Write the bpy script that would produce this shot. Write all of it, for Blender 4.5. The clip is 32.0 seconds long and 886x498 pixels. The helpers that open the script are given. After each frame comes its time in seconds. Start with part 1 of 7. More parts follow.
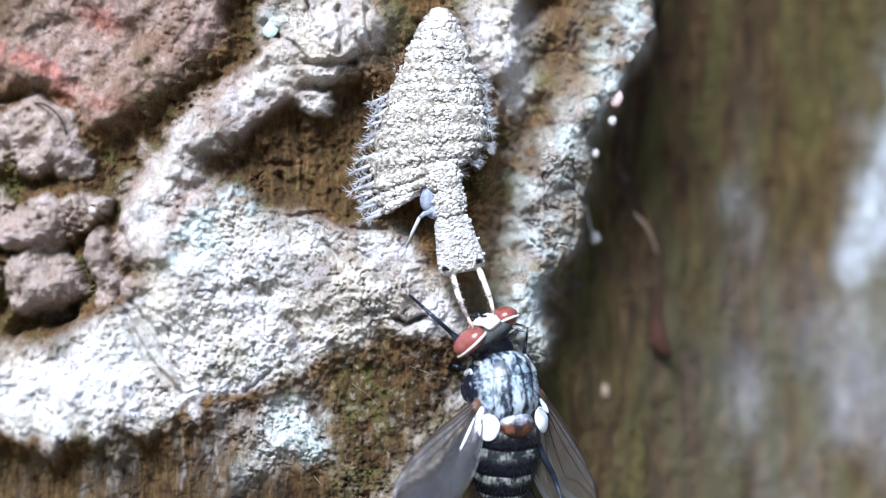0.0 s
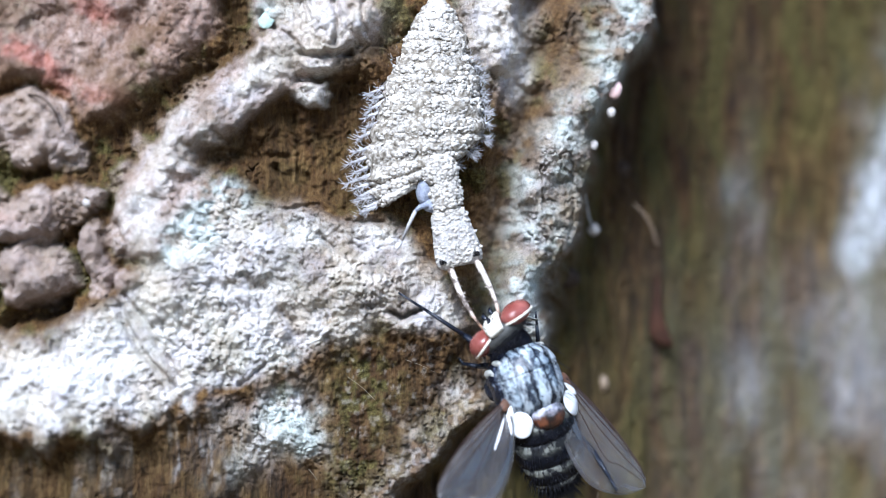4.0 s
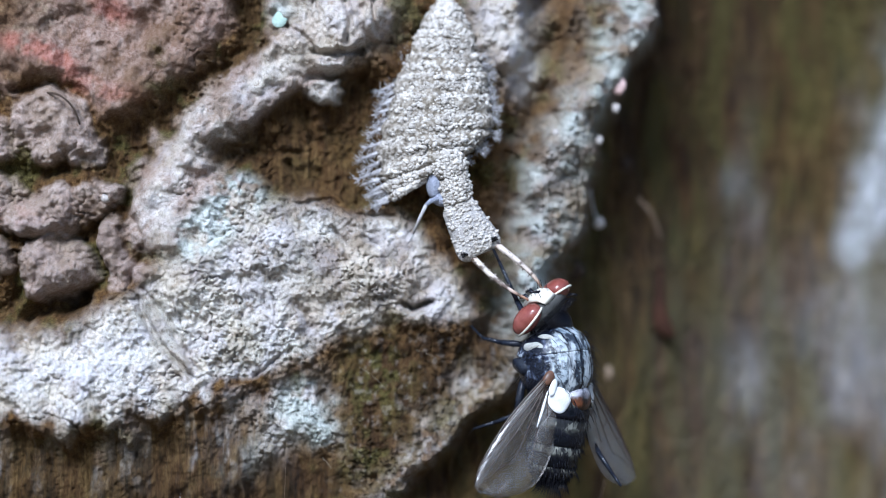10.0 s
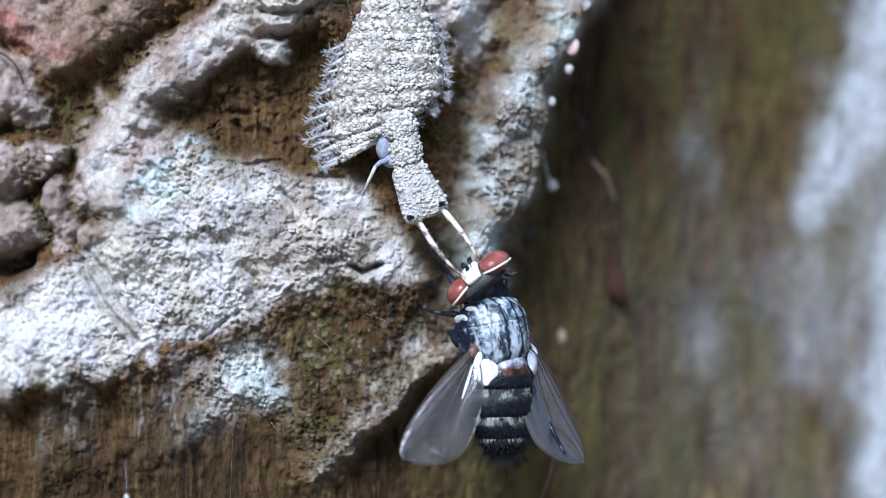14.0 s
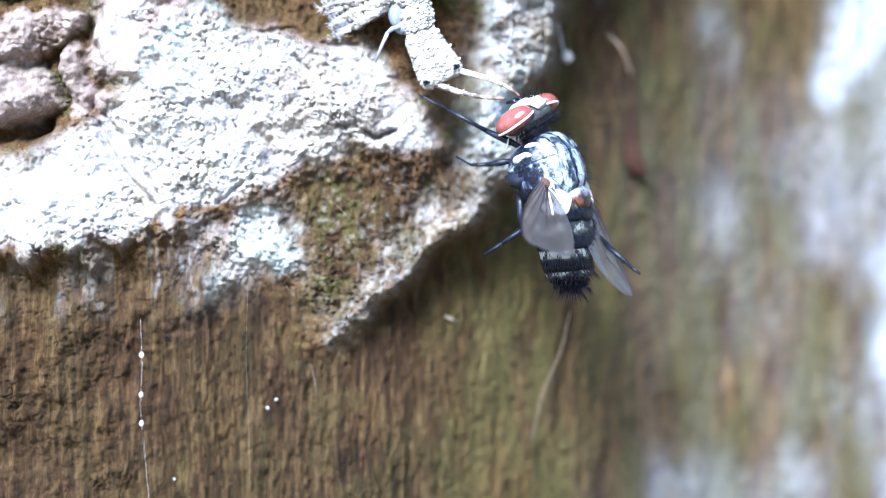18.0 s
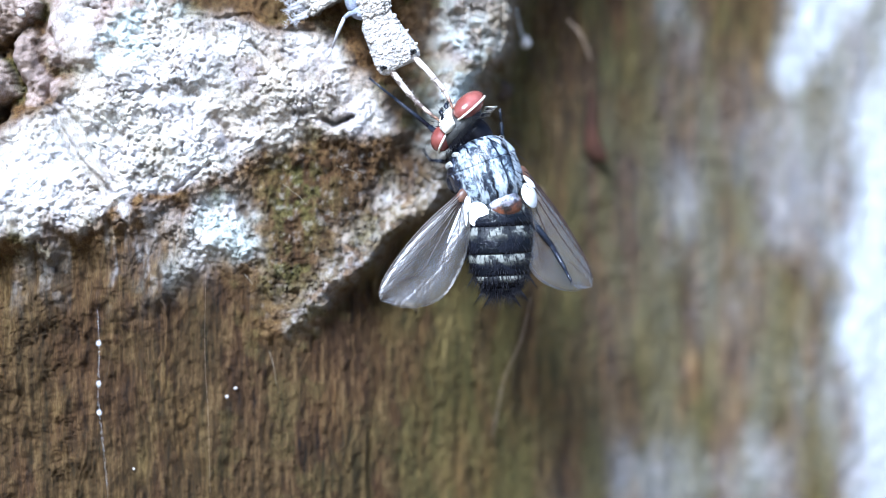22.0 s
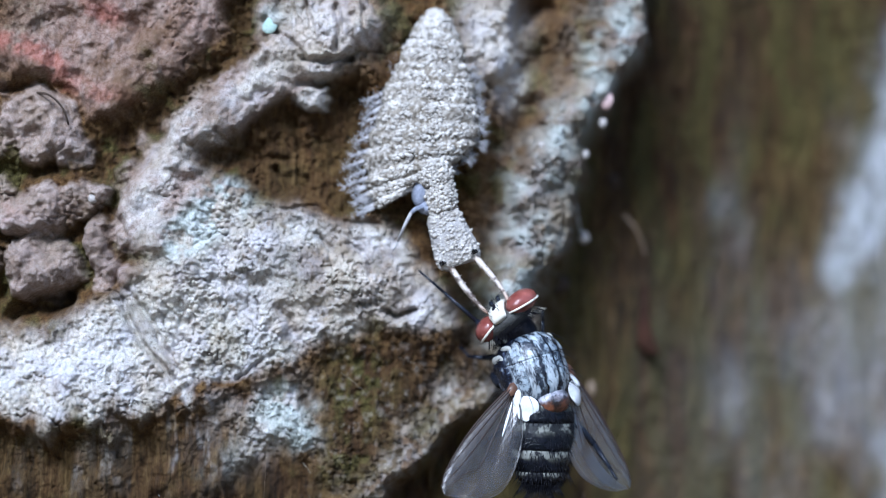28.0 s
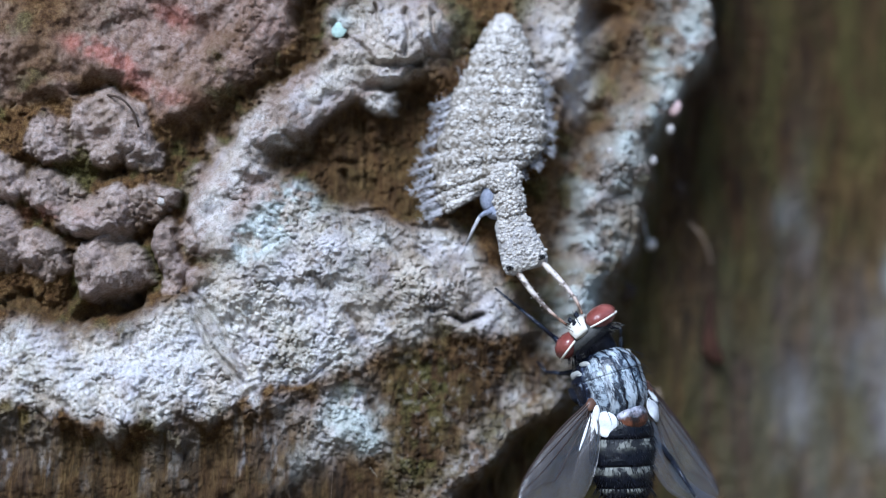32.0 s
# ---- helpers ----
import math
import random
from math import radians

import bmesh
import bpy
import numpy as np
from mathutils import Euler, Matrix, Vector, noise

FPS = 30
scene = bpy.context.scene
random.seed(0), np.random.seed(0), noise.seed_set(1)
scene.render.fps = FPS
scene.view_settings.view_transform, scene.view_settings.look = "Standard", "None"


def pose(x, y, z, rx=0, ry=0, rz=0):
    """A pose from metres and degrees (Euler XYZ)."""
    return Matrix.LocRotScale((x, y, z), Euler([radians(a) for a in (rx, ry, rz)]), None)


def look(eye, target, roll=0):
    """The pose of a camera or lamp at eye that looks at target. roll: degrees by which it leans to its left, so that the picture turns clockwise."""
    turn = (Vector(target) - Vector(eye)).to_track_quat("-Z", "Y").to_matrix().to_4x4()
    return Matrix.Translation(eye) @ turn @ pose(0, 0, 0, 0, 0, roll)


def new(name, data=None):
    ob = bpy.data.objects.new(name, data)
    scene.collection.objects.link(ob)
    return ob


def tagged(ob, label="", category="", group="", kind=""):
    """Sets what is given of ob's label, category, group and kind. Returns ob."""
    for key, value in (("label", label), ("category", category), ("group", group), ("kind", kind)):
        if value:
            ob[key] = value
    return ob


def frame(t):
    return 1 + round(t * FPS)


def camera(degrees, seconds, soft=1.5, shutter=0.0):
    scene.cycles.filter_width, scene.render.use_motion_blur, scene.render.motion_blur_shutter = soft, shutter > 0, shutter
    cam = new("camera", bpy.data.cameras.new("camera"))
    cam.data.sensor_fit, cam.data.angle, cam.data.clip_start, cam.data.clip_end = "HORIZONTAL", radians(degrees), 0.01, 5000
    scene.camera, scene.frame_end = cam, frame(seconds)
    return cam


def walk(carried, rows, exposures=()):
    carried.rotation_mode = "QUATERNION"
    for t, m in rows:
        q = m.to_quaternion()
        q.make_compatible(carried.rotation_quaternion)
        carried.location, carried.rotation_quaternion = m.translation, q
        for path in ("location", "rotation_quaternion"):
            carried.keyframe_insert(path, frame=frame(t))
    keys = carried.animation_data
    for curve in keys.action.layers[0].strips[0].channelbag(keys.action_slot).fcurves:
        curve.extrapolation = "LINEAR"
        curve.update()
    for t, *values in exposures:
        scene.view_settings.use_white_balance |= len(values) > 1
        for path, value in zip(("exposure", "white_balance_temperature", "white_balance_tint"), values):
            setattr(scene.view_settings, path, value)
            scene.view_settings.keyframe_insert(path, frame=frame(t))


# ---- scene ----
cam = camera(20.0, 32.0, 0.4, 0.4)
cam.data.dof.use_dof = True
cam.data.dof.focus_distance = 0.1130
cam.data.dof.aperture_fstop = 23.0

PATH = [
    (0, (-0.000415, -0.112383, -0.000626), (0.000452, 0.000964, 0.001969), -0.092),
    (0.5, (-0.000840, -0.112453, -0.000427), (0.000858, 0.000885, 0.002174), -0.059),
    (1, (-0.001199, -0.112387, -0.001195), (0.000056, 0.000945, 0.001840), -0.186),
    (1.5, (-0.000603, -0.111798, -0.001375), (0.000945, 0.001543, 0.001169), -0.089),
    (2, (-0.000534, -0.111433, -0.001089), (0.000626, 0.001927, 0.000720), -0.142),
    (2.5, (-0.000701, -0.111486, -0.000723), (0.000691, 0.001856, 0.001872), -0.126),
    (4.5, (0.000983, -0.111838, 0.001372), (0.000191, 0.001539, 0.001789), 0.234),
    (5, (0.000433, -0.112524, 0.001597), (-0.000732, 0.000849, 0.002131), 0.306),
    (5.5, (-0.000592, -0.112963, 0.000774), (-0.001104, 0.000409, 0.002070), 0.274),
    (6, (-0.000632, -0.113086, 0.001592), (-0.001297, 0.000292, 0.001929), 0.348),
    (6.5, (-0.000629, -0.113151, 0.000842), (-0.001034, 0.000226, 0.001640), 0.367),
    (7, (0.000231, -0.113400, 0.000778), (0.000609, -0.000023, 0.001522), 0.162),
    (7.5, (0.000418, -0.113683, 0.001112), (0.000134, -0.000303, 0.000951), 0.112),
    (8, (-0.000733, -0.113441, 0.000256), (-0.000813, -0.000062, 0.000843), 0.110),
    (8.5, (-0.000562, -0.113304, 0.000215), (-0.000724, 0.000075, -0.000427), 0.117),
    (9, (-0.000000, -0.113379, 0.000006), (0.000002, 0.000001, 0.000006), -0.001),
    (9.5, (-0.000717, -0.113794, 0.000640), (-0.000296, -0.000415, 0.000800), 0.096),
    (10, (-0.000487, -0.114391, 0.000498), (0.000149, -0.001015, 0.001323), -0.138),
    (10.5, (-0.000951, -0.114249, 0.000193), (0.000412, -0.000881, 0.001151), -0.160),
    (11, (-0.000666, -0.113867, 0.000436), (0.000993, -0.000500, 0.000762), -0.120),
    (11.5, (-0.000810, -0.114037, -0.000159), (0.001146, -0.000696, 0.002106), -0.183),
    (12, (-0.000671, -0.113595, -0.000607), (0.001625, -0.000249, 0.000996), -0.211),
    (12.5, (-0.000275, -0.113445, 0.000170), (0.001100, -0.000077, 0.001090), -0.024),
    (13, (0.000241, -0.113034, -0.000138), (0.002449, 0.000323, 0.000444), -0.038),
    (13.5, (0.000533, -0.113109, 0.000067), (0.001957, 0.000257, 0.001223), -0.084),
    (14, (0.000635, -0.112974, 0.000256), (0.002424, 0.000391, -0.000376), -0.038),
    (14.5, (0.000520, -0.113444, 0.000836), (0.001567, -0.000072, -0.000041), 0.058),
    (15, (-0.001019, -0.113329, -0.001902), (0.000518, 0.000038, -0.002770), -0.133),
    (15.5, (-0.000433, -0.113250, -0.001712), (-0.000029, 0.000054, -0.005842), -0.026),
    (17.5, (0.004355, -0.114273, -0.004576), (0.001954, -0.000931, -0.006247), -0.210),
    (18, (0.003981, -0.114613, -0.003830), (0.001910, -0.001283, -0.006481), -0.059),
    (18.5, (0.003876, -0.114648, -0.003755), (0.001445, -0.001340, -0.006999), -0.098),
    (19, (0.005111, -0.114547, -0.004209), (0.002962, -0.001224, -0.007107), -0.313),
    (19.5, (0.005136, -0.114275, -0.004422), (0.003197, -0.000933, -0.006662), -0.506),
    (20, (0.005081, -0.113916, -0.004642), (0.003431, -0.000583, -0.007467), -0.490),
    (20.5, (0.005066, -0.114277, -0.004365), (0.003194, -0.000953, -0.007409), -0.525),
    (21, (0.004440, -0.113950, -0.005295), (0.003404, -0.000603, -0.007827), -0.518),
    (21.5, (0.004456, -0.114435, -0.004714), (0.002877, -0.001090, -0.007069), -0.586),
    (22, (0.004754, -0.114110, -0.004624), (0.003764, -0.000762, -0.007146), -0.556),
    (22.5, (0.004139, -0.113641, -0.004176), (0.002403, -0.000278, -0.003254), -0.560),
    (23, (0.004620, -0.113617, -0.004441), (0.002483, -0.000282, -0.002039), -0.605),
    (23.5, (0.002928, -0.113661, -0.005251), (-0.000208, -0.000395, -0.001232), -0.079),
    (24, (0.002634, -0.113725, -0.005304), (-0.000908, -0.000466, -0.001456), 0.039),
    (24.5, (0.002446, -0.113819, -0.005671), (-0.000826, -0.000590, -0.000819), 0.293),
    (25, (0.001809, -0.113916, -0.005624), (-0.001206, -0.000742, 0.000520), 0.644),
    (25.5, (0.001416, -0.113979, -0.006051), (-0.001236, -0.000864, 0.001220), 0.687),
    (27.5, (-0.000318, -0.114809, -0.002006), (0.000030, -0.001473, 0.001149), 1.336),
    (28, (0.000521, -0.114916, -0.001859), (0.000871, -0.001591, 0.001661), 1.080),
    (28.5, (0.000324, -0.114884, -0.002802), (0.001791, -0.001603, 0.001702), 0.920),
    (29, (0.000355, -0.115120, -0.002856), (0.001371, -0.001841, 0.001817), 0.956),
    (29.5, (0.000833, -0.114805, -0.002034), (0.001550, -0.001478, 0.001349), 1.212),
    (30, (0.001379, -0.114058, -0.002369), (0.002082, -0.000709, 0.000181), 1.197),
    (30.5, (0.001180, -0.114010, -0.002993), (0.001732, -0.000710, 0.001248), 1.151),
    (31, (0.000399, -0.114119, -0.002204), (-0.000030, -0.000801, 0.001505), 1.268),
    (31.5, (-0.000715, -0.114400, -0.002730), (-0.001455, -0.001129, 0.002203), 1.295),
    (32, (-0.000657, -0.114828, -0.002989), (-0.002219, -0.001559, 0.001786), 1.404),
]
EXPOSURES = [
    (0, 0.56), (2.5, 0.5), (5, 0.32), (6, 0.1), (8, -0.03), (12, 0.0), (14.5, 0.2), (15.5, 0.45), (17.5, 1.32),
    (18.5, 1.32), (20, 1.15), (22, 0.95), (23, 0.6), (24.5, 0.45), (25.5, 0.36), (28, -0.08), (30, -0.08), (31, -0.04), (32, -0.2),
]
WARMTH = [(0, 5480), (9, 5430), (13, 5330), (16, 5250), (19, 5100), (23, 5220), (26, 5220), (29, 5200), (32, 5220)]
EXPOSURES = [(t, e + 0.34, float(np.interp(t, *zip(*WARMTH))) - 110, 9) for t, e in EXPOSURES]
walk(cam, [(t, look(eye, target, roll)) for t, eye, target, roll in PATH], EXPOSURES)

# ---- light ----
SUN_TO = Vector((-0.22, -0.78, 0.62)).normalized()
world = bpy.data.worlds.new("sky")
scene.world = world
world.use_nodes = True
wn = world.node_tree.nodes
sky = wn.new("ShaderNodeTexSky")
sky.sky_type = "NISHITA"
sky.sun_disc = False
sky.sun_elevation = math.asin(SUN_TO.z)
sky.sun_rotation = math.atan2(SUN_TO.x, SUN_TO.y)
world.node_tree.links.new(sky.outputs[0], wn["Background"].inputs[0])
wn["Background"].inputs[1].default_value = 0.10
sun_data = bpy.data.lights.new("sun", "SUN")
sun_data.energy, sun_data.angle, sun_data.color = 5.0, radians(20.0), (1.0, 0.97, 0.93)
sun = new("sun", sun_data)
sun.matrix_basis = look(SUN_TO * 3.0, (0, 0, 0))

MM = 0.001


# ---- materials ----
def material(name, rough=0.7, metal=0.0, spec=0.4):
    m = bpy.data.materials.new(name)
    m.use_nodes = True
    b = m.node_tree.nodes["Principled BSDF"]
    b.inputs["Roughness"].default_value = rough
    b.inputs["Metallic"].default_value = metal
    b.inputs["Specular IOR Level"].default_value = spec
    return m, m.node_tree.nodes, m.node_tree.links, b


def coords(nodes, links, stretch=(1, 1, 1), shift=0.0):
    """Object coordinates in millimetres."""
    tc = nodes.new("ShaderNodeTexCoord")
    mp = nodes.new("ShaderNodeMapping")
    mp.inputs["Scale"].default_value = [1000.0 * s for s in stretch]
    mp.inputs["Location"].default_value = (shift, shift * 0.7, -shift)
    links.new(tc.outputs["Object"], mp.inputs["Vector"])
    return mp.outputs[0]


def noise_node(nodes, links, vec, scale, detail=4.0, rough=0.6):
    n = nodes.new("ShaderNodeTexNoise")
    n.inputs["Scale"].default_value, n.inputs["Detail"].default_value, n.inputs["Roughness"].default_value = scale, detail, rough
    links.new(vec, n.inputs["Vector"])
    return n.outputs["Fac"]


def ramp(nodes, links, fac, stops):
    r = nodes.new("ShaderNodeValToRGB")
    e = r.color_ramp.elements
    while len(e) < len(stops):
        e.new(0.5)
    for el, (p, c) in zip(e, stops):
        el.position, el.color = p, (*c, 1)
    links.new(fac, r.inputs[0])
    return r.outputs[0]


def mix(nodes, links, fac, a, b, kind="MIX"):
    n = nodes.new("ShaderNodeMix")
    n.data_type, n.blend_type = "RGBA", kind
    for sock, v in ((n.inputs["Factor"], fac), (n.inputs["A"], a), (n.inputs["B"], b)):
        if hasattr(v, "node"):
            links.new(v, sock)
        else:
            sock.default_value = v if isinstance(v, float) else (*v, 1)
    return n.outputs["Result"]


def bump(nodes, links, b, height, strength, dist):
    n = nodes.new("ShaderNodeBump")
    n.inputs["Strength"].default_value, n.inputs["Distance"].default_value = strength, dist * MM
    links.new(height, n.inputs["Height"])
    links.new(n.outputs[0], b.inputs["Normal"])


def grained(name, dark, light, scale, rough=0.7, metal=0.0, spec=0.4, bumpy=0.0, fine=6.0, sheen=0.0):
    m, n, l, b = material(name, rough, metal, spec)
    v = coords(n, l)
    broad, small = noise_node(n, l, v, scale), noise_node(n, l, v, scale * fine, 3.0)
    col = ramp(n, l, broad, [(0.3, dark), (0.7, light)])
    col = mix(n, l, 0.45, col, ramp(n, l, small, [(0.3, dark), (0.7, light)]))
    l.new(col, b.inputs["Base Color"])
    if bumpy:
        bump(n, l, b, small, 0.8, bumpy)
    if sheen:
        b.inputs["Sheen Weight"].default_value = sheen
    return m


def bark_material():
    m, n, l, b = material("bark", 0.85, 0.0, 0.25)
    v = coords(n, l)
    cover, grow = n.new("ShaderNodeAttribute"), n.new("ShaderNodeAttribute")
    cover.attribute_name, grow.attribute_name = "cover", "grow"
    sc, sg = n.new("ShaderNodeSeparateColor"), n.new("ShaderNodeSeparateColor")
    l.new(cover.outputs["Color"], sc.inputs[0]), l.new(grow.outputs["Color"], sg.inputs[0])
    n4 = noise_node(n, l, v, 17.0, 3.0, 0.7)
    n1, n2, n3 = noise_node(n, l, v, 0.35, 5.0), noise_node(n, l, v, 1.6, 5.0), noise_node(n, l, v, 6.5, 4.0, 0.7)
    speck = mix(n, l, 0.5, n3, n4)
    fibre = noise_node(n, l, coords(n, l, (2.6, 1.0, 0.30)), 1.3, 8.0, 0.74)
    bare = ramp(n, l, mix(n, l, 0.65, n2, speck), [(0.36, (0.018, 0.007, 0.002)), (0.46, (0.085, 0.040, 0.011)), (0.55, (0.165, 0.092, 0.030)), (0.68, (0.32, 0.23, 0.11))])
    wood = ramp(n, l, fibre, [(0.34, (0.012, 0.005, 0.0012)), (0.46, (0.062, 0.030, 0.008)), (0.56, (0.110, 0.062, 0.019)), (0.70, (0.23, 0.155, 0.070))])
    broad = ramp(n, l, noise_node(n, l, coords(n, l, (1.0, 1.0, 0.35), 9.0), 0.9, 5.0, 0.7), [(0.34, (0.50, 0.44, 0.40)), (0.50, (1, 1, 1)), (0.66, (1.4, 1.36, 1.3))])
    wood = mix(n, l, 1.0, wood, broad, "MULTIPLY")
    wood = mix(n, l, ramp(n, l, noise_node(n, l, coords(n, l, (1.0, 1.0, 0.22), 5.0), 0.6, 4.0), [(0.42, (0, 0, 0)), (0.66, (0.45, 0.45, 0.45))]), wood, ramp(n, l, fibre, [(0.36, (0.030, 0.022, 0.005)), (0.66, (0.18, 0.150, 0.055))]))
    # darkens the wood: its own deep brown, and shade painted as colour
    stain_shade_attr = n.new("ShaderNodeAttribute")
    stain_shade_attr.attribute_name = "stain_shade"
    wood = mix(n, l, stain_shade_attr.outputs["Fac"], wood, ramp(n, l, fibre, [(0.36, (0.007, 0.003, 0.001)), (0.50, (0.040, 0.018, 0.005)), (0.68, (0.125, 0.075, 0.030))]))
    col = mix(n, l, sg.outputs[2], bare, wood)
    moss = ramp(n, l, speck, [(0.36, (0.016, 0.015, 0.003)), (0.50, (0.076, 0.070, 0.014)), (0.64, (0.21, 0.20, 0.065))])
    col = mix(n, l, sg.outputs[0], col, moss)
    pink = mix(n, l, 0.4, ramp(n, l, n2, [(0.32, (0.13, 0.065, 0.035)), (0.48, (0.33, 0.205, 0.155)), (0.68, (0.54, 0.42, 0.37))]), ramp(n, l, n3, [(0.34, (0.14, 0.075, 0.045)), (0.62, (0.58, 0.47, 0.43))]))
    pink = mix(n, l, ramp(n, l, n1, [(0.45, (0, 0, 0)), (0.65, (0.7, 0.7, 0.7))]), pink, (0.17, 0.095, 0.045))
    col = mix(n, l, sc.outputs[2], col, pink)
    lich = ramp(n, l, speck, [(0.33, (0.17, 0.14, 0.10)), (0.42, (0.52, 0.48, 0.43)), (0.48, (0.76, 0.74, 0.71)), (0.57, (0.93, 0.92, 0.91))])
    for scale, shift, lo, hi, most, hue in (
        (0.30, 13.0, 0.46, 0.62, 0.5, (0.62, 0.57, 0.42)), (0.26, 41.0, 0.42, 0.60, 0.7, (0.66, 0.56, 0.46)), (0.35, 67.0, 0.54, 0.66, 0.55, (0.36, 0.31, 0.24)), (0.5, 91.0, 0.48, 0.62, 0.45, (0.68, 0.66, 0.76)), (1.5, 77.0, 0.57, 0.68, 0.65, (0.30, 0.22, 0.14)), (3.4, 29.0, 0.58, 0.66, 0.6, (0.16, 0.12, 0.08)),
    ):
        patch = noise_node(n, l, coords(n, l, (1, 1, 1), shift), scale, 6.0, 0.68)
        lich = mix(n, l, ramp(n, l, patch, [(lo, (0, 0, 0)), (hi, (most, most, most))]), lich, hue)
    col = mix(n, l, sc.outputs[0], col, lich)
    mint = ramp(n, l, n3, [(0.32, (0.30, 0.38, 0.34)), (0.42, (0.60, 0.70, 0.67)), (0.56, (0.80, 0.88, 0.87))])
    col = mix(n, l, sc.outputs[1], col, mint)
    pale = ramp(n, l, n2, [(0.3, (0.33, 0.34, 0.32)), (0.7, (0.60, 0.61, 0.67))])
    col = mix(n, l, sg.outputs[1], col, pale)
    redmask = n.new("ShaderNodeAttribute")
    redmask.attribute_name = "algae"
    col = mix(n, l, redmask.outputs["Fac"], col, ramp(n, l, n3, [(0.3, (0.34, 0.07, 0.045)), (0.7, (0.60, 0.22, 0.18))]))
    l.new(col, b.inputs["Base Color"])
    height = n.new("ShaderNodeMath")
    height.operation = "ADD"
    l.new(speck, height.inputs[0]), l.new(fibre, height.inputs[1])
    bump(n, l, b, height.outputs[0], 1.0, 0.20)
    return m


BARK = bark_material()


# ---- mesh helpers; all shapes are given in millimetres ----
def part(name, bm, mat, parent=None, label="", smooth=True):
    me = bpy.data.meshes.new(name)
    bmesh.ops.scale(bm, vec=(MM, MM, MM), verts=bm.verts)
    bm.to_mesh(me)
    bm.free()
    me.materials.append(mat)
    if smooth:
        me.polygons.foreach_set("use_smooth", [True] * len(me.polygons))
    ob = new(name, me)
    ob.parent = parent
    if label:
        tagged(ob, label)
    return ob


def loft(bm, sections, seg=20, cap=True):
    """A skin over cross-sections: (centre, across vector, up vector) each, ellipses."""
    rings = []
    for c, a, u in sections:
        c, a, u = Vector(c), Vector(a), Vector(u)
        rings.append([bm.verts.new(c + a * math.cos(k * math.tau / seg) + u * math.sin(k * math.tau / seg)) for k in range(seg)])
    for r0, r1 in zip(rings, rings[1:]):
        for k in range(seg):
            bm.faces.new((r0[k], r0[(k + 1) % seg], r1[(k + 1) % seg], r1[k]))
    if cap:
        bm.faces.new(rings[0][::-1])
        bm.faces.new(rings[-1])
    bmesh.ops.recalc_face_normals(bm, faces=bm.faces)
    return bm


def tube(bm, pts, radii, seg=8):
    """A round tube along points."""
    pts = [Vector(p) for p in pts]
    rings = []
    for i, p in enumerate(pts):
        d = (pts[min(i + 1, len(pts) - 1)] - pts[max(i - 1, 0)]).normalized()
        side = d.orthogonal().normalized()
        if i:
            side = (last - d * last.dot(d)).normalized()
        last = side
        up = d.cross(side)
        r = radii[i] if isinstance(radii, (list, tuple)) else radii
        rings.append([bm.verts.new(p + (side * math.cos(k * math.tau / seg) + up * math.sin(k * math.tau / seg)) * r) for k in range(seg)])
    for r0, r1 in zip(rings, rings[1:]):
        for k in range(seg):
            bm.faces.new((r0[k], r0[(k + 1) % seg], r1[(k + 1) % seg], r1[k]))
    bm.faces.new(rings[0][::-1])
    bm.faces.new(rings[-1])
    return bm


def ball(bm, c, r, sub=2, turn=None):
    """An ellipsoid of radii r round c."""
    m = Matrix.Translation(c) @ (turn or Matrix()) @ Matrix.Diagonal((*r, 1))
    return bmesh.ops.create_icosphere(bm, subdivisions=sub, radius=1.0, matrix=m)["verts"]


def spline(pts, n):
    """n points evenly along a smooth curve through pts."""
    pts = [np.array(p, float) for p in pts]
    ext = [2 * pts[0] - pts[1], *pts, 2 * pts[-1] - pts[-2]]
    out = []
    for k in range(n):
        s = k / (n - 1) * (len(pts) - 1)
        i = min(int(s), len(pts) - 2)
        f = s - i
        a, b, c, d = ext[i:i + 4]
        out.append(0.5 * (2 * b + (c - a) * f + (2 * a - 5 * b + 4 * c - d) * f * f + (3 * b - a - 3 * c + d) * f ** 3))
    return out


# ---- the bark ----
RNG = np.random.RandomState(5)
LATTICE = RNG.rand(256, 256).astype(np.float32)
JIT = RNG.rand(256, 256, 2).astype(np.float32)


def vnoise(x, z):
    i, j = np.floor(x), np.floor(z)
    f, g = x - i, z - j
    i, j = i.astype(np.int32), j.astype(np.int32)
    f, g = f * f * f * (f * (f * 6 - 15) + 10), g * g * g * (g * (g * 6 - 15) + 10)
    i0, i1, j0, j1 = (i & 255) << 8, ((i + 1) & 255) << 8, j & 255, (j + 1) & 255
    table = LATTICE.ravel()
    a, b, c, d = table[i0 | j0], table[i1 | j0], table[i0 | j1], table[i1 | j1]
    a, c = a + (b - a) * f, c + (d - c) * f
    return a + (c - a) * g - 0.5


def fbm(x, z, octaves=4):
    s, a = 0.0, 1.0
    for o in range(octaves):
        s = s + a * vnoise(x + 17.3 * o, z + 9.1 * o)
        x, z, a = x * 2.03, z * 2.03, a * 0.5
    return s


def cells(x, z):
    """Distance to the nearest of scattered points, one a unit square."""
    i, j = np.floor(x).astype(np.int32), np.floor(z).astype(np.int32)
    best = np.full(x.shape, 9.0, np.float32)
    for a in (-1, 0, 1):
        for c in (-1, 0, 1):
            p = JIT[(i + a) & 255, (j + c) & 255]
            best = np.minimum(best, (i + a + p[..., 0] - x) ** 2 + (j + c + p[..., 1] - z) ** 2)
    return np.sqrt(best)


def step(a, b, x):
    t = np.clip((x - a) / (b - a), 0, 1)
    return t * t * (3 - 2 * t)


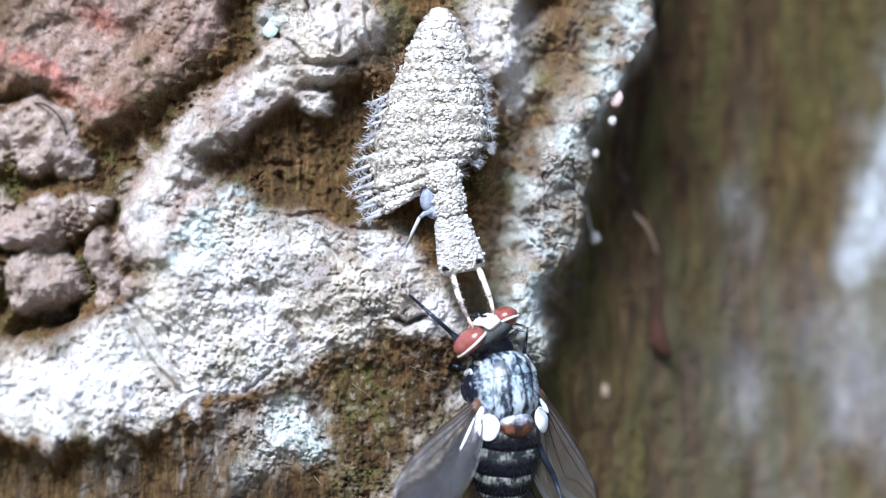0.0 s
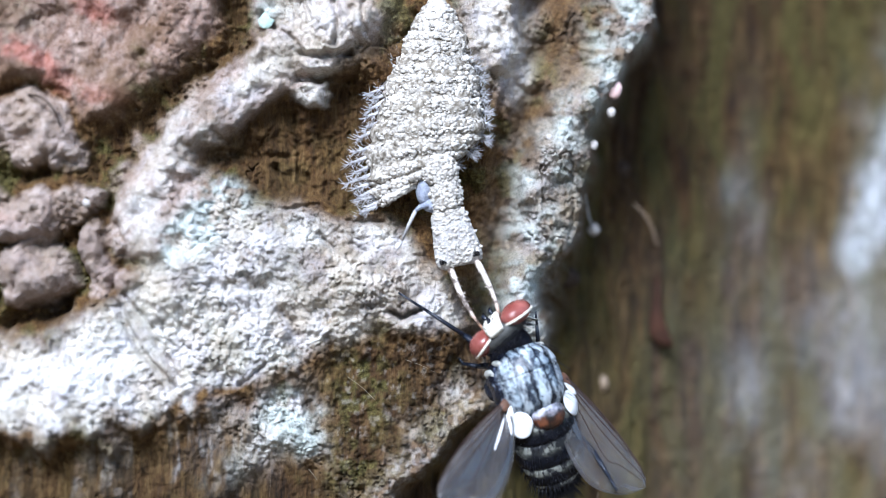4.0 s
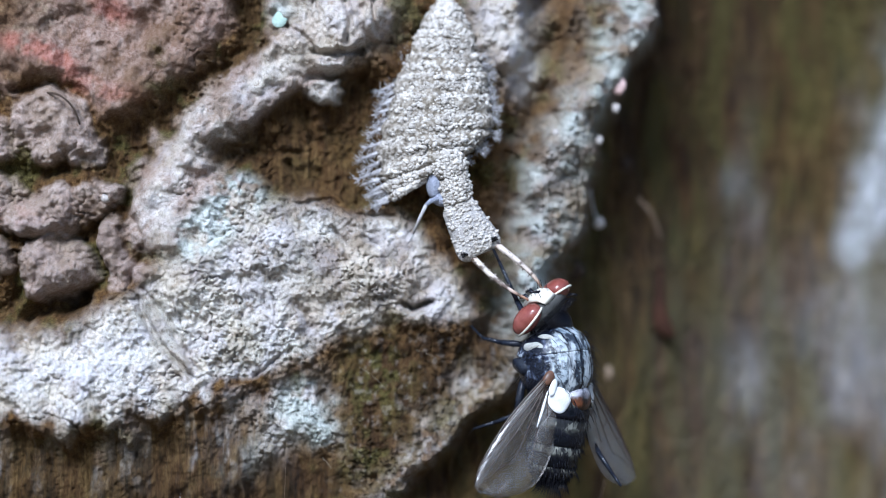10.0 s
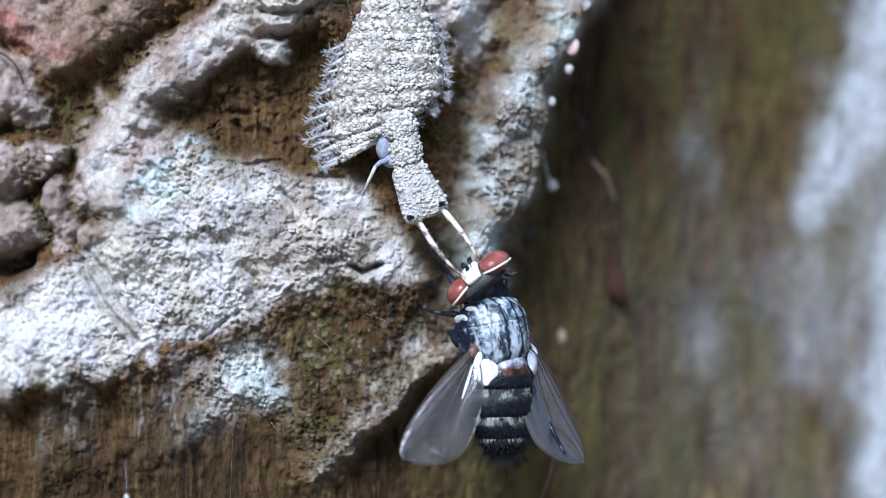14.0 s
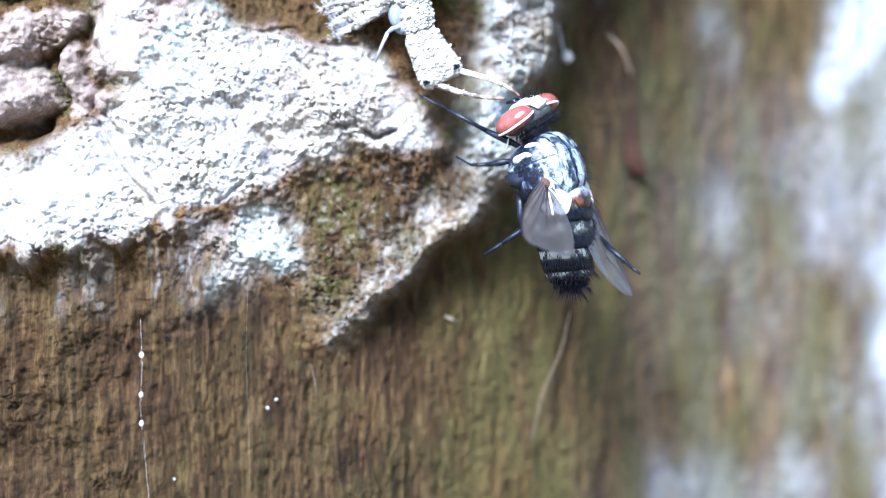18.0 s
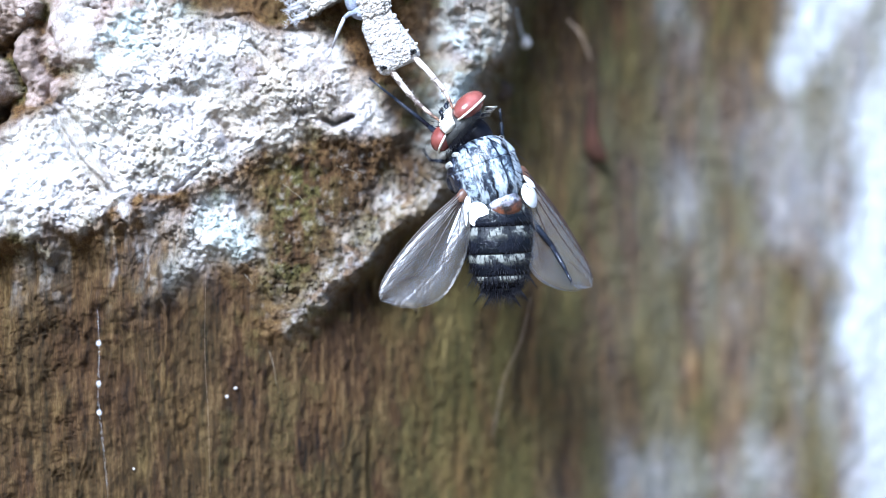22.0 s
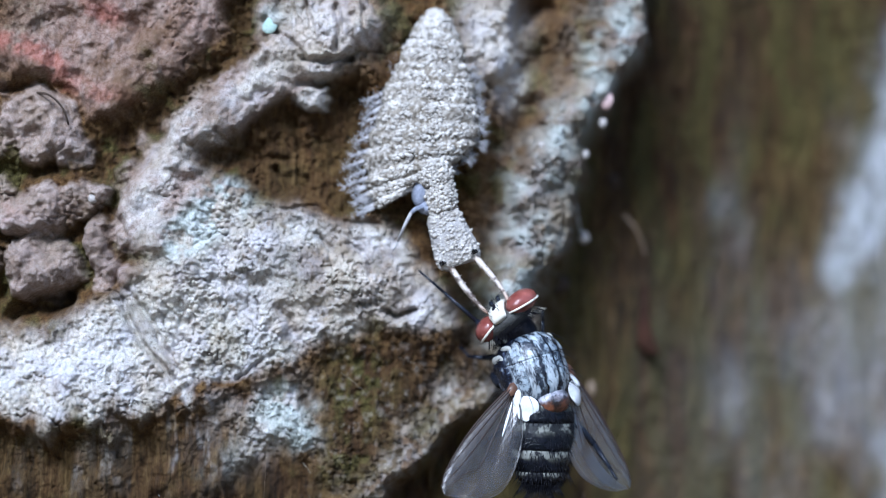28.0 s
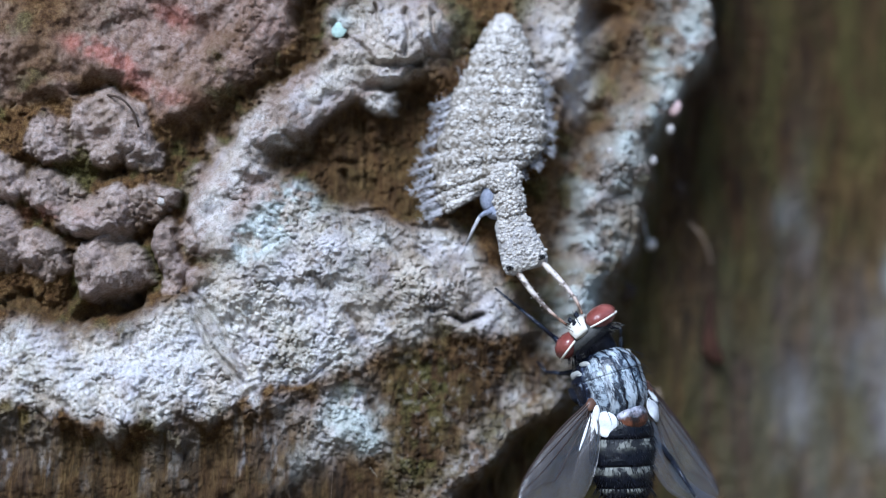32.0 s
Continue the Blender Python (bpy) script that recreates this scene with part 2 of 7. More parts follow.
def along(x, z, pts, widths=None):
    """Distance to a line through pts, and the width interpolated along it."""
    best, wide = np.full(x.shape, 1e9, np.float32), np.ones(x.shape, np.float32)
    for k, ((ax, az), (bx, bz)) in enumerate(zip(pts, pts[1:])):
        dx, dz = bx - ax, bz - az
        s = np.clip(((x - ax) * dx + (z - az) * dz) / (dx * dx + dz * dz), 0, 1)
        d = np.hypot(x - ax - s * dx, z - az - s * dz)
        near = d < best
        best = np.where(near, d, best)
        if widths:
            wide = np.where(near, widths[k] + (widths[k + 1] - widths[k]) * s, wide)
    return best, wide


def inside(x, z, pts):
    """Signed distance to a closed outline, positive within."""
    d, _ = along(x, z, [*pts, pts[0]])
    odd = np.zeros(x.shape, bool)
    for (ax, az), (bx, bz) in zip(pts, [*pts[1:], pts[0]]):
        if az != bz:
            odd ^= ((az > z) != (bz > z)) & (x < (bx - ax) * (z - az) / (bz - az) + ax)
    return np.where(odd, d, -d)


def bell(x, z, c, rx, rz, turn=0.0):
    co, si = math.cos(radians(turn)), math.sin(radians(turn))
    u, v = (x - c[0]) * co + (z - c[1]) * si, -(x - c[0]) * si + (z - c[1]) * co
    return np.exp(-((u / rx) ** 2 + (v / rz) ** 2) ** 1.3)


def mound(x, z, c, rx, rz, turn=0.0):
    """A rounded lump with a firm edge."""
    co, si = math.cos(radians(turn)), math.sin(radians(turn))
    u, v = (x - c[0]) * co + (z - c[1]) * si, -(x - c[0]) * si + (z - c[1]) * co
    return np.clip(1 - (u / rx) ** 2 - (v / rz) ** 2, 0, 1) ** 0.75


OUTLINE = [
    (11.57, 19.90), (10.63, 13.45), (10.23, 11.57), (9.08, 8.68), (8.01, 6.42), (7.08, 4.02), (6.42, 1.62), (5.95, -0.71), (5.38, -3.11),
    (4.25, -4.28), (2.76, -5.92), (1.21, -6.82), (-0.40, -8.63), (-1.54, -9.96), (-3.09, -11.29), (-4.44, -10.81), (-4.64, -8.90), (-5.07, -7.75), (-5.84, -7.50), (-6.86, -7.88),
    (-9.49, -10.33), (-10.51, -11.32), (-11.02, -12.72), (-11.45, -15.78), (-11.83, -27.00), (-30.19, -27.00), (-30.19, 18.90),
]
BURL = [
    (-30.45, -1.44), (-24.33, -1.78), (-20.71, -1.90), (-18.28, -2.29), (-15.85, -1.44), (-14.63, -0.76), (-13.28, -0.13), (-12.55, 1.13), (-12.14, 2.13), (-10.96, 3.40), (-9.73, 4.55), (-8.94, 5.14), (-8.37, 4.31), (-7.74, 3.74), (-6.24, 3.55), (-4.98, 3.77),
    (-3.71, 3.07), (-1.92, 2.93), (-0.89, 2.22), (0.14, 1.19), (1.19, -0.09), (1.72, -1.51), (0.68, -2.46), (-0.35, -2.25), (-1.63, -2.40), (-2.91, -2.25), (-3.93, -2.51), (-5.44, -3.47), (-6.69, -4.28), (-7.94, -5.05), (-10.16, -5.61), (-13.37, -6.27), (-15.82, -6.76), (-18.26, -6.62), (-20.68, -6.36), (-24.30, -6.60), (-30.42, -6.86),
]
RIDGE = [(-3.13, 12.05), (-4.77, 11.25), (-6.91, 10.05), (-8.89, 8.53), (-10.61, 6.80), (-11.84, 5.20), (-12.57, 3.76), (-12.81, 2.63)]
RIDGE_W = [1.2, 1.5, 1.45, 1.4, 1.55, 2.0, 2.0, 1.7]
VALLEYS = [
    ([(-8.06, 14.58), (-8.42, 12.29), (-8.83, 10.81), (-10.01, 9.59), (-11.19, 8.38), (-12.34, 7.46), (-13.33, 6.59), (-14.67, 5.87), (-15.53, 5.36)], [0.3, 0.45, 0.5, 0.35, 0.5, 0.95, 1.05, 0.85, 0.6]),
    ([(-14.67, 5.37), (-14.37, 4.25), (-14.21, 3.00), (-13.67, 2.12)], [0.8, 0.6, 0.35, 0.3]),
    ([(-15.77, 5.23), (-17.11, 4.79), (-18.82, 5.02), (-20.27, 4.86), (-22.69, 5.03)], [0.45, 0.35, 0.4, 0.4, 0.4]),
    ([(-14.36, 2.74), (-15.88, 2.23), (-17.82, 1.90), (-19.28, 2.13), (-20.50, 2.82), (-22.68, 2.93)], [0.3, 0.4, 0.45, 0.4, 0.35, 0.4]),
    ([(-15.51, 2.11), (-15.74, 0.86), (-15.86, -0.39), (-16.59, -1.04)], [0.45, 0.4, 0.45, 0.4]),
    ([(-18.79, 1.09), (-18.66, -0.40), (-19.26, -1.52), (-20.72, -1.15), (-23.13, -0.91)], [0.4, 0.45, 0.4, 0.3, 0.3]),
]
LUMPS = (
    ((-17.37, 6.79), 1.65, 1.60, 1.35), ((-15.83, 6.06), 0.65, 1.10, 0.9), ((-17.69, 3.09), 1.60, 1.10, 1.4), ((-15.34, 3.41), 1.0, 0.80, 1.1), ((-20.02, 4.02), 1.35, 0.95, 1.1), ((-20.05, 1.09), 1.25, 1.20, 1.1), ((-17.13, 0.55), 1.40, 1.55, 1.2),
    ((-14.69, 1.12), 0.72, 1.50, 1.1), ((-20.04, 6.25), 1.10, 1.00, 0.8), ((-22.19, 1.82), 1.4, 1.4, 1.2), ((-22.44, 4.29), 1.5, 1.2, 1.2), ((-6.29, 12.35), 1.40, 1.50, 1.0), ((-4.78, 11.76), 1.25, 1.55, 1.2), ((-3.77, 12.93), 1.00, 1.00, 1.0), ((-2.18, 12.46), 1.45, 1.05, 1.5),
    ((-4.64, 9.98), 1.30, 0.45, 1.0), ((-5.26, 8.51), 0.95, 0.75, 1.0), ((-7.79, 11.17), 0.7, 0.9, 0.5), ((-13.41, 0.25), 0.9, 0.6, 0.7), ((-12.31, 1.76), 0.7, 0.8, 0.6), ((3.08, 11.87), 1.7, 2.4, 1.4), ((3.89, 9.56), 0.9, 1.3, 0.8),
)
HOLLOW = [(-10.29, 6.38), (-9.01, 7.26), (-7.02, 8.22), (-6.02, 9.05), (-3.75, 9.40), (-2.86, 9.93), (-2.34, 8.10), (-2.83, 5.53), (-2.44, 3.69), (-3.71, 3.22), (-4.98, 3.92), (-6.24, 3.70), (-7.74, 3.89), (-8.49, 4.56), (-9.98, 4.97), (-10.60, 5.62)]
BROWN = [(-5.94, -4.44), (-4.94, -3.42), (-3.93, -2.61), (-2.40, -2.30), (-0.09, -2.51), (1.85, -2.11), (2.77, -3.21), (0.57, -4.78), (-0.97, -6.82), (-2.11, -8.17), (-3.38, -9.56), (-4.64, -10.57), (-6.16, -9.77), (-4.66, -7.51), (-4.67, -5.72)]
PLATE = [(-30.60, 20.02), (-8.22, 20.65), (-8.55, 13.55), (-9.03, 11.51), (-10.26, 10.01), (-12.59, 7.78), (-13.82, 7.18), (-15.54, 6.99), (-16.40, 8.55), (-18.11, 8.52), (-19.32, 7.68), (-30.51, 6.95)]
FAR_RIDGE = [(9.74, 13.87), (8.41, 10.41), (6.82, 7.75), (5.35, 5.48), (4.69, 2.96), (4.42, 0.56), (3.99, -1.56)]
BED = [(0.15, 14.31), (0.15, 9.72), (-0.23, 6.66), (0.41, 4.11), (1.56, 1.81), (2.96, -0.23)]
SIDE_GROOVE = [(5.31, 13.23), (4.38, 9.00), (3.43, 5.52), (3.04, 2.91), (2.91, 0.29), (2.75, -2.05)]


def rope(x, z, line, widths):
    """A rounded ridge with firm edges along a line."""
    d, w = along(x, z, line, widths)
    q = d / w + 0.45 * fbm(x * 0.9 + 21, z * 0.9, 4)
    return 0.5 * np.clip(1 - q * q, 0, 1) ** 0.8 + 0.5 * np.exp(-q * q * 1.1)


def pebbles(x, z, fill=0.62):
    """Close-set rounded granules with crevices between, one a unit square."""
    return np.sqrt(np.clip(1 - (cells(x, z) / fill) ** 2, 0, 1))


def bark(x, z):
    """Height towards the viewer of the bark at x, z, what grows on it, and the shade and haze in its colour."""
    wx = x + 0.42 * fbm(x * 0.55, z * 0.55, 4) + 0.10 * fbm(x * 3, z * 3 + 7, 3)
    wz = z + 0.42 * fbm(x * 0.55 + 40, z * 0.55, 4) + 0.10 * fbm(x * 3 + 50, z * 3, 3)
    ox, oz = x + 0.95 * fbm(x * 0.4, z * 0.4, 4), z + 0.95 * fbm(x * 0.4 + 40, z * 0.4, 4)
    sd = inside(ox, oz, OUTLINE)
    near = step(-0.6 - 0.9 * step(-2, -6, x) * step(-4, -7, z), 0.6 + 0.6 * step(-2, -6, x) * step(-4, -7, z), sd)
    # the old wood behind: long fibres that run down the trunk
    sway = 0.9 * fbm(x * 0.4, z * 0.22, 3) + 0.25 * fbm(x * 1.5, z * 0.5, 3)
    fibre = fbm((x + sway) * 2.2, z * 0.16, 5) + 0.6 * fbm((x + sway) * 5.5, z * 0.5, 4)
    wood = np.interp(x, [-30, -20, -8, -3, 2, 11.5, 18, 30], [3.6, 2.2, -1.2, -1.9, -5.2, -13.8, -18.2, -20]) + 0.20 * fibre + 0.45 * fbm(x * 0.7, z * 0.25, 4) + 0.20 * fbm(x * 4.4, z * 2.4, 4)
    wood = wood + 0.5 * bell(x, z, (-9.28, -13.23), 0.9, 3.5) + 1.2 * bell(x, z, (21.16, -13.56), 4, 12)
    for cx, deep in ((-9.9, 0.4), (-4.2, 0.3), (0.4, 0.35)):
        wood = wood - deep * np.exp(-((x + sway * 0.9 - cx) / 0.16) ** 2) * step(-0.35, 0.25, fbm(x * 0.2 + cx, z * 0.22, 3))
    # the living bark: one great burl, a slanting ridge above it and knobs to its side
    sb = inside(wx, wz, BURL) + 0.6 * fbm(x * 0.8 + 11, z * 0.5, 4) + 0.7 * step((-10.92, -2.13)[1], (-10.91, -4.65)[1], z) * fbm(x * 1.5 + 5, z * 0.4, 4)
    burl = step(-0.45, 1.1, sb)
    h = np.interp(x, [-26, -19, -13, -9, -5, 0, 4, 8.5, 14], [2.9, 1.9, 0.6, 0.0, -1.1, -1.7, -3.2, -5.4, -6.5])
    h = h + (1.25 + 0.3 * step(-8, -16, x)) * (0.35 * step(-0.9, 0.4, sb) + 0.65 * step(-1.2, 2.6, sb)) * (0.95 + 0.5 * fbm(x * 0.45 + 3, z * 0.45, 4))
    ridge = rope(wx, wz, RIDGE, RIDGE_W)
    h = h + 1.15 * ridge * (1 + 0.4 * fbm(x * 0.7, z * 0.7 + 30, 3))
    lx, lz = x + 1.5 * (wx - x) + 0.3 * fbm(x * 1.3, z * 1.3 + 60, 3), z + 1.5 * (wz - z) + 0.3 * fbm(x * 1.3 + 60, z * 1.3, 3)
    valley = 0.0 * x
    for line, wide in VALLEYS:
        d, w = along(lx, lz, line, wide)
        valley = np.maximum(valley, np.exp(-(d / w) ** 2))
    hollow = step(-0.35, 0.55, inside(wx, wz, HOLLOW))
    brown = step(-0.7, 0.7, inside(wx, wz, BROWN) + 1.1 * fbm(x * 1.3 + 81, z * 0.7, 4))
    plate = step(0.0, 0.8, inside(wx, wz, PLATE))
    h = h + 0.75 * plate + plate * (0.75 * fbm(x * 0.38 + 4, z * 0.38, 3) + 0.45 * fbm(x * 1.1 + 4, z * 0.8, 4))
    lumps = 0.0 * x
    for c, rx, rz, a in LUMPS:
        swell = mound(lx, lz, c, 1.15 * rx, 1.15 * rz)
        lumps = np.maximum(lumps, 0.85 * a * (0.65 * swell + 0.35 * bell(lx, lz, c, 1.25 * rx, 1.25 * rz)) * (1 + 0.7 * fbm(x * 0.9 + rx * 9, z * 0.9, 4)))
    h = h + lumps - 0.85 * valley * (1 - 0.8 * np.clip(lumps, 0, 1))
    d, _ = along(x, z, [(-19.08, 8.43), (-17.38, 8.83), (-16.28, 7.97), (-15.91, 6.98)])
    h = h - 0.45 * np.exp(-(d / 0.14) ** 2)
    h = h - 0.85 * hollow * (1 - 0.9 * np.clip(lumps, 0, 1))
    for line, wide, deep in (
        ([(-6.06, 7.65), (-6.00, 6.25), (-5.89, 4.73)], 0.12, 0.4), ([(-9.99, 6.23), (-8.00, 5.91), (-6.25, 5.87)], 0.10, 0.2), ([(-5.00, 6.78), (-4.61, 5.00), (-4.73, 3.92)], 0.10, 0.25), ([(-7.00, 5.47), (-6.50, 4.34)], 0.14, 0.5),
        ([(-18.41, -1.84), (-17.56, -1.19), (-16.10, -0.84)], 0.42, 1.9), ([(-13.65, -0.93), (-13.20, -2.14), (-12.15, -3.44), (-11.06, -4.50)], 0.15, 0.55), ([(-13.40, -0.38), (-12.29, -1.88), (-11.01, -4.05)], 0.13, 0.40), ([(-6.59, -1.13), (-6.21, -1.51), (-5.95, -2.04)], 0.22, 0.7), ([(-7.97, 0.39), (-7.77, -0.11)], 0.2, 0.5),
        ([(-4.97, 2.31), (-4.33, 1.68), (-4.15, 0.92)], 0.10, 0.4), ([(-3.45, 1.94), (-2.55, 1.18), (-2.36, 0.16)], 0.09, 0.35), ([(-7.74, 3.64), (-6.24, 3.45), (-4.98, 3.67), (-3.66, 2.96), (-2.13, 2.87)], 0.12, 0.45), ([(-5.78, 10.38), (-5.02, 10.30), (-3.50, 10.38)], 0.13, 0.8), ([(-5.87, 9.31), (-4.76, 9.44), (-3.49, 9.31)], 0.2, 0.8),
        ([(-7.04, 11.69), (-6.29, 11.21), (-5.73, 10.59)], 0.10, 0.45), ([(-4.22, 12.79), (-4.01, 11.65), (-4.21, 10.75)], 0.12, 0.7), ([(-3.00, 12.69), (-2.94, 11.42)], 0.12, 0.7), ([(-5.54, 13.01), (-5.23, 11.75)], 0.08, 0.4), ([(-8.44, -4.42), (-7.45, -3.79), (-6.70, -3.16)], 0.12, 0.4),
    ):
        d, _ = along(0.5 * (x + wx), 0.5 * (z + wz), line)
        h = h - deep * np.exp(-(d / wide) ** 2)
    d, _ = along(0.4 * x + 0.6 * wx, 0.4 * z + 0.6 * wz, [(-1.84, -1.25), (-1.25, -1.50), (-0.31, -1.20)])
    h = h - 1.2 * np.exp(-(d / 0.13) ** 2) + 0.3 * np.exp(-((d - 0.45) / 0.3) ** 2) * step(-0.99, -1.63, z)
    d, _ = along(ox, oz, BED)
    h = h - 0.9 * np.exp(-(d / 2.0) ** 2)
    d, _ = along(ox, oz, SIDE_GROOVE)
    groove = np.exp(-(d / 0.8) ** 2)
    h = h - 1.7 * groove
    d, _ = along(ox, oz, FAR_RIDGE)
    far = np.exp(-(d / 1.4) ** 2)
    h = h + 1.6 * far
    rim = np.exp(-((sd - 0.8) / 0.85) ** 2) * step(6, 2, z) * step(-10.6, -9.6, x) * (1 - 0.9 * step(-6.9, -5.9, x) * step(-3.2, -3.9, x) * step(-9.2, -10, z))
    # under the burl the wood runs on downwards in streaks
    under = step(0.6, -1.6, sb + 0.9 * fbm(x * 1.4 + 2, z * 0.25, 4)) * step((-10.93, -1.13)[1], (-10.90, -5.15)[1], z)
    slope = under * step(-8.2, -10.4, x + 0.12 * z)
    h = h - 0.5 * slope + 0.22 * fibre * slope + 0.9 * bell(x, z, (-17.5, -8.5), 8.5, 4.0, 8) * step(-7, -11, x)
    h = h + 0.35 * rim
    flank = under * (1 - slope) * (1 - burl)
    smooth = np.clip(plate + slope + ridge + 0.8 * np.clip(lumps, 0, 1), 0, 1)
    tongue = step(-0.1, 0.25, inside(x + 0.5 * (wx - x), z + 0.5 * (wz - z), [(-13.94, -1.03), (-13.11, -0.93), (-12.21, -1.88), (-11.56, -3.14), (-11.06, -4.40), (-11.35, -4.65), (-12.27, -3.74), (-13.39, -2.44)]))
    smooth = np.maximum(smooth, 0.9 * tongue)
    h = h + 0.22 * tongue
    h = h + 0.75 * fbm(x * 0.55, z * 0.5, 4) * (1 - 0.3 * burl) + 0.40 * flank * fbm(x * 1.3, z * 0.4, 3)
    h = h + 0.34 * fbm(x * 1.6, z * 1.6, 4) * (1 - 0.2 * burl) * (1 - 0.4 * smooth)
    for scale, deep, wide in ((0.7, 0.36, 0.020), (1.7, 0.28, 0.030), (3.6, 0.15, 0.05)):
        crack = fbm(x * scale + 31 * scale, z * scale * 0.85, 5)
        h = h - deep * np.exp(-(crack / wide) ** 2) * step(0.0, 0.3, fbm(x * 0.35 + 90 * scale, z * 0.35, 2)) * (1 - 0.6 * smooth)
    # what grows where
    clean = np.clip(valley * 1.5, 0, 1) ** 0.7 * (1 - 0.85 * step(0.25, 0.7, lumps)) * (1 - 0.8 * step(0.35, 0.8, ridge))
    edge = step(1.7, 0.0, sb) * step((-10.93, -0.62)[1], (-10.92, -3.14)[1], z)
    lichen = np.clip(1.15 * burl * step(-0.6, 0.2, 0.45 - 0.9 * under - 0.75 * edge + fbm(x * 1.1, z * 0.8, 5)), 0, 1)
    lichen = np.maximum(lichen, ridge * (0.25 + 0.55 * step(-0.3, 0.3, fbm(x * 0.9, z * 0.9, 4) + 0.35 * step((-10.00, 7.95)[0], (-7.02, 8.01)[0], x))))
    patch = np.zeros_like(x)
    for c, rx, rz, turn, a in (((-6.31, -5.70), 1.7, 1.2, 30, 1.0), ((-7.30, -7.22), 1.5, 0.8, 40, 1.0), ((-8.66, -8.71), 1.7, 0.6, 42, 1.0), ((-9.17, -5.93), 1.1, 1.0, 0, 0.6), ((1.21, -4.48), 1.2, 0.7, 38, 0.8), ((-0.84, -6.25), 1.4, 0.6, 42, 0.6), ((-10.40, -7.17), 0.9, 1.4, -20, 0.5)):
        patch = np.maximum(patch, a * bell(x, z, c, rx, rz, turn))
    drip = step(-0.10, 0.22, fbm(x * 1.5, z * 0.20 + 3, 4)) * step((-13.34, -10.41)[1], (-13.37, -6.15)[1], z) * step(-5, -8, x)
    patch = np.maximum(patch * step(-0.45, 0.0, fbm(x * 1.1, z * 0.9, 4)), 0.85 * drip * under)
    lichen = np.maximum(lichen, np.maximum(0.85 * patch, 0.42 * (0.25 + 0.75 * step(-0.25, 0.35, fbm(x * 4.2 + 50, z * 4.2, 4))) * rim))
    lichen = np.maximum(lichen, far * (0.22 + 0.22 * step(-0.30, 0.25, fbm(x * 1.1, z * 1.1, 3) + 0.1)))
    lichen = np.maximum(lichen, 0.9 * np.clip(bell(x, z, (3.08, 11.87), 1.6, 2.4) + bell(x, z, (3.89, 9.56), 0.7, 1.2) + bell(x, z, (-5.03, 11.88), 2.3, 1.6), 0, 1))
    patina = (1 - 0.95 * brown) * (1 - hollow) * (1 - 0.95 * clean)
    worn = bell(wx, wz, (-3.70, 1.17), 5.0, 3.2, -10) * step(-0.35, 0.25, fbm(x * 1.0 + 15, z * 1.0, 4) + 0.12) + 0.8 * bell(wx, wz, (-14.15, 0.87), 1.6, 2.0) + 0.5 * bell(wx, wz, (-11.44, 0.88), 1.8, 1.2)
    lichen = lichen * patina * (1 - 0.58 * np.clip(worn, 0, 1)) * (1 - 0.3 * tongue)
    lump_hue = step(0.15, 0.6, lumps) * step(-6, -9, x)
    lichen = np.maximum(lichen, 0.20 * lump_hue)
    lichen = np.maximum(lichen, 0.75 * np.exp(-(along(wx, wz, [(-6.17, 12.36), (-4.78, 11.63), (-5.02, 9.84), (-5.26, 8.43)])[0] / 1.0) ** 2) * step(0.2, 0.6, lumps))
    lichen = np.maximum(lichen, 0.14 * brown * step(0.2, 0.45, fbm(x * 4.4 + 7, z * 4.2, 5) + 0.25 * fbm(x * 0.7, z * 0.7 + 9, 2)) * near)
    crusty = step(-0.25, 0.2, fbm(x * 0.45 + 20, z * 0.45, 3) + 0.15)
    grain = crusty * pebbles(wx * 2.9 + 0.5 * fbm(x * 4, z * 4, 2), wz * 2.9 + 0.5 * fbm(x * 4 + 9, z * 4, 2)) * step(-0.5, 0.3, fbm(x * 1.2, z * 1.2 + 44, 3)) + 0.7 * pebbles(wx * 6.4 + 9, wz * 6.4)
    rough = 1 - 0.55 * smooth
    h = h + rough * ((0.05 + 0.12 * lichen) * (grain - 0.7) + 0.17 * fbm(x * 4.4 + 3, z * 4.4, 4) + 0.22 * (1 - lichen) * fbm(x * 3.4 + 60, z * 0.9, 4) + 0.22 * flank * fbm(x * 2.2 + 8, z * 1.1, 4))
    mint = np.zeros_like(x)
    for c, rx, rz, turn, a in (((-9.23, 3.67), 1.9, 1.0, 50, 1.0), ((-10.46, 2.27), 1.8, 0.9, 35, 1.0), ((-6.18, -5.83), 1.3, 1.1, 0, 0.75), ((-5.42, -6.99), 0.7, 0.8, 0, 0.8), ((-9.16, -8.45), 1.2, 0.7, 30, 0.6), ((-7.29, 12.19), 0.5, 0.5, 0, 0.5), ((4.61, -0.09), 0.6, 1.2, -20, 0.6)):
        mint = np.maximum(mint, a * bell(x, z, c, rx, rz, turn))
    mint = np.maximum(mint, 0.55 * far * step(-0.4, 0.15, fbm(x * 0.6 + 9, z * 0.6, 3) + 0.1))
    mint = np.clip(mint * patina * step(-0.35, 0.1, fbm(x * 1.5, z * 1.5, 3)), 0, 0.58)
    pink = np.clip(plate * step(-0.6, 0.1, fbm(x * 0.7, z * 0.7, 4) + 0.15) + 0.95 * lump_hue, 0, 1)
    pink = np.maximum(pink, 0.9 * step(0.1, 0.5, ridge)) * (1 - 0.9 * hollow * (1 - lump_hue)) * (1 - 0.95 * clean)
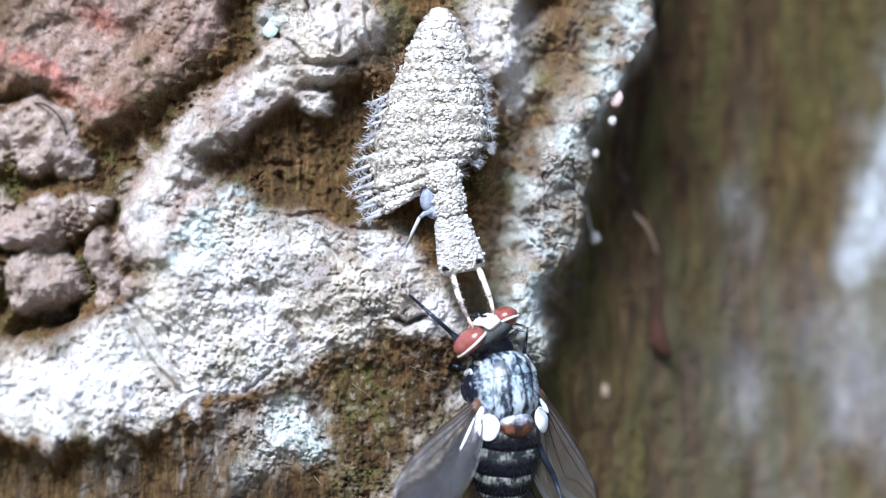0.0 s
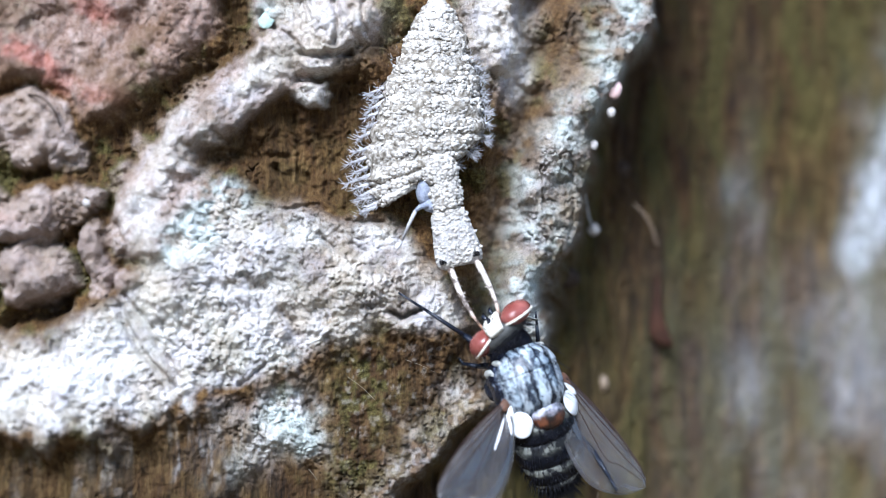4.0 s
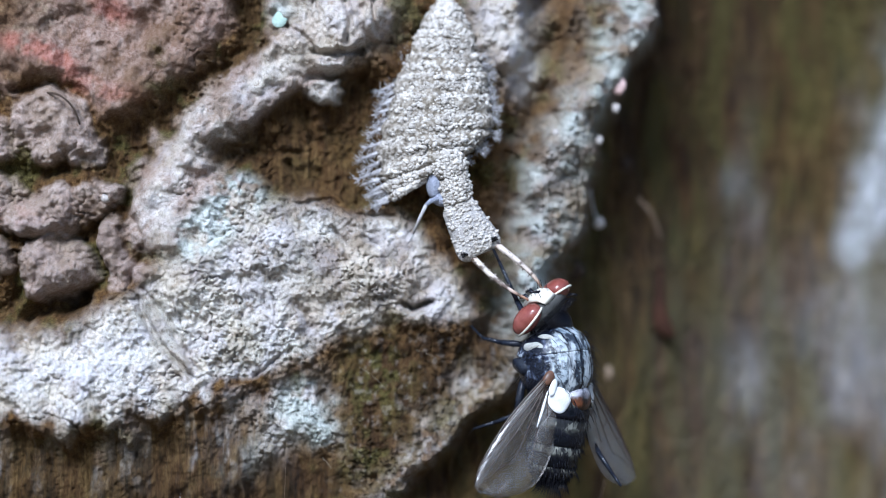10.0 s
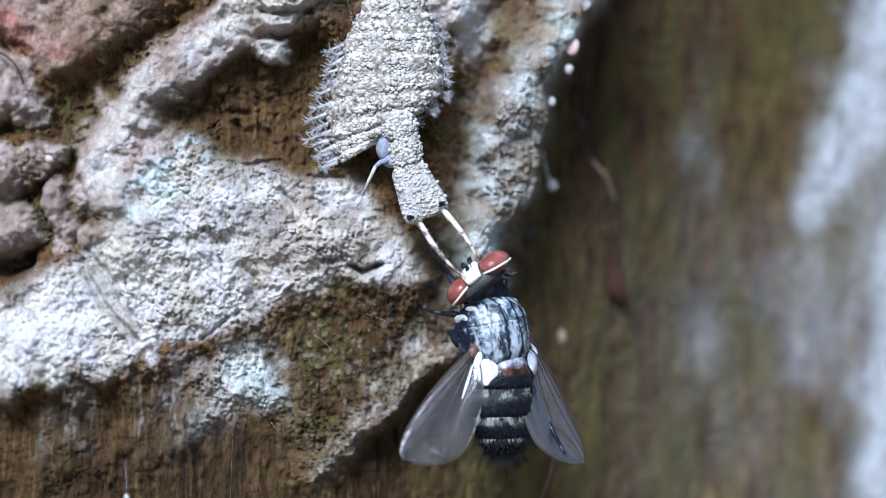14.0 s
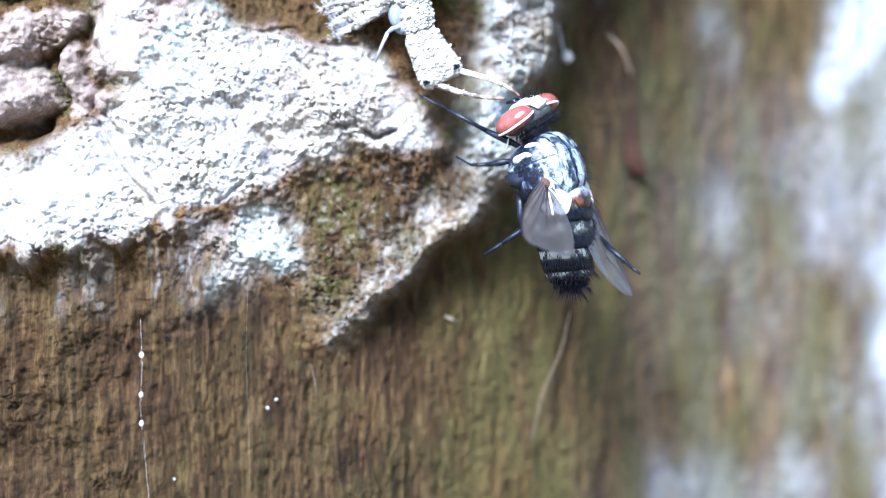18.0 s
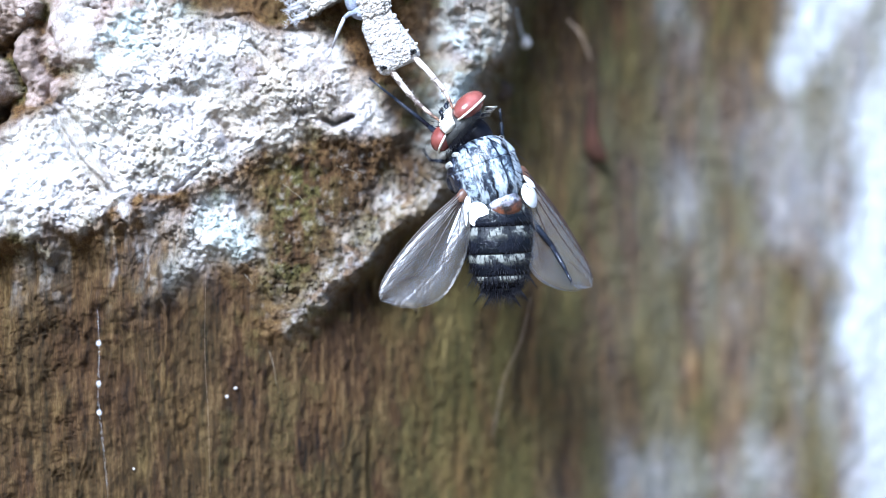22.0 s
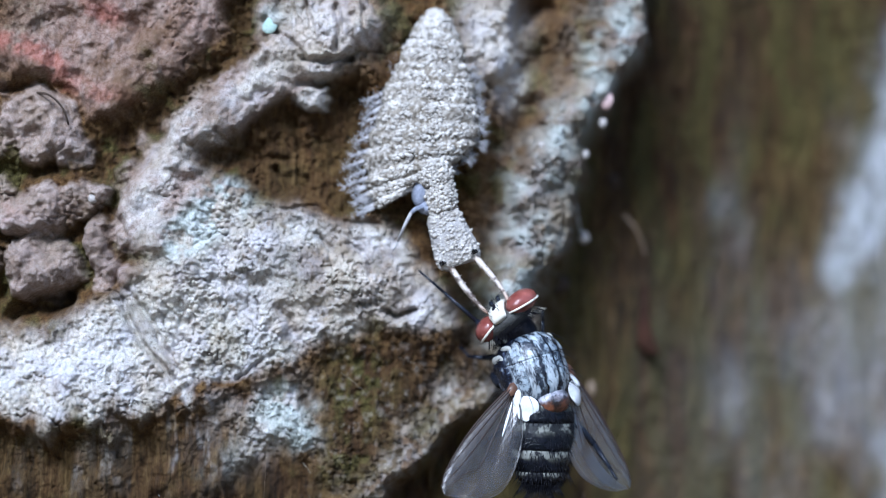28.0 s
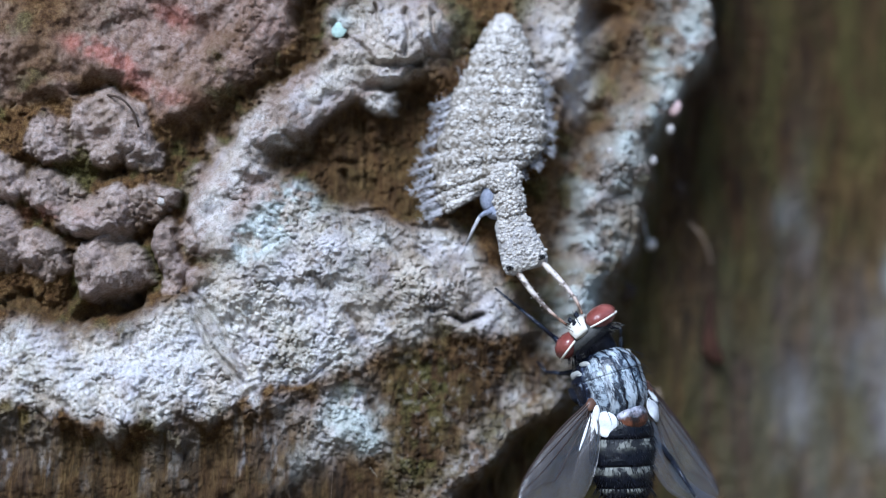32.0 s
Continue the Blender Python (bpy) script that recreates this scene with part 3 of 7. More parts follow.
    pink = pink * (1 - 0.95 * bell(wx, wz, (-20.32, 12.01), 3.0, 2.2, 20)) * (1 - 0.8 * bell(wx, wz, (-12.84, 8.28), 1.2, 0.5, 40)) * (1 - 0.8 * bell(wx, wz, (-8.46, 11.15), 0.5, 1.0, 0)) * (1 - 0.7 * bell(wx, wz, (-20.54, 8.78), 1.8, 0.8, 20))
    moss = step(0.05, 0.4, fbm(x * 0.8 + 70, z * 0.8, 4)) * (1 - 0.7 * lichen) * 0.7
    moss = moss * (1 - 0.8 * hollow) * (1 - 0.75 * brown)
    green = np.zeros_like(x)
    for c, rx, rz in (((-2.90, -4.71), 1.6, 2.2), ((-9.24, 4.93), 1.0, 0.5), ((-2.18, 12.59), 1.5, 1.1), ((-10.96, 3.02), 1.1, 0.4), ((-14.55, 5.12), 0.8, 1.0), ((-3.39, -8.03), 1.6, 1.3), ((-8.04, 11.79), 0.5, 1.4), ((3.02, 0.43), 1.0, 1.6), ((5.08, 9.60), 0.8, 1.4), ((-11.33, 2.89), 1.0, 0.45), ((-9.98, 4.67), 0.9, 0.5)):
        green = np.maximum(green, bell(x, z, c, rx, rz))
    moss = np.maximum(moss * (1 - 0.6 * tongue), 0.25 * tongue)
    moss = np.maximum(moss, 0.4 * rim * step(-0.3, 0.2, fbm(x * 1.8 + 6, z * 1.8, 4)))
    moss = np.maximum(moss, 0.75 * green * step(-0.15, 0.3, fbm(x * 2.4, z * 2.0, 4)))
    pale = 0.0 * x
    for c, rx, rz, a in (
        ((22.15, 2.26), 0.9, 1.3, 0.8), ((23.34, 4.35), 1.3, 1.6, 1.0), ((24.95, 7.47), 1.6, 2.3, 1.1), ((25.63, 11.05), 1.4, 2.6, 1.0), ((16.37, 1.80), 0.9, 4.0, 0.25), ((16.72, -3.52), 1.2, 3.0, 0.16),
        ((18.20, -10.02), 1.4, 2.8, 0.12), ((27.6, -10.5), 2.6, 11.0, 1.25), ((24.6, -14.0), 2.0, 6.0, 0.35), ((14.95, -19.47), 2.6, 1.8, 0.22), ((19.68, -19.47), 3.0, 1.6, 0.28), ((22.0, -4.0), 2.0, 4.0, 0.22),
    ):
        pale = np.maximum(pale, 0.85 * a * bell(ox, oz, c, rx * 1.25, rz * 1.25))
    blot = step(-0.25, 0.75, pale + 0.6 * fbm(x * 0.55 + 60, z * 0.18, 4))
    # the last faint term is haze over the right-hand wood, put into its colour
    pale = np.clip(np.sqrt(pale) * blot + 0.06 * step(5, 17, x) * step(7, -3, z) * step(-0.6, 0.4, fbm(x * 0.6, z * 0.12, 4)), 0, 0.9) * (1 - near)
    h = wood * (1 - near) + h * near
    one = near * (1 - 0.92 * slope)
    cover = np.stack([np.maximum(lichen * one, 0.45 * drip * under * near * step(-0.1, 0.4, fbm(x * 3.0, z * 1.4 + 12, 4))), mint * one, pink * one, 1 + 0 * x], -1)
    woody = np.maximum(1 - one, np.maximum(0.85 * brown, np.maximum(0.75 * hollow * (1 - lump_hue), 0.7 * clean)))
    streak = step(-0.3, 0.3, fbm((x + sway) * 0.9 + 3, z * 0.16, 4))
    grow = np.stack([np.maximum(moss * (0.3 + 0.7 * one) * (1 - 0.6 * slope), (1 - one) * (0.10 + 0.42 * step(-3.0, 5.0, x)) * streak), pale, woody, 1 + 0 * x], -1)
    red = bell(wx, wz, (-16.90, 9.71), 1.2, 0.42, -30) + 0.7 * bell(wx, wz, (-18.36, 10.31), 1.1, 0.5, -20) + 0.5 * bell(wx, wz, (-14.71, 12.13), 1.0, 0.5, -20) + 0.3 * bell(wx, wz, (-15.43, 8.49), 1.8, 0.5, -10) + 0.35 * bell(wx, wz, (-19.77, 2.83), 1.4, 0.6)
    red = np.clip(red * step(-0.4, 0.2, fbm(x * 1.3 + 5, z * 1.3, 4)), 0, 0.5) * one
    # dark patches on the right-hand wood: shade put into its colour
    stain_shade = np.clip(bell(ox, oz, (12.88, 11.58), 6.5, 9.0) + bell(ox, oz, (21.32, 13.73), 8.0, 5.0) + 0.1 * bell(ox, oz, (7.94, 0.31), 4.0, 5.0) + 0.85 * bell(ox, oz, (14.0, -2.5), 7.5, 10.0), 0, 1) * step(-0.9, 0.1, fbm(x * 0.6 + 12, z * 0.12, 4)) * (1 - near)
    # the left-hand wood and the bare hollows are dark brown themselves
    stain_shade = np.maximum(stain_shade, 0.95 * step(3.5, -3.0, x + 0.15 * z) * (1 - one) * step(-0.75, 0.0, fbm(x * 0.8 + 33, z * 0.2, 4)))
    stain_shade = np.maximum(stain_shade, one * np.clip(0.95 * brown * step(-0.7, 0.0, fbm(x * 1.4 + 8, z * 0.5, 4)) + 0.45 * hollow + 0.3 * clean, 0, 0.92))
    return h, cover, grow, red, stain_shade


def tree_trunk():
    """The trunk: fine relief where the insects are, a plain tube round the back."""
    x0, x1 = -24.5, 28.5
    xs = np.concatenate([np.arange(x0, 12, 0.05), np.arange(12, x1, 0.11)])
    zs = np.concatenate([-np.geomspace(900, 22.5, 30), np.arange(-21.5, 16, 0.05), np.geomspace(17, 4000, 36)])
    gx, gz = np.meshgrid(xs, zs)
    h, cover, grow, red, stain_shade = bark(gx.astype(np.float32), gz.astype(np.float32))
    y = -h
    fade = np.interp(zs, [-900, -40, -22, 16, 40, 4000], [0, 0.3, 1, 1, 0.3, 0])[:, None]
    mean = np.interp(xs, [x0, -6, 9.5, 18, x1], [-1.5, 0.5, 12, 18.5, 19])[None]
    y = mean + (y - mean) * fade
    # the way round the back
    cx, cy = 2.0, 130.0
    a0, a1 = math.atan2(19 - cy, x1 - cx), math.atan2(-1.5 - cy, x0 - cx)
    t = np.linspace(0, 1, 92)[1:-1]
    ang = a0 + (a1 + math.tau - a0) * t
    r0, r1 = math.hypot(19 - cy, x1 - cx), math.hypot(-1.5 - cy, x0 - cx)
    rad = r0 + (r1 - r0) * t + 6 * np.sin(ang * 5) * np.sin(t * math.pi) + 3 * np.sin(ang * 11) * np.sin(t * math.pi)
    blend = np.exp(-t * 14)[None] * (y[:, -1:] - 19) + np.exp(-(1 - t) * 14)[None] * (y[:, :1] + 1.5)
    bx = np.broadcast_to(cx + rad * np.cos(ang), blend.shape)
    by = cy + (rad * np.sin(ang))[None] + blend
    X = np.concatenate([gx, bx], 1)
    Y = np.concatenate([y, by], 1)
    Z = np.broadcast_to(zs[:, None], X.shape)
    rows, cols = X.shape
    co = np.stack([X, Y, Z], -1).reshape(-1, 3) * MM
    idx = np.arange(rows * cols).reshape(rows, cols)
    nxt = np.roll(idx, -1, 1)
    faces = np.stack([idx[:-1], nxt[:-1], nxt[1:], idx[1:]], -1).reshape(-1, 4)
    me = bpy.data.meshes.new("tree_trunk")
    me.vertices.add(len(co))
    me.vertices.foreach_set("co", co.ravel())
    loops = np.concatenate([faces.ravel(), idx[-1]])
    me.loops.add(loops.size)
    me.loops.foreach_set("vertex_index", loops)
    me.polygons.add(len(faces) + 1)
    me.polygons.foreach_set("loop_start", np.arange(0, faces.size + 4, 4))
    me.polygons.foreach_set("loop_total", np.append(np.full(len(faces), 4), cols))
    me.polygons.foreach_set("use_smooth", np.append(np.ones(len(faces), bool), False))
    me.update(calc_edges=True)
    pad = np.zeros((rows, cols - len(xs), 4))
    pad[..., 3] = 1
    padg = pad.copy()
    padg[..., 2] = 1
    for name, data, p in (("cover", cover, pad), ("grow", grow, padg)):
        at = me.attributes.new(name, "FLOAT_COLOR", "POINT")
        at.data.foreach_set("color", np.concatenate([data, p], 1).astype(np.float32).ravel())
    for name, data in (("algae", red), ("stain_shade", stain_shade)):
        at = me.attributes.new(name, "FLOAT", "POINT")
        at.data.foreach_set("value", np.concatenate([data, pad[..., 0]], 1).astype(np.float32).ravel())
    me.materials.append(BARK)
    return tagged(new("tree_trunk", me), "old tree trunk with knobbly lichen-crusted bark over brown wood", "tree trunk", kind="structure")


tree_trunk()


# ground out of view, added below the trunk to bounce light up
def ground():
    bm = bmesh.new()
    bmesh.ops.create_grid(bm, x_segments=60, y_segments=60, size=400000)
    for v in bm.verts:
        v.co.z = -880 + 12 * noise.noise(v.co * 0.00004)
    m = grained("leaf_litter", (0.05, 0.035, 0.02), (0.16, 0.12, 0.06), 0.02, 0.95)
    tagged(part("ground", bm, m), "unseen brown leaf litter on the forest ground", "ground", kind="structure")


ground()

# ---- materials of the insects ----
DARK = grained("blue_black_cuticle", (0.003, 0.004, 0.008), (0.016, 0.020, 0.032), 2.5, 0.22, 0.0, 0.35, 0.03)
BRISTLE = grained("black_bristle", (0.003, 0.003, 0.005), (0.010, 0.010, 0.014), 4.0, 0.35, 0.0, 0.12)
SILVER = grained("silver_dusted_cuticle", (0.16, 0.16, 0.15), (0.58, 0.58, 0.54), 2.2, 0.6, 0.0, 0.4, 0.05)
WHITE_RIM = grained("cream_rim", (0.50, 0.46, 0.38), (0.75, 0.72, 0.64), 3.0, 0.5)
CALYPTER = grained("white_calypter", (0.46, 0.47, 0.49), (0.80, 0.81, 0.83), 1.5, 0.45)
ALULA = grained("pearly_fold", (0.50, 0.50, 0.53), (0.85, 0.86, 0.90), 1.5, 0.3)
VEIN = grained("brown_vein", (0.010, 0.006, 0.005), (0.055, 0.033, 0.025), 2.0, 0.35)
HINGE = grained("brown_hinge", (0.04, 0.020, 0.013), (0.16, 0.080, 0.050), 2.0, 0.4)


def eye_material():
    m, n, l, b = material("red_compound_eye", 0.24, 0.0, 0.6)
    v = coords(n, l)
    vor = n.new("ShaderNodeTexVoronoi")
    vor.inputs["Scale"].default_value = 16.0
    l.new(v, vor.inputs["Vector"])
    col = ramp(n, l, noise_node(n, l, v, 1.2), [(0.3, (0.15, 0.036, 0.028)), (0.7, (0.30, 0.098, 0.082))])
    l.new(col, b.inputs["Base Color"])
    bump(n, l, b, vor.outputs["Distance"], 0.35, 0.03)
    return m


def striped_material():
    """Dark thorax with pale dusted stripes lengthwise."""
    m, n, l, b = material("striped_thorax", 0.22, 0.0, 0.45)
    v = coords(n, l)
    sep, off = n.new("ShaderNodeSeparateXYZ"), n.new("ShaderNodeMath")
    l.new(v, sep.inputs[0])
    wob = noise_node(n, l, v, 1.5, 4.0)
    off.operation = "MULTIPLY_ADD"
    off.inputs[1].default_value, off.inputs[2].default_value = 0.62, -0.31
    l.new(wob, off.inputs[0])
    add, ab = n.new("ShaderNodeMath"), n.new("ShaderNodeMath")
    add.operation, ab.operation = "ADD", "ABSOLUTE"
    l.new(sep.outputs[0], add.inputs[0]), l.new(off.outputs[0], add.inputs[1]), l.new(add.outputs[0], ab.inputs[0])
    half = n.new("ShaderNodeMath")
    half.operation = "DIVIDE"
    half.inputs[1].default_value = 1.7
    l.new(ab.outputs[0], half.inputs[0])
    dark, pale, grey = (0.004, 0.005, 0.009), (0.30, 0.355, 0.41), (0.12, 0.155, 0.20)
    col = ramp(n, l, half.outputs[0], [(0.0, grey), (0.05, pale), (0.13, pale), (0.17, dark), (0.21, dark), (0.26, pale), (0.42, grey), (0.47, dark), (0.54, dark), (0.62, pale), (0.96, (0.34, 0.38, 0.42))])
    blotch = ramp(n, l, noise_node(n, l, v, 2.2, 5.0, 0.7), [(0.43, (0.0, 0.0, 0.0)), (0.54, (0.92, 0.92, 0.92))])
    col = mix(n, l, blotch, col, (0.012, 0.016, 0.028))
    col = mix(n, l, ramp(n, l, noise_node(n, l, coords(n, l, (2.2, 0.5, 1.0), 3.0), 1.4, 3.0), [(0.50, (0, 0, 0)), (0.62, (0.6, 0.6, 0.6))]), col, (0.62, 0.68, 0.74))
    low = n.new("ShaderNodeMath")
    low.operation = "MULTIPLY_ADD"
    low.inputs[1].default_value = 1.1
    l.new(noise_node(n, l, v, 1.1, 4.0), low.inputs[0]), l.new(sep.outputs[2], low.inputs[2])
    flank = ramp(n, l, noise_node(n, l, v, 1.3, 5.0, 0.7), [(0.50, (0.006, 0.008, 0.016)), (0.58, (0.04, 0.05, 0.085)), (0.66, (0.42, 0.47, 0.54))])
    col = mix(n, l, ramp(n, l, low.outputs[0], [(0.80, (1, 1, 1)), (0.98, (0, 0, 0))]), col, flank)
    l.new(col, b.inputs["Base Color"])
    bump(n, l, b, noise_node(n, l, v, 9.0, 3.0), 0.7, 0.06)
    return m


def tergite_material():
    """Pale dusted front band, shining black hind band on each segment."""
    m, n, l, b = material("banded_tergite", 0.17, 0.0, 0.22)
    tc, sep = n.new("ShaderNodeTexCoord"), n.new("ShaderNodeSeparateXYZ")
    l.new(tc.outputs["Generated"], sep.inputs[0])
    v = coords(n, l)
    add = n.new("ShaderNodeMath")
    add.operation = "MULTIPLY_ADD"
    add.inputs[1].default_value = 0.6
    l.new(noise_node(n, l, v, 1.6, 4.0), add.inputs[0]), l.new(sep.outputs[1], add.inputs[2])
    band = ramp(n, l, add.outputs[0], [(0.70, (0.003, 0.004, 0.007)), (0.80, (0.012, 0.013, 0.015)), (0.92, (0.065, 0.067, 0.060)), (1.20, (0.21, 0.215, 0.195))])
    spots = ramp(n, l, noise_node(n, l, v, 1.5, 3.0), [(0.46, (0.0, 0.0, 0.0)), (0.55, (0.92, 0.92, 0.92))])
    l.new(mix(n, l, spots, band, (0.006, 0.007, 0.012)), b.inputs["Base Color"])
    bump(n, l, b, noise_node(n, l, v, 6.0, 4.0, 0.7), 0.6, 0.10)
    return m


def wing_material():
    """A clear smoky film with a bright sheen, brown along its leading edge."""
    m, n, l, b = material("smoky_wing", 0.3, 0.0, 0.5)
    v = coords(n, l)
    l.new(ramp(n, l, noise_node(n, l, v, 0.7), [(0.3, (0.045, 0.034, 0.027)), (0.7, (0.13, 0.115, 0.105))]), b.inputs["Base Color"])
    tint = n.new("ShaderNodeAttribute")
    tint.attribute_name = "costa"
    thick = n.new("ShaderNodeMath")
    thick.operation = "MULTIPLY_ADD"
    thick.inputs[1].default_value, thick.inputs[2].default_value = 0.60, 0.24
    l.new(tint.outputs["Fac"], thick.inputs[0]), l.new(thick.outputs[0], b.inputs["Alpha"])
    crease = noise_node(n, l, coords(n, l, (2.0, 0.8, 1)), 1.1, 3.0)
    bump(n, l, b, crease, 0.5, 0.18)
    gloss, both = n.new("ShaderNodeBsdfGlossy"), n.new("ShaderNodeMixShader")
    gloss.inputs["Roughness"].default_value = 0.36
    l.new(ramp(n, l, noise_node(n, l, v, 0.9, 3.0), [(0.3, (0.74, 0.77, 0.86)), (0.55, (0.88, 0.87, 0.87)), (0.72, (0.92, 0.84, 0.82))]), gloss.inputs["Color"])
    l.new(b.inputs["Normal"].links[0].from_socket, gloss.inputs["Normal"])
    facing = n.new("ShaderNodeLayerWeight")
    facing.inputs["Blend"].default_value = 0.35
    share = n.new("ShaderNodeMath")
    share.operation = "MULTIPLY_ADD"
    share.inputs[1].default_value, share.inputs[2].default_value = 0.25, 0.03
    l.new(facing.outputs["Fresnel"], share.inputs[0]), l.new(share.outputs[0], both.inputs[0])
    l.new(b.outputs[0], both.inputs[1]), l.new(gloss.outputs[0], both.inputs[2])
    l.new(both.outputs[0], n["Material Output"].inputs["Surface"])
    return m


def scutellum_material():
    m, n, l, b = material("dusted_scutellum", 0.3, 0.0, 0.5)
    tc, sep, add = n.new("ShaderNodeTexCoord"), n.new("ShaderNodeSeparateXYZ"), n.new("ShaderNodeMath")
    l.new(tc.outputs["Generated"], sep.inputs[0])
    add.operation = "MULTIPLY_ADD"
    add.inputs[1].default_value = 0.5
    v = coords(n, l)
    l.new(noise_node(n, l, v, 1.8, 4.0), add.inputs[0]), l.new(sep.outputs[1], add.inputs[2])
    rust = ramp(n, l, noise_node(n, l, v, 2.4, 4.0), [(0.38, (0.012, 0.007, 0.006)), (0.64, (0.13, 0.046, 0.022))])
    dust = ramp(n, l, noise_node(n, l, v, 3.0, 4.0), [(0.40, (0.04, 0.045, 0.06)), (0.58, (0.38, 0.38, 0.44))])
    l.new(mix(n, l, ramp(n, l, add.outputs[0], [(0.72, (0, 0, 0)), (0.90, (1, 1, 1))]), rust, dust), b.inputs["Base Color"])
    bump(n, l, b, noise_node(n, l, v, 8.0, 3.0), 0.6, 0.05)
    return m


EYE, STRIPED, TERGITE, WING = eye_material(), striped_material(), tergite_material(), wing_material()


# ---- the fly, in its own space: y ahead, z up from its back ----
def curve_sections(rows, n):
    """Smooth sections from rows of (y, half width, half height, z)."""
    return [((0, r[0], r[3]), (r[1], 0, 0), (0, 0, r[2])) for r in spline(rows, n)]


def bristles(bm, spots, radius=0.022):
    """Stiff tapering hairs: (root, tip) pairs, slightly bowed."""
    for a, b in spots:
        a, b = Vector(a), Vector(b)
        mid = (a + b) / 2 + Vector((0, 0, 0.08 * (b - a).length))
        tube(bm, [a, mid, b], [radius, radius * 0.7, radius * 0.15], 5)


def wing_edges(u):
    """Leading and trailing edge of the wing at u along it."""
    lead = 0.14 + 0.50 * math.sin(0.5 * math.pi * min(1.0, u / 0.6))
    trail = -0.12 - 2.0 * math.sin(math.pi * min(1.0, u) ** 0.95 * 0.78) ** 0.75
    end = math.sqrt(max(0.0004, 1 - (max(0.0, u - 0.66) / 0.34) ** 2))
    mid = 0.05
    return mid + (lead - mid) * end ** 0.8, mid + (trail - mid) * end


def make_fly():
    fly = tagged(new("fly"), "grey-striped blowfly with red eyes, dangling from the larva's jaws", "fly")
    rnd = random.Random(3)
    bm = bmesh.new()
    rows = [(2.02, 0.35, 0.35, -0.1), (1.88, 0.78, 0.85, -0.15), (1.5, 1.20, 1.30, -0.25), (1.0, 1.44, 1.58, -0.30), (0.52, 1.58, 1.72, -0.32), (0.40, 1.55, 1.69, -0.32), (0.28, 1.59, 1.73, -0.32),
            (-0.3, 1.62, 1.74, -0.30), (-0.9, 1.52, 1.62, -0.28), (-1.35, 1.28, 1.34, -0.25), (-1.7, 0.8, 0.9, -0.2)]
    loft(bm, curve_sections(rows, 34), 40)
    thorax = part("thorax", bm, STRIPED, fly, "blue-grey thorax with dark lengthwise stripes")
    bm = bmesh.new()
    spots = []
    for side in (-1, 1):
        for x, y, z in ((1.45, 0.9, 0.55), (1.5, 0.1, 0.6), (1.45, -0.6, 0.65), (1.2, -1.2, 0.8), (0.7, -1.0, 1.22), (0.7, -0.3, 1.3), (0.65, 0.6, 1.3), (1.1, 0.5, 1.0), (1.3, 1.3, 0.55), (0.9, 1.5, 0.85)):
            spots.append(((side * x, y, z), (side * (x + 0.25), y - 0.5 - 0.2 * rnd.random(), z + 0.45)))
    for k in range(90):
        u, y = rnd.uniform(-1.2, 1.2), rnd.uniform(-1.2, 1.6)
        z = 1.38 * math.sqrt(max(0.05, 1 - (u / 1.66) ** 2)) * (1 - 0.10 * max(0, y) ** 2)
        spots.append(((u, y, z - 0.05), (u * 1.08, y - 0.2, z + 0.15)))
    bristles(bm, spots, 0.016)
    tagged(part("bristles", bm, BRISTLE, thorax), "short black bristles", kind="stuff")
    for side in (-1, 1):
        bm = bmesh.new()
        ball(bm, (side * 1.04, 1.34, 0.05), (0.18, 0.32, 0.46), 3, pose(0, 0, 0, 12, 0, side * -20))
        part("shoulder_lobe", bm, SILVER, thorax, "pale silver shoulder lobe")
        bm = bmesh.new()
        ball(bm, (side * 1.26, 0.72, -0.25), (0.24, 0.42, 0.82), 3, pose(0, 0, 0, 28, 0, 0))
        for v in bm.verts:
            v.co += v.normal * 0.10 * noise.noise(v.co * 2.4)
        part("flank_plate", bm, SILVER, thorax, "silvery side plate")
        bm = bmesh.new()
        ball(bm, (side * 1.22, -0.05, -1.05), (0.34, 0.50, 0.80), 3, pose(0, 0, 0, 20, 0, 0))
        for v in bm.verts:
            v.co += v.normal * 0.12 * noise.noise(v.co * 2.0)
        part("flank_plate", bm, DARK, thorax, "blue-black side plate")
        bm = bmesh.new()
        bristles(bm, [((side * 1.4, 0.45 + 0.12 * k, -0.9 + 0.16 * k), (side * 1.75, 0.2 + 0.12 * k, -1.2 + 0.2 * k)) for k in range(6)] + [((side * 1.45, -0.5, -0.4 - 0.2 * k), (side * 1.8, -0.9, -0.55 - 0.22 * k)) for k in range(6)], 0.02)
        tagged(part("bristles", bm, BRISTLE, thorax), kind="stuff")
    for ob in [thorax, *thorax.children]:
        for v in ob.data.vertices:
            if v.co.y > 0.3 * MM:
                v.co.x *= 1.04
                v.co.y = 0.3 * MM + (v.co.y - 0.3 * MM) * 0.74
    bm = bmesh.new()
    ball(bm, (0, -1.76, 0.72), (0.80, 0.68, 0.46), 4)
    scut = part("scutellum", bm, scutellum_material(), fly, "rust-brown scutellum dusted grey in front")
    bm = bmesh.new()
    bristles(bm, [((s * x, y, 0.9), (s * (x + 0.15), y - 0.75, 1.15)) for s in (-1, 1) for x, y in ((0.25, -2.3), (0.55, -2.1), (0.72, -1.8))])
    tagged(part("bristles", bm, BRISTLE, scut), kind="stuff")
    # abdomen
    bm = bmesh.new()
    rows = [(0.15, 0.85, 0.80, 0.0), (-0.5, 1.36, 1.12, -0.02), (-1.8, 1.50, 1.18, -0.05), (-2.9, 1.34, 1.06, -0.05), (-3.75, 0.98, 0.82, -0.05), (-4.2, 0.36, 0.30, -0.05)]
    loft(bm, curve_sections(rows, 26), 28)
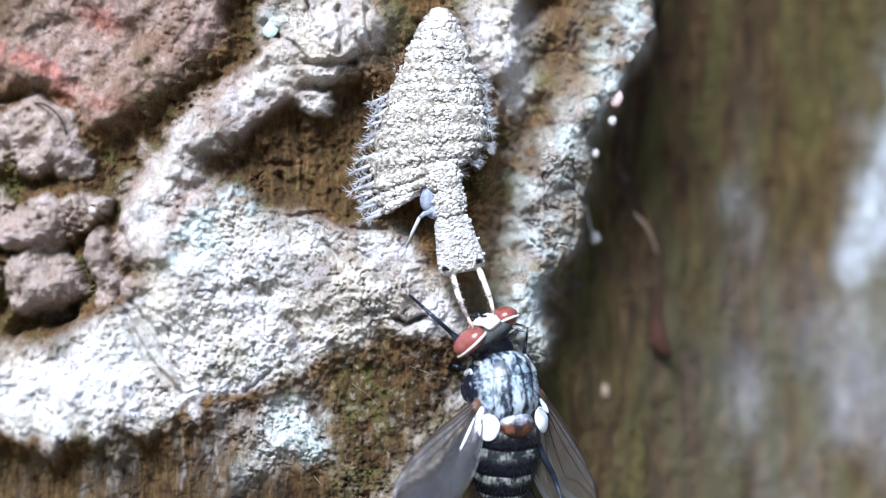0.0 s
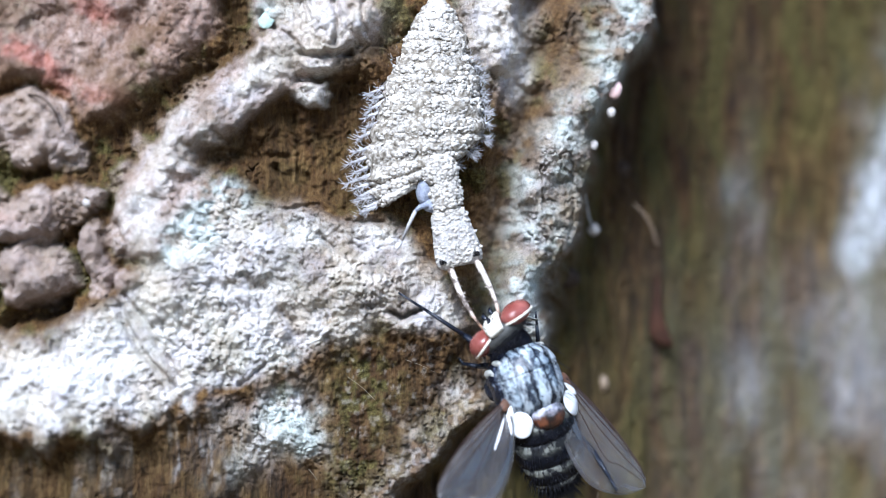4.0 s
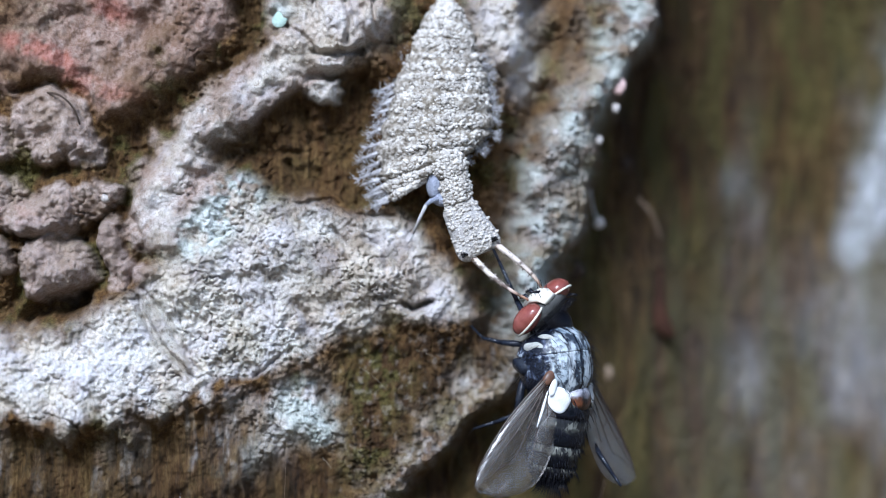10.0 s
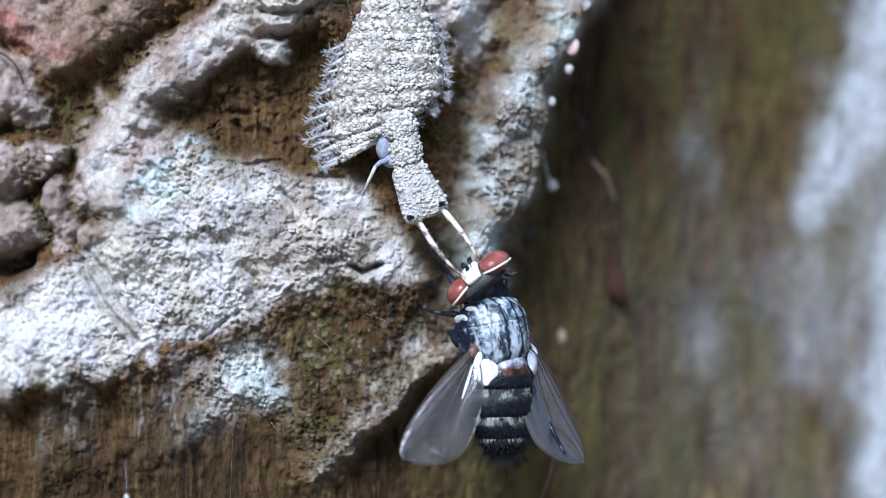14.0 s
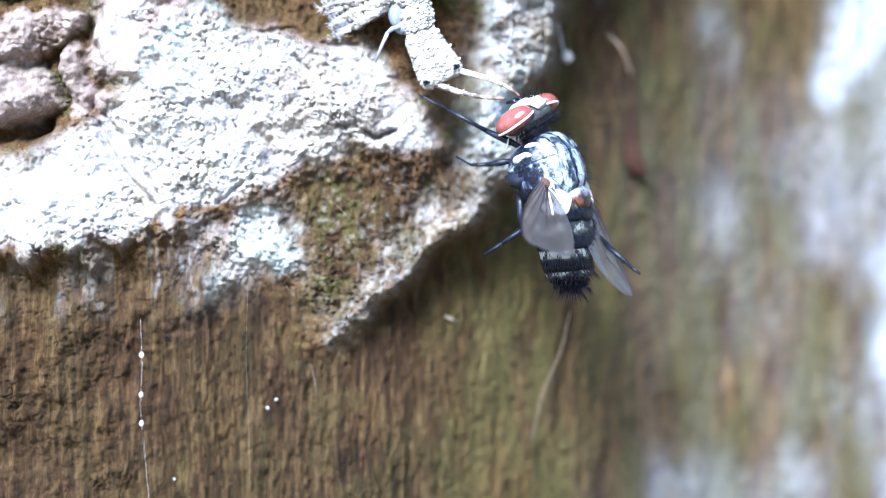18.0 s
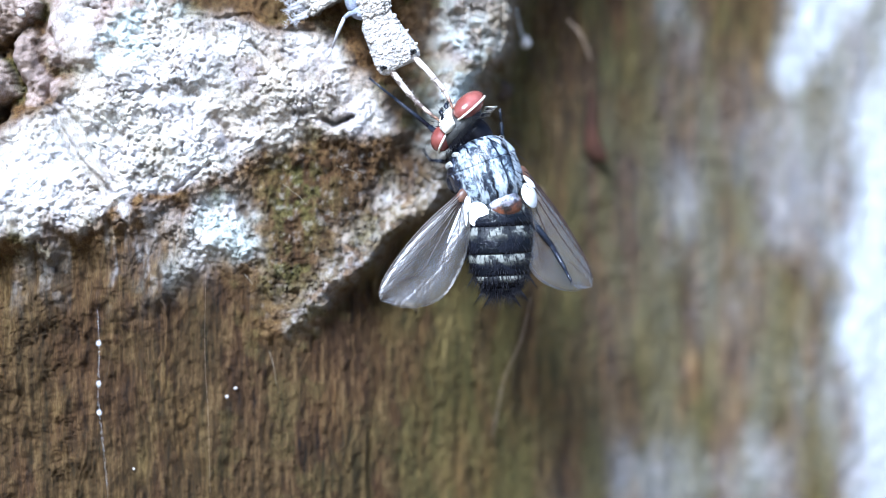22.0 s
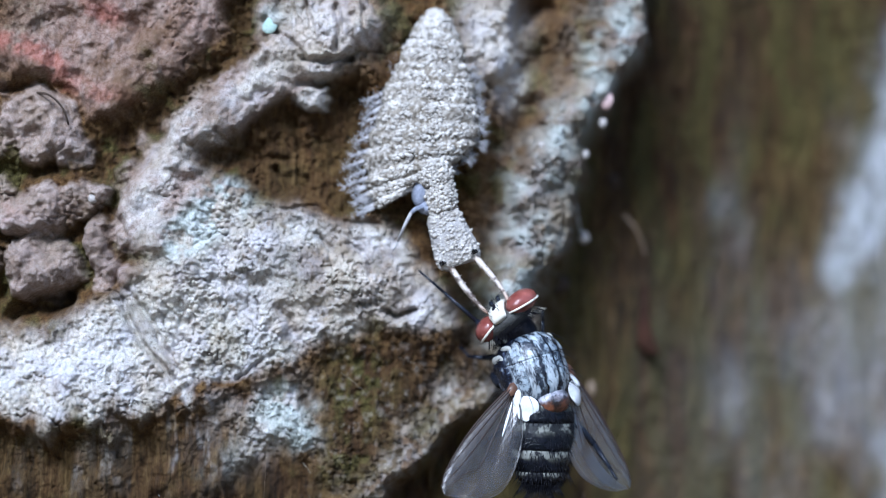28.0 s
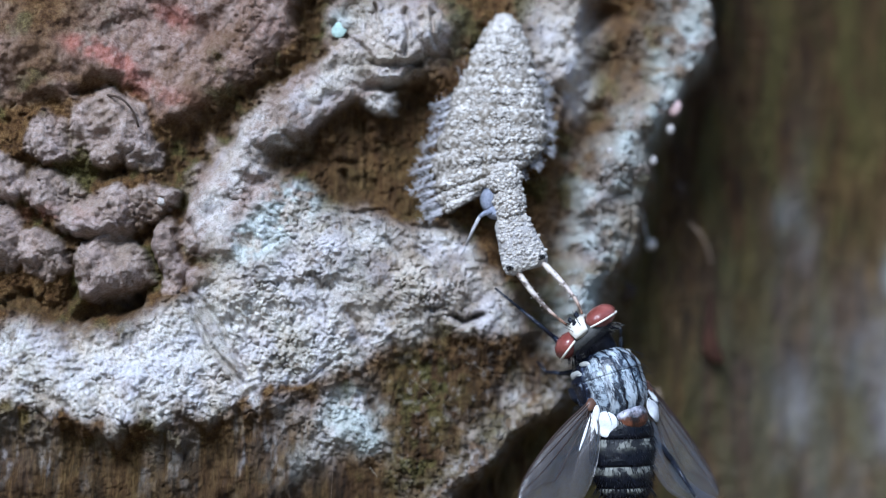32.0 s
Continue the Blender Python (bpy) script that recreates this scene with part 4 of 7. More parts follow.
    abdomen = part("abdomen", bm, DARK, fly, "black abdomen with pale bands")
    shape = spline(rows, 101)
    for a, b in ((8, 30), (30, 50), (50, 70), (70, 88), (88, 99)):
        bm = bmesh.new()
        secs = []
        for k in range(9):
            r = shape[a + round((b - a) * k / 8)]
            grow = 1.035 + 0.03 * k / 8 - (0.03 if k in (0, 8) else 0)
            secs.append(((0, r[0], r[3] + 0.02), (r[1] * grow, 0, 0), (0, 0, r[2] * grow)))
        loft(bm, secs, 36)
        ter = part("tergite", bm, TERGITE, abdomen)
        bm = bmesh.new()
        r = shape[b - 2]
        n = 26 if b < 80 else 40
        spots = []
        for k in range(n):
            th = math.pi * (k + 0.5) / n * 1.3 - 0.15 * math.pi
            c, s = math.cos(th), math.sin(th)
            long = (0.5 if b < 60 else 0.85) * rnd.uniform(0.7, 1.15)
            root = Vector((r[1] * c, r[0], r[3] + r[2] * s))
            spots.append((root, root + Vector((c * 0.5, -0.8, s * 0.5)).normalized() * long))
        for k in range(110):
            q = shape[rnd.randrange(a, b)]
            th = rnd.uniform(-0.1, 1.1) * math.pi
            c, s = math.cos(th), math.sin(th)
            root = Vector((q[1] * c * 1.03, q[0], q[3] + q[2] * s * 1.03))
            spots.append((root, root + Vector((c * 0.45, -0.8, s * 0.45)).normalized() * rnd.uniform(0.2, 0.36)))
        bristles(bm, spots, 0.018 if b < 60 else 0.024)
        tagged(part("bristles", bm, BRISTLE, ter), kind="stuff")
    # head
    bm = bmesh.new()
    ball(bm, (0, -0.02, -0.05), (1.24, 0.52, 0.98), 3)
    head = part("head", bm, grained("dusky_head", (0.008, 0.008, 0.009), (0.11, 0.11, 0.105), 2.6, 0.6, 0.0, 0.3, 0.08), fly, "dusky grey-haired head")
    for side in (-1, 1):
        bm = bmesh.new()
        ball(bm, (side * 0.88, 0.16, 0.10), (0.60, 0.45, 0.88), 4, pose(0, 0, 0, 0, side * -14, side * -12))
        part("eye", bm, EYE, head, "glossy brick-red compound eye")
        bm = bmesh.new()
        ring = []
        turn = pose(0, 0, 0, 0, side * -14, side * -12)
        for k in range(29):
            a = k * math.tau / 28
            ring.append(Vector((side * 0.88, 0.14, 0.10)) + (turn @ Vector((0.585 * math.cos(a), -0.12, 0.865 * math.sin(a)))))
        tube(bm, ring, 0.05, 6)
        part("eye_rim", bm, WHITE_RIM, head, "cream rim behind the eye")
        bm = bmesh.new()
        tube(bm, [(side * 0.14, 0.62, 0.05), (side * 0.17, 0.86, -0.05), (side * 0.18, 0.92, -0.45)], [0.07, 0.10, 0.06], 8)
        part("antenna", bm, DARK, head, "short black antenna")
    bm = bmesh.new()
    loft(bm, [((0, 0.16, 0.98), (0.32, 0, 0), (0, 0.12, 0.05)), ((0, 0.42, 0.80), (0.38, 0, 0), (0, 0.14, 0.10)), ((0, 0.60, 0.34), (0.42, 0, 0), (0, 0.15, 0.1)), ((0, 0.60, -0.30), (0.42, 0, 0), (0, 0.16, 0.1)), ((0, 0.42, -0.85), (0.30, 0, 0), (0, 0.14, 0.1))], 14)
    part("face", bm, WHITE_RIM, head, "white dusted face and brow")
    bm = bmesh.new()
    loft(bm, [((0, 0.42, 0.90), (0.09, 0, 0), (0, 0.07, 0.03)), ((0, 0.60, 0.68), (0.12, 0, 0), (0, 0.07, 0.05)), ((0, 0.72, 0.34), (0.11, 0, 0), (0, 0.07, 0.05))], 10)
    part("brow_stripe", bm, DARK, head, "black stripe between the eyes")
    bm = bmesh.new()
    ball(bm, (0, -0.72, -0.10), (0.66, 0.80, 0.62), 3)
    part("nape", bm, BRISTLE, head, "dark nape")
    bm = bmesh.new()
    spots = []
    for k in range(46):
        a = rnd.uniform(0.1, 0.9) * math.pi + math.pi * 0.05
        root = Vector((1.22 * math.cos(a), -0.25, 0.95 * math.sin(a)))
        spots.append((root, root + Vector((math.cos(a) * 0.25, -0.3, math.sin(a) * 0.28))))
    for k in range(110):
        a = rnd.uniform(-0.1, 1.1) * math.pi
        q = rnd.uniform(0.55, 1.0)
        root = Vector((1.2 * q * math.cos(a), -0.45, 0.9 * q * math.sin(a)))
        spots.append((root, root + Vector((math.cos(a) * 0.2, -0.24, math.sin(a) * 0.2))))
    for s in (-1, 1):
        for y, z in ((0.45, 0.95), (0.62, 0.72), (0.72, 0.45)):
            spots.append(((s * 0.2, y, z), (s * 0.3, y + 0.42, z + 0.35)))
    bristles(bm, spots, 0.014)
    tagged(part("bristles", bm, BRISTLE, head), kind="stuff")
    bm = bmesh.new()
    spots = [((1.0 * math.cos(a) * s, -0.35, -0.5 - 0.4 * math.sin(a)), (1.25 * math.cos(a) * s, -0.72, -0.75 - 0.5 * math.sin(a))) for s in (-1, 1) for a in [0.05 * k for k in range(24)]]
    bristles(bm, spots, 0.016)
    tagged(part("beard", bm, WHITE_RIM, head, "pale woolly beard"), kind="stuff")
    for ob in [head, *head.children]:
        for v in ob.data.vertices:
            v.co *= 1.15
    # wings: y along the wing, the leading edge on the outer side
    wings = []
    for side in (-1, 1):
        bm = bmesh.new()
        nu, nv = 30, 10
        top, low = [], []
        for i in range(nu + 1):
            u = i / nu
            xl, xt = wing_edges(u)
            rt, rl = [], []
            for j in range(nv + 1):
                f = j / nv
                x = xl + (xt - xl) * f
                z = 0.10 * math.sin(f * math.pi * 3.0) * (1 - 0.6 * u) - 0.28 * f * f * math.sin(u * math.pi) + 0.12 * u * u
                rt.append(bm.verts.new((-side * x, 6.2 * u, z)))
                rl.append(bm.verts.new((-side * x, 6.2 * u, z - 0.012)))
            top.append(rt), low.append(rl)
        for i in range(nu):
            for j in range(nv):
                bm.faces.new((top[i][j], top[i + 1][j], top[i + 1][j + 1], top[i][j + 1]))
                bm.faces.new((low[i][j + 1], low[i + 1][j + 1], low[i + 1][j], low[i][j]))
        for j in range(nv):
            bm.faces.new((top[0][j], top[0][j + 1], low[0][j + 1], low[0][j]))
        for i in range(nu):
            bm.faces.new((top[i][0], low[i][0], low[i + 1][0], top[i + 1][0]))
            bm.faces.new((top[i][nv], top[i + 1][nv], low[i + 1][nv], low[i][nv]))
        bmesh.ops.recalc_face_normals(bm, faces=bm.faces)
        wing = part("wing", bm, WING, fly, "smoky translucent wing with brown veins")
        costa = wing.data.attributes.new("costa", "FLOAT", "POINT")
        for i, v in enumerate(wing.data.vertices):
            u = min(1.0, max(0.0, v.co.y / (6.2 * MM)))
            lead, trail = wing_edges(u)
            f = (lead + side * v.co.x / MM) / max(0.01, lead - trail)
            costa.data[i].value = max(0.0, 1 - f / 0.35) * (1.0 - 0.6 * u) + 0.5 * max(0.0, 1 - u / 0.2)
        z_of = lambda u, f: 0.10 * math.sin(f * math.pi * 3.0) * (1 - 0.6 * u) - 0.28 * f * f * math.sin(u * math.pi) + 0.12 * u * u
        for path, r in (
            ([(0.0, 0.14), (0.3, 0.50), (0.6, 0.74), (0.8, 0.72), (0.95, 0.55)], 0.055), ([(0.0, 0.06), (0.25, 0.30), (0.55, 0.60)], 0.042), ([(0.05, 0.0), (0.3, 0.16), (0.65, 0.42), (0.9, 0.60)], 0.034),
            ([(0.06, -0.06), (0.35, -0.06), (0.7, 0.10), (0.99, 0.40)], 0.032), ([(0.08, -0.12), (0.4, -0.42), (0.66, -0.62), (0.74, -0.30), (0.93, 0.10)], 0.030), ([(0.08, -0.16), (0.3, -0.62), (0.52, -1.18)], 0.028),
            ([(0.44, -0.05), (0.47, -0.47)], 0.022), ([(0.05, -0.15), (0.18, -0.62), (0.30, -1.05)], 0.022),
        ):
            bm = bmesh.new()
            pts = []
            for u, x in spline(path, 14):
                xl, xt = wing_edges(u)
                f = min(1, max(0, (xl - x) / (xl - xt)))
                x = xl + (xt - xl) * f
                pts.append((-side * x, 6.2 * u, z_of(u, f)))
            tube(bm, pts, [r * (1.0 - 0.55 * k / 13) for k in range(14)], 6)
            part("vein", bm, VEIN, wing)
        bm = bmesh.new()
        ball(bm, (0, 0.1, 0), (0.26, 0.42, 0.16))
        part("wing_base", bm, HINGE, wing, "rust-brown wing base")
        for path, wide in (([(0.10, -0.30), (0.22, -0.52), (0.36, -0.74)], 0.065), ([(0.06, -0.32), (0.11, -0.60), (0.18, -0.95)], 0.16)) if side < 0 else ():
            bm = bmesh.new()
            secs = []
            for k, (u, x) in enumerate(spline(path, 11)):
                xl, xt = wing_edges(u)
                w = wide * math.sin(math.pi * (0.08 + 0.84 * k / 10)) + 0.01
                secs.append(((-side * x, 6.2 * u, z_of(u, (xl - x) / (xl - xt)) + 0.03), (w, w * 0.4 * side, 0), (0, 0, 0.03)))
            loft(bm, secs, 10)
            part("alula", bm, ALULA, wing, "milky white fold along the wing's root")
        wings.append(wing)
        bm = bmesh.new()
        ball(bm, (side * 1.32, -1.72, 0.52), (0.53, 0.60, 0.12), 4, pose(0, 0, 0, 8, side * 36, side * 12))
        ball(bm, (side * 1.58, -1.12, 0.44), (0.18, 0.40, 0.07), 3, pose(0, 0, 0, 8, side * 40, side * 30))
        for v in bm.verts:
            v.co.z += 0.06 * math.sin(v.co.x * 5.0) * math.cos(v.co.y * 4.0) + 0.05 * noise.noise(v.co * 2.5)
        part("calypter", bm, CALYPTER, fly, "milky white calypter at the wing's root")
    # legs
    def leg(pts, radii, parent=fly, fluff=True):
        bm = bmesh.new()
        tube(bm, spline(pts[:2] + [pts[1]], 3) if len(pts) < 2 else [pts[0], [(a + b) / 2 for a, b in zip(pts[0], pts[1])], pts[1]], [radii[0] * 0.7, radii[0], radii[0] * 0.75], 10)
        femur = part("leg", bm, DARK, parent, "thin blue-black leg")
        hairs = bmesh.new()
        for k in range(1, len(pts) - 1):
            bm = bmesh.new()
            a, b = Vector(pts[k]), Vector(pts[k + 1])
            tube(bm, [a, (a + b) / 2, b], [radii[k], radii[k] * 0.9, radii[k] * 0.7], 8)
            part("tibia" if k == 1 else "tarsus", bm, DARK, femur)
            d = (b - a).normalized()
            for j in range(9):
                p = a + (b - a) * (j + 0.5) / 9
                q = d.orthogonal()
                q.rotate(Matrix.Rotation(j * 2.4, 3, d))
                tube(hairs, [p, p + (q + d * 0.8) * 0.20], [0.014, 0.004], 4)
        tagged(part("bristles", hairs, BRISTLE, femur), kind="stuff")
        return femur

    leg([(-0.7, -0.4, -1.6), (-1.1, -2.2, -2.0), (-1.5, -2.45, -3.0), (-1.65, -2.65, -4.1)], [0.20, 0.13, 0.08])
    leg([(-0.6, -0.9, -1.4), (-0.6, -2.6, -1.6), (-0.3, -4.0, -1.5), (-0.2, -4.9, -1.2)], [0.18, 0.12, 0.07])
    leg([(0.9, -1.2, -0.9), (1.55, -4.2, 0.35), (1.48, -5.37, 1.08), (1.38, -5.98, 1.54)], [0.18, 0.13, 0.08])
    leg([(0.9, 0.1, -0.9), (1.7, 0.9, -1.5), (1.9, 1.9, -1.2), (2.0, 2.5, -1.0)], [0.16, 0.11, 0.06])
    leg([(-0.5, 0.9, -1.4), (-0.98, 1.14, -2.46), (-1.3, 1.43, -3.2), (-1.25, 2.04, -3.81)], [0.16, 0.11, 0.06])
    fore = leg([(0, 0, 0), (0.08, 1.7, -0.1), (0.0, 3.7, 0.05), (-0.05, 5.2, 0.1)], [0.17, 0.11, 0.07])
    return fly, head, abdomen, wings, fore


# ---- the larva ----
def larva_material():
    m, n, l, b = material("lichen_grey_cuticle", 0.9, 0.0, 0.2)
    v = coords(n, l)
    fine, broad = noise_node(n, l, v, 5.0, 4.0, 0.6), noise_node(n, l, v, 0.9, 4.0)
    col = ramp(n, l, fine, [(0.30, (0.05, 0.04, 0.03)), (0.48, (0.20, 0.175, 0.145)), (0.68, (0.50, 0.47, 0.43))])
    col = mix(n, l, ramp(n, l, broad, [(0.45, (0, 0, 0)), (0.72, (0.35, 0.35, 0.35))]), col, (0.26, 0.22, 0.16))
    l.new(col, b.inputs["Base Color"])
    bump(n, l, b, fine, 0.8, 0.10)
    return m


LARVA = larva_material()
# skin is coloured darker than the warts, partly to paint the shade between them
WART = grained("pale_wart", (0.12, 0.10, 0.08), (0.80, 0.76, 0.71), 1.8, 0.85, 0.0, 0.25, 0.06)
HEAD_SKIN = grained("ash_grey_head", (0.20, 0.185, 0.18), (0.66, 0.63, 0.61), 2.2, 0.85, 0.0, 0.25, 0.12)
NECK = grained("blue_grey_skin", (0.13, 0.14, 0.18), (0.42, 0.45, 0.56), 2.4, 0.7, 0.0, 0.3, 0.10)
FRINGE = grained("pale_fringe", (0.18, 0.17, 0.18), (0.62, 0.61, 0.63), 3.0, 0.7)
EYESPOT = grained("black_ocelli", (0.004, 0.004, 0.004), (0.012, 0.010, 0.010), 3.0, 0.2)


def jaw_material():
    m, n, l, b = material("banded_jaw", 0.5, 0.0, 0.4)
    v = coords(n, l)
    sep, add = n.new("ShaderNodeSeparateXYZ"), n.new("ShaderNodeMath")
    l.new(v, sep.inputs[0])
    add.operation = "MULTIPLY_ADD"
    add.inputs[1].default_value, add.inputs[2].default_value = -0.27, 0.0
    l.new(sep.outputs[2], add.inputs[0])
    band = ramp(n, l, add.outputs[0], [(0.0, (0.30, 0.18, 0.12)), (0.12, (0.60, 0.53, 0.47)), (0.40, (0.55, 0.48, 0.43)), (0.60, (0.52, 0.44, 0.39)), (0.80, (0.32, 0.19, 0.12)), (1.0, (0.10, 0.03, 0.015))])
    spots = ramp(n, l, noise_node(n, l, v, 1.9, 5.0, 0.65), [(0.46, (0, 0, 0)), (0.55, (0.9, 0.9, 0.9))])
    l.new(mix(n, l, spots, band, (0.05, 0.028, 0.02)), b.inputs["Base Color"])
    bump(n, l, b, noise_node(n, l, v, 9.0), 0.6, 0.05)
    return m


JAW = jaw_material()


def granules(bm, secs, count, rnd, size, rows=0):
    """Small warts over the upper side of a skin of sections."""
    one = bmesh.new()
    bmesh.ops.create_icosphere(one, subdivisions=1, radius=1.0)
    bead, sides = [v.co.copy() for v in one.verts], [[v.index for v in f.verts] for f in one.faces]
    one.free()
    n = len(secs)
    for k in range(count):
        s = rnd.uniform(0.02, 0.97)
        if rows:
            s = (math.floor(s * rows) + 0.5 + rnd.gauss(0, 0.22)) / rows
        s = min(0.985, max(0.01, s)) * (n - 1)
        i = min(int(s), n - 2)
        f = s - i
        c, a, u = [Vector(secs[i][j]).lerp(Vector(secs[i + 1][j]), f) for j in range(3)]
        th = math.acos(rnd.uniform(-0.99, 0.99))
        r = size * rnd.choice((0.5, 0.7, 0.9, 1.1, 1.4, 1.9))
        p = c + 0.985 * (a * math.cos(th) + u * math.sin(th))
        m = Matrix.Translation(p) @ Euler((rnd.gauss(0, 0.5), rnd.gauss(0, 0.5), rnd.gauss(0, 0.4))).to_matrix().to_4x4() @ Matrix.Diagonal((r * rnd.uniform(0.9, 2.0), r, r * rnd.uniform(0.7, 1.1), 1))
        vs = [bm.verts.new(m @ q) for q in bead]
        for f in sides:
            bm.faces.new([vs[i] for i in f])


def make_larva():
    larva = tagged(new("owlfly_larva"), "lichen-grey fringed insect larva flat on the bark, gripping a fly", "insect larva")
    rnd = random.Random(8)
    # abdomen: centre and half width along the back, then the slant of its hind edge
    rows = [((0.33, 12.93), 0.25, 0), ((0.32, 12.42), 0.72, 0), ((0.27, 11.37), 1.28, 0), ((0.20, 9.97), 1.78, 0), ((0.10, 8.70), 2.14, 0), ((-0.02, 7.42), 2.40, 2), ((-0.31, 6.15), 2.52, 8), ((-0.66, 5.13), 2.05, 18), ((-1.07, 4.41), 1.45, 28), ((-1.30, 4.05), 0.9, 32)]
    flat = spline([(*p, w, a) for p, w, a in rows], 61)
    secs = []
    for k, (x, z, w, a) in enumerate(flat):
        w = max(0.1, w)
        fold = 0.03 + 0.07 * min(1, max(0, (k - 26) / 16))
        ridge = 1 + 0.6 * fold * math.cos(k * math.tau / 5.0) + rnd.gauss(0, 0.025)
        c, s = math.cos(radians(a)), math.sin(radians(a))
        t = min(1.5, 0.35 + w * 0.52) * (1 + fold * math.cos(k * math.tau / 5.0))
        secs.append(((x, 2.5 - 1.7 * k / 60, z), (w * ridge * c, 0, w * ridge * s), (0, -t, 0)))
    bm = bmesh.new()
    loft(bm, secs, 56)
    for v in bm.verts:
        v.co += v.normal * (0.16 * noise.noise(v.co * 1.1) + 0.14 * noise.noise(v.co * 3.2))
    abdomen = part("abdomen", bm, LARVA, larva, "broad granular grey abdomen with cross folds")
    for lo, hi in ((0, 21), (20, 41), (40, 61)):
        bm = bmesh.new()
        granules(bm, secs[lo:hi], 1050, rnd, 0.070, (hi - lo - 1) / 2.5)
        tagged(part("wart_cover", bm, WART, abdomen), "small pale warts in cross rows", kind="stuff")
    for side in (-1, 1):
        for k in range(20 if side < 0 else 12):
            s = 0.24 + 0.68 * k / 19 if side < 0 else 0.30 + 0.5 * k / 11
            i = int(s * 60)
            c, a, u = [Vector(v) for v in secs[i]]
            root = c + a * side * 0.97
            out = Vector((side * 1.0, -0.25 + 0.3 * rnd.random(), -0.35 - 0.25 * rnd.random())).normalized()
            long = (0.72 if side < 0 else 0.28) * rnd.uniform(0.75, 1.2)
            if side < 0 and k == 14:
                long *= 1.7
            bm = bmesh.new()
            tube(bm, [root - out * 0.25, root + out * long * 0.5, root + out * long + Vector((0, -0.1, 0.05))], [0.13, 0.075, 0.03], 7)
            for j in range(38):
                p = root + out * long * (j / 30 - 0.1)
                d = Vector((rnd.gauss(0, 0.6), rnd.gauss(-0.2, 0.5), rnd.gauss(0, 0.7))) + out * 0.9
                d.normalize()
                tube(bm, [p, p + d * 0.22, p + d * 0.44 + Vector((0, 0, 0.06))], [0.020, 0.014, 0.005], 4)
            part("scolus", bm, FRINGE, abdomen, "bristly pale side fringe")
    # thorax
    for name, a, b, w0, w1, tilt in (("hind_thorax", (0.28, 5.58), (0.56, 4.56), 0.98, 0.84, 10), ("fore_thorax", (0.61, 4.56), (0.87, 3.44), 0.82, 0.74, 16)):
        bm = bmesh.new()
        sc = []
        for k in range(7):
            f = k / 6
            w = (w0 + (w1 - w0) * f) * (0.86 + 0.14 * math.sin(f * math.pi))
            sc.append(((a[0] + (b[0] - a[0]) * f, 0.25, a[1] + (b[1] - a[1]) * f), (w * math.cos(radians(tilt)), 0, w * math.sin(radians(tilt))), (0, -0.80 * (0.9 + 0.1 * math.sin(f * math.pi)), 0)))
        loft(bm, sc, 24)
        th = part(name, bm, LARVA, larva, "granular grey thorax plate")
        bm = bmesh.new()
        granules(bm, sc, 260, rnd, 0.06)
        tagged(part("wart_cover", bm, WART, th), kind="stuff")
    bm = bmesh.new()
    ball(bm, (-0.203, 0.350, 4.329), (0.42, 0.55, 0.75), 3)
    ball(bm, (0.206, 0.300, 3.611), (0.55, 0.5, 0.35), 3)
    part("neck_skin", bm, NECK, larva, "smooth blue-grey skin behind the head")
    # the leg that shows
    bm = bmesh.new()
    tube(bm, [(0.155, 0.100, 3.656), (-0.405, -0.300, 3.516), (-0.609, -0.350, 3.336)], [0.13, 0.11, 0.085], 9)
    leg = part("leg", bm, NECK, larva, "thin pale leg with a bent knee")
    bm = bmesh.new()
    tube(bm, [(-0.609, -0.350, 3.336), (-0.916, 0.000, 2.709), (-1.200, 0.300, 2.026)], [0.085, 0.075, 0.05], 8)
    shin = part("shin", bm, FRINGE, leg, "pale shin")
    bm = bmesh.new()
    tube(bm, [(-1.200, 0.300, 2.026), (-1.305, 0.500, 1.773), (-1.460, 0.600, 1.570)], [0.05, 0.04, 0.02], 6)
    part("claw", bm, FRINGE, shin)
    # head: origin at the neck, face downwards
    rows = [(0.12, 0.50, 0.45), (-0.12, 0.76, 0.58), (-0.6, 0.86, 0.66), (-1.3, 0.96, 0.68), (-1.9, 1.06, 0.62), (-2.3, 1.00, 0.50), (-2.50, 0.72, 0.32)]
    hs = [((0, 0, z), (w, 0, 0), (0, -t, 0)) for z, w, t in spline(rows, 21)]
    bm = bmesh.new()
    loft(bm, hs, 32)
    for v in bm.verts:
        if v.co.z < -2.0:
            v.co.z -= 0.10 * (abs(v.co.x) > 0.55)
        if abs(v.co.x) < 0.12 and v.co.y < 0:
            v.co.y += 0.05
    head = part("head", bm, HEAD_SKIN, larva, "blocky granular grey head")
    bm = bmesh.new()
    granules(bm, hs, 620, rnd, 0.050)
    tagged(part("wart_cover", bm, WART, head), kind="stuff")
    for side in (-1, 1):
        bm = bmesh.new()
        for k in range(6):
            ball(bm, (side * (0.86 - 0.10 * (k % 3)), -0.38 - 0.10 * (k // 3), -2.15 - 0.10 * (k % 2)), (0.07, 0.07, 0.07), 2)
        part("eye_cluster", bm, EYESPOT, head, "cluster of black bead eyes")
    jaws = []
    for side, long in ((-1, 3.45), (1, 3.2)):
        bm = bmesh.new()
        pts = spline([(0, 0, 0.25), (side * 0.10, -0.02, -0.8), (side * 0.13, -0.05, -1.7), (side * 0.06, -0.05, -2.6), (-side * 0.12, 0, -long)], 20)
        tube(bm, pts, [0.17 - 0.115 * k / 19 for k in range(20)], 10)
        for k in (4, 6, 8, 10, 12):
            p = Vector(pts[k])
            tube(bm, [p, p + Vector((-side * 0.20, -0.03, -0.10))], [0.045, 0.012], 5)
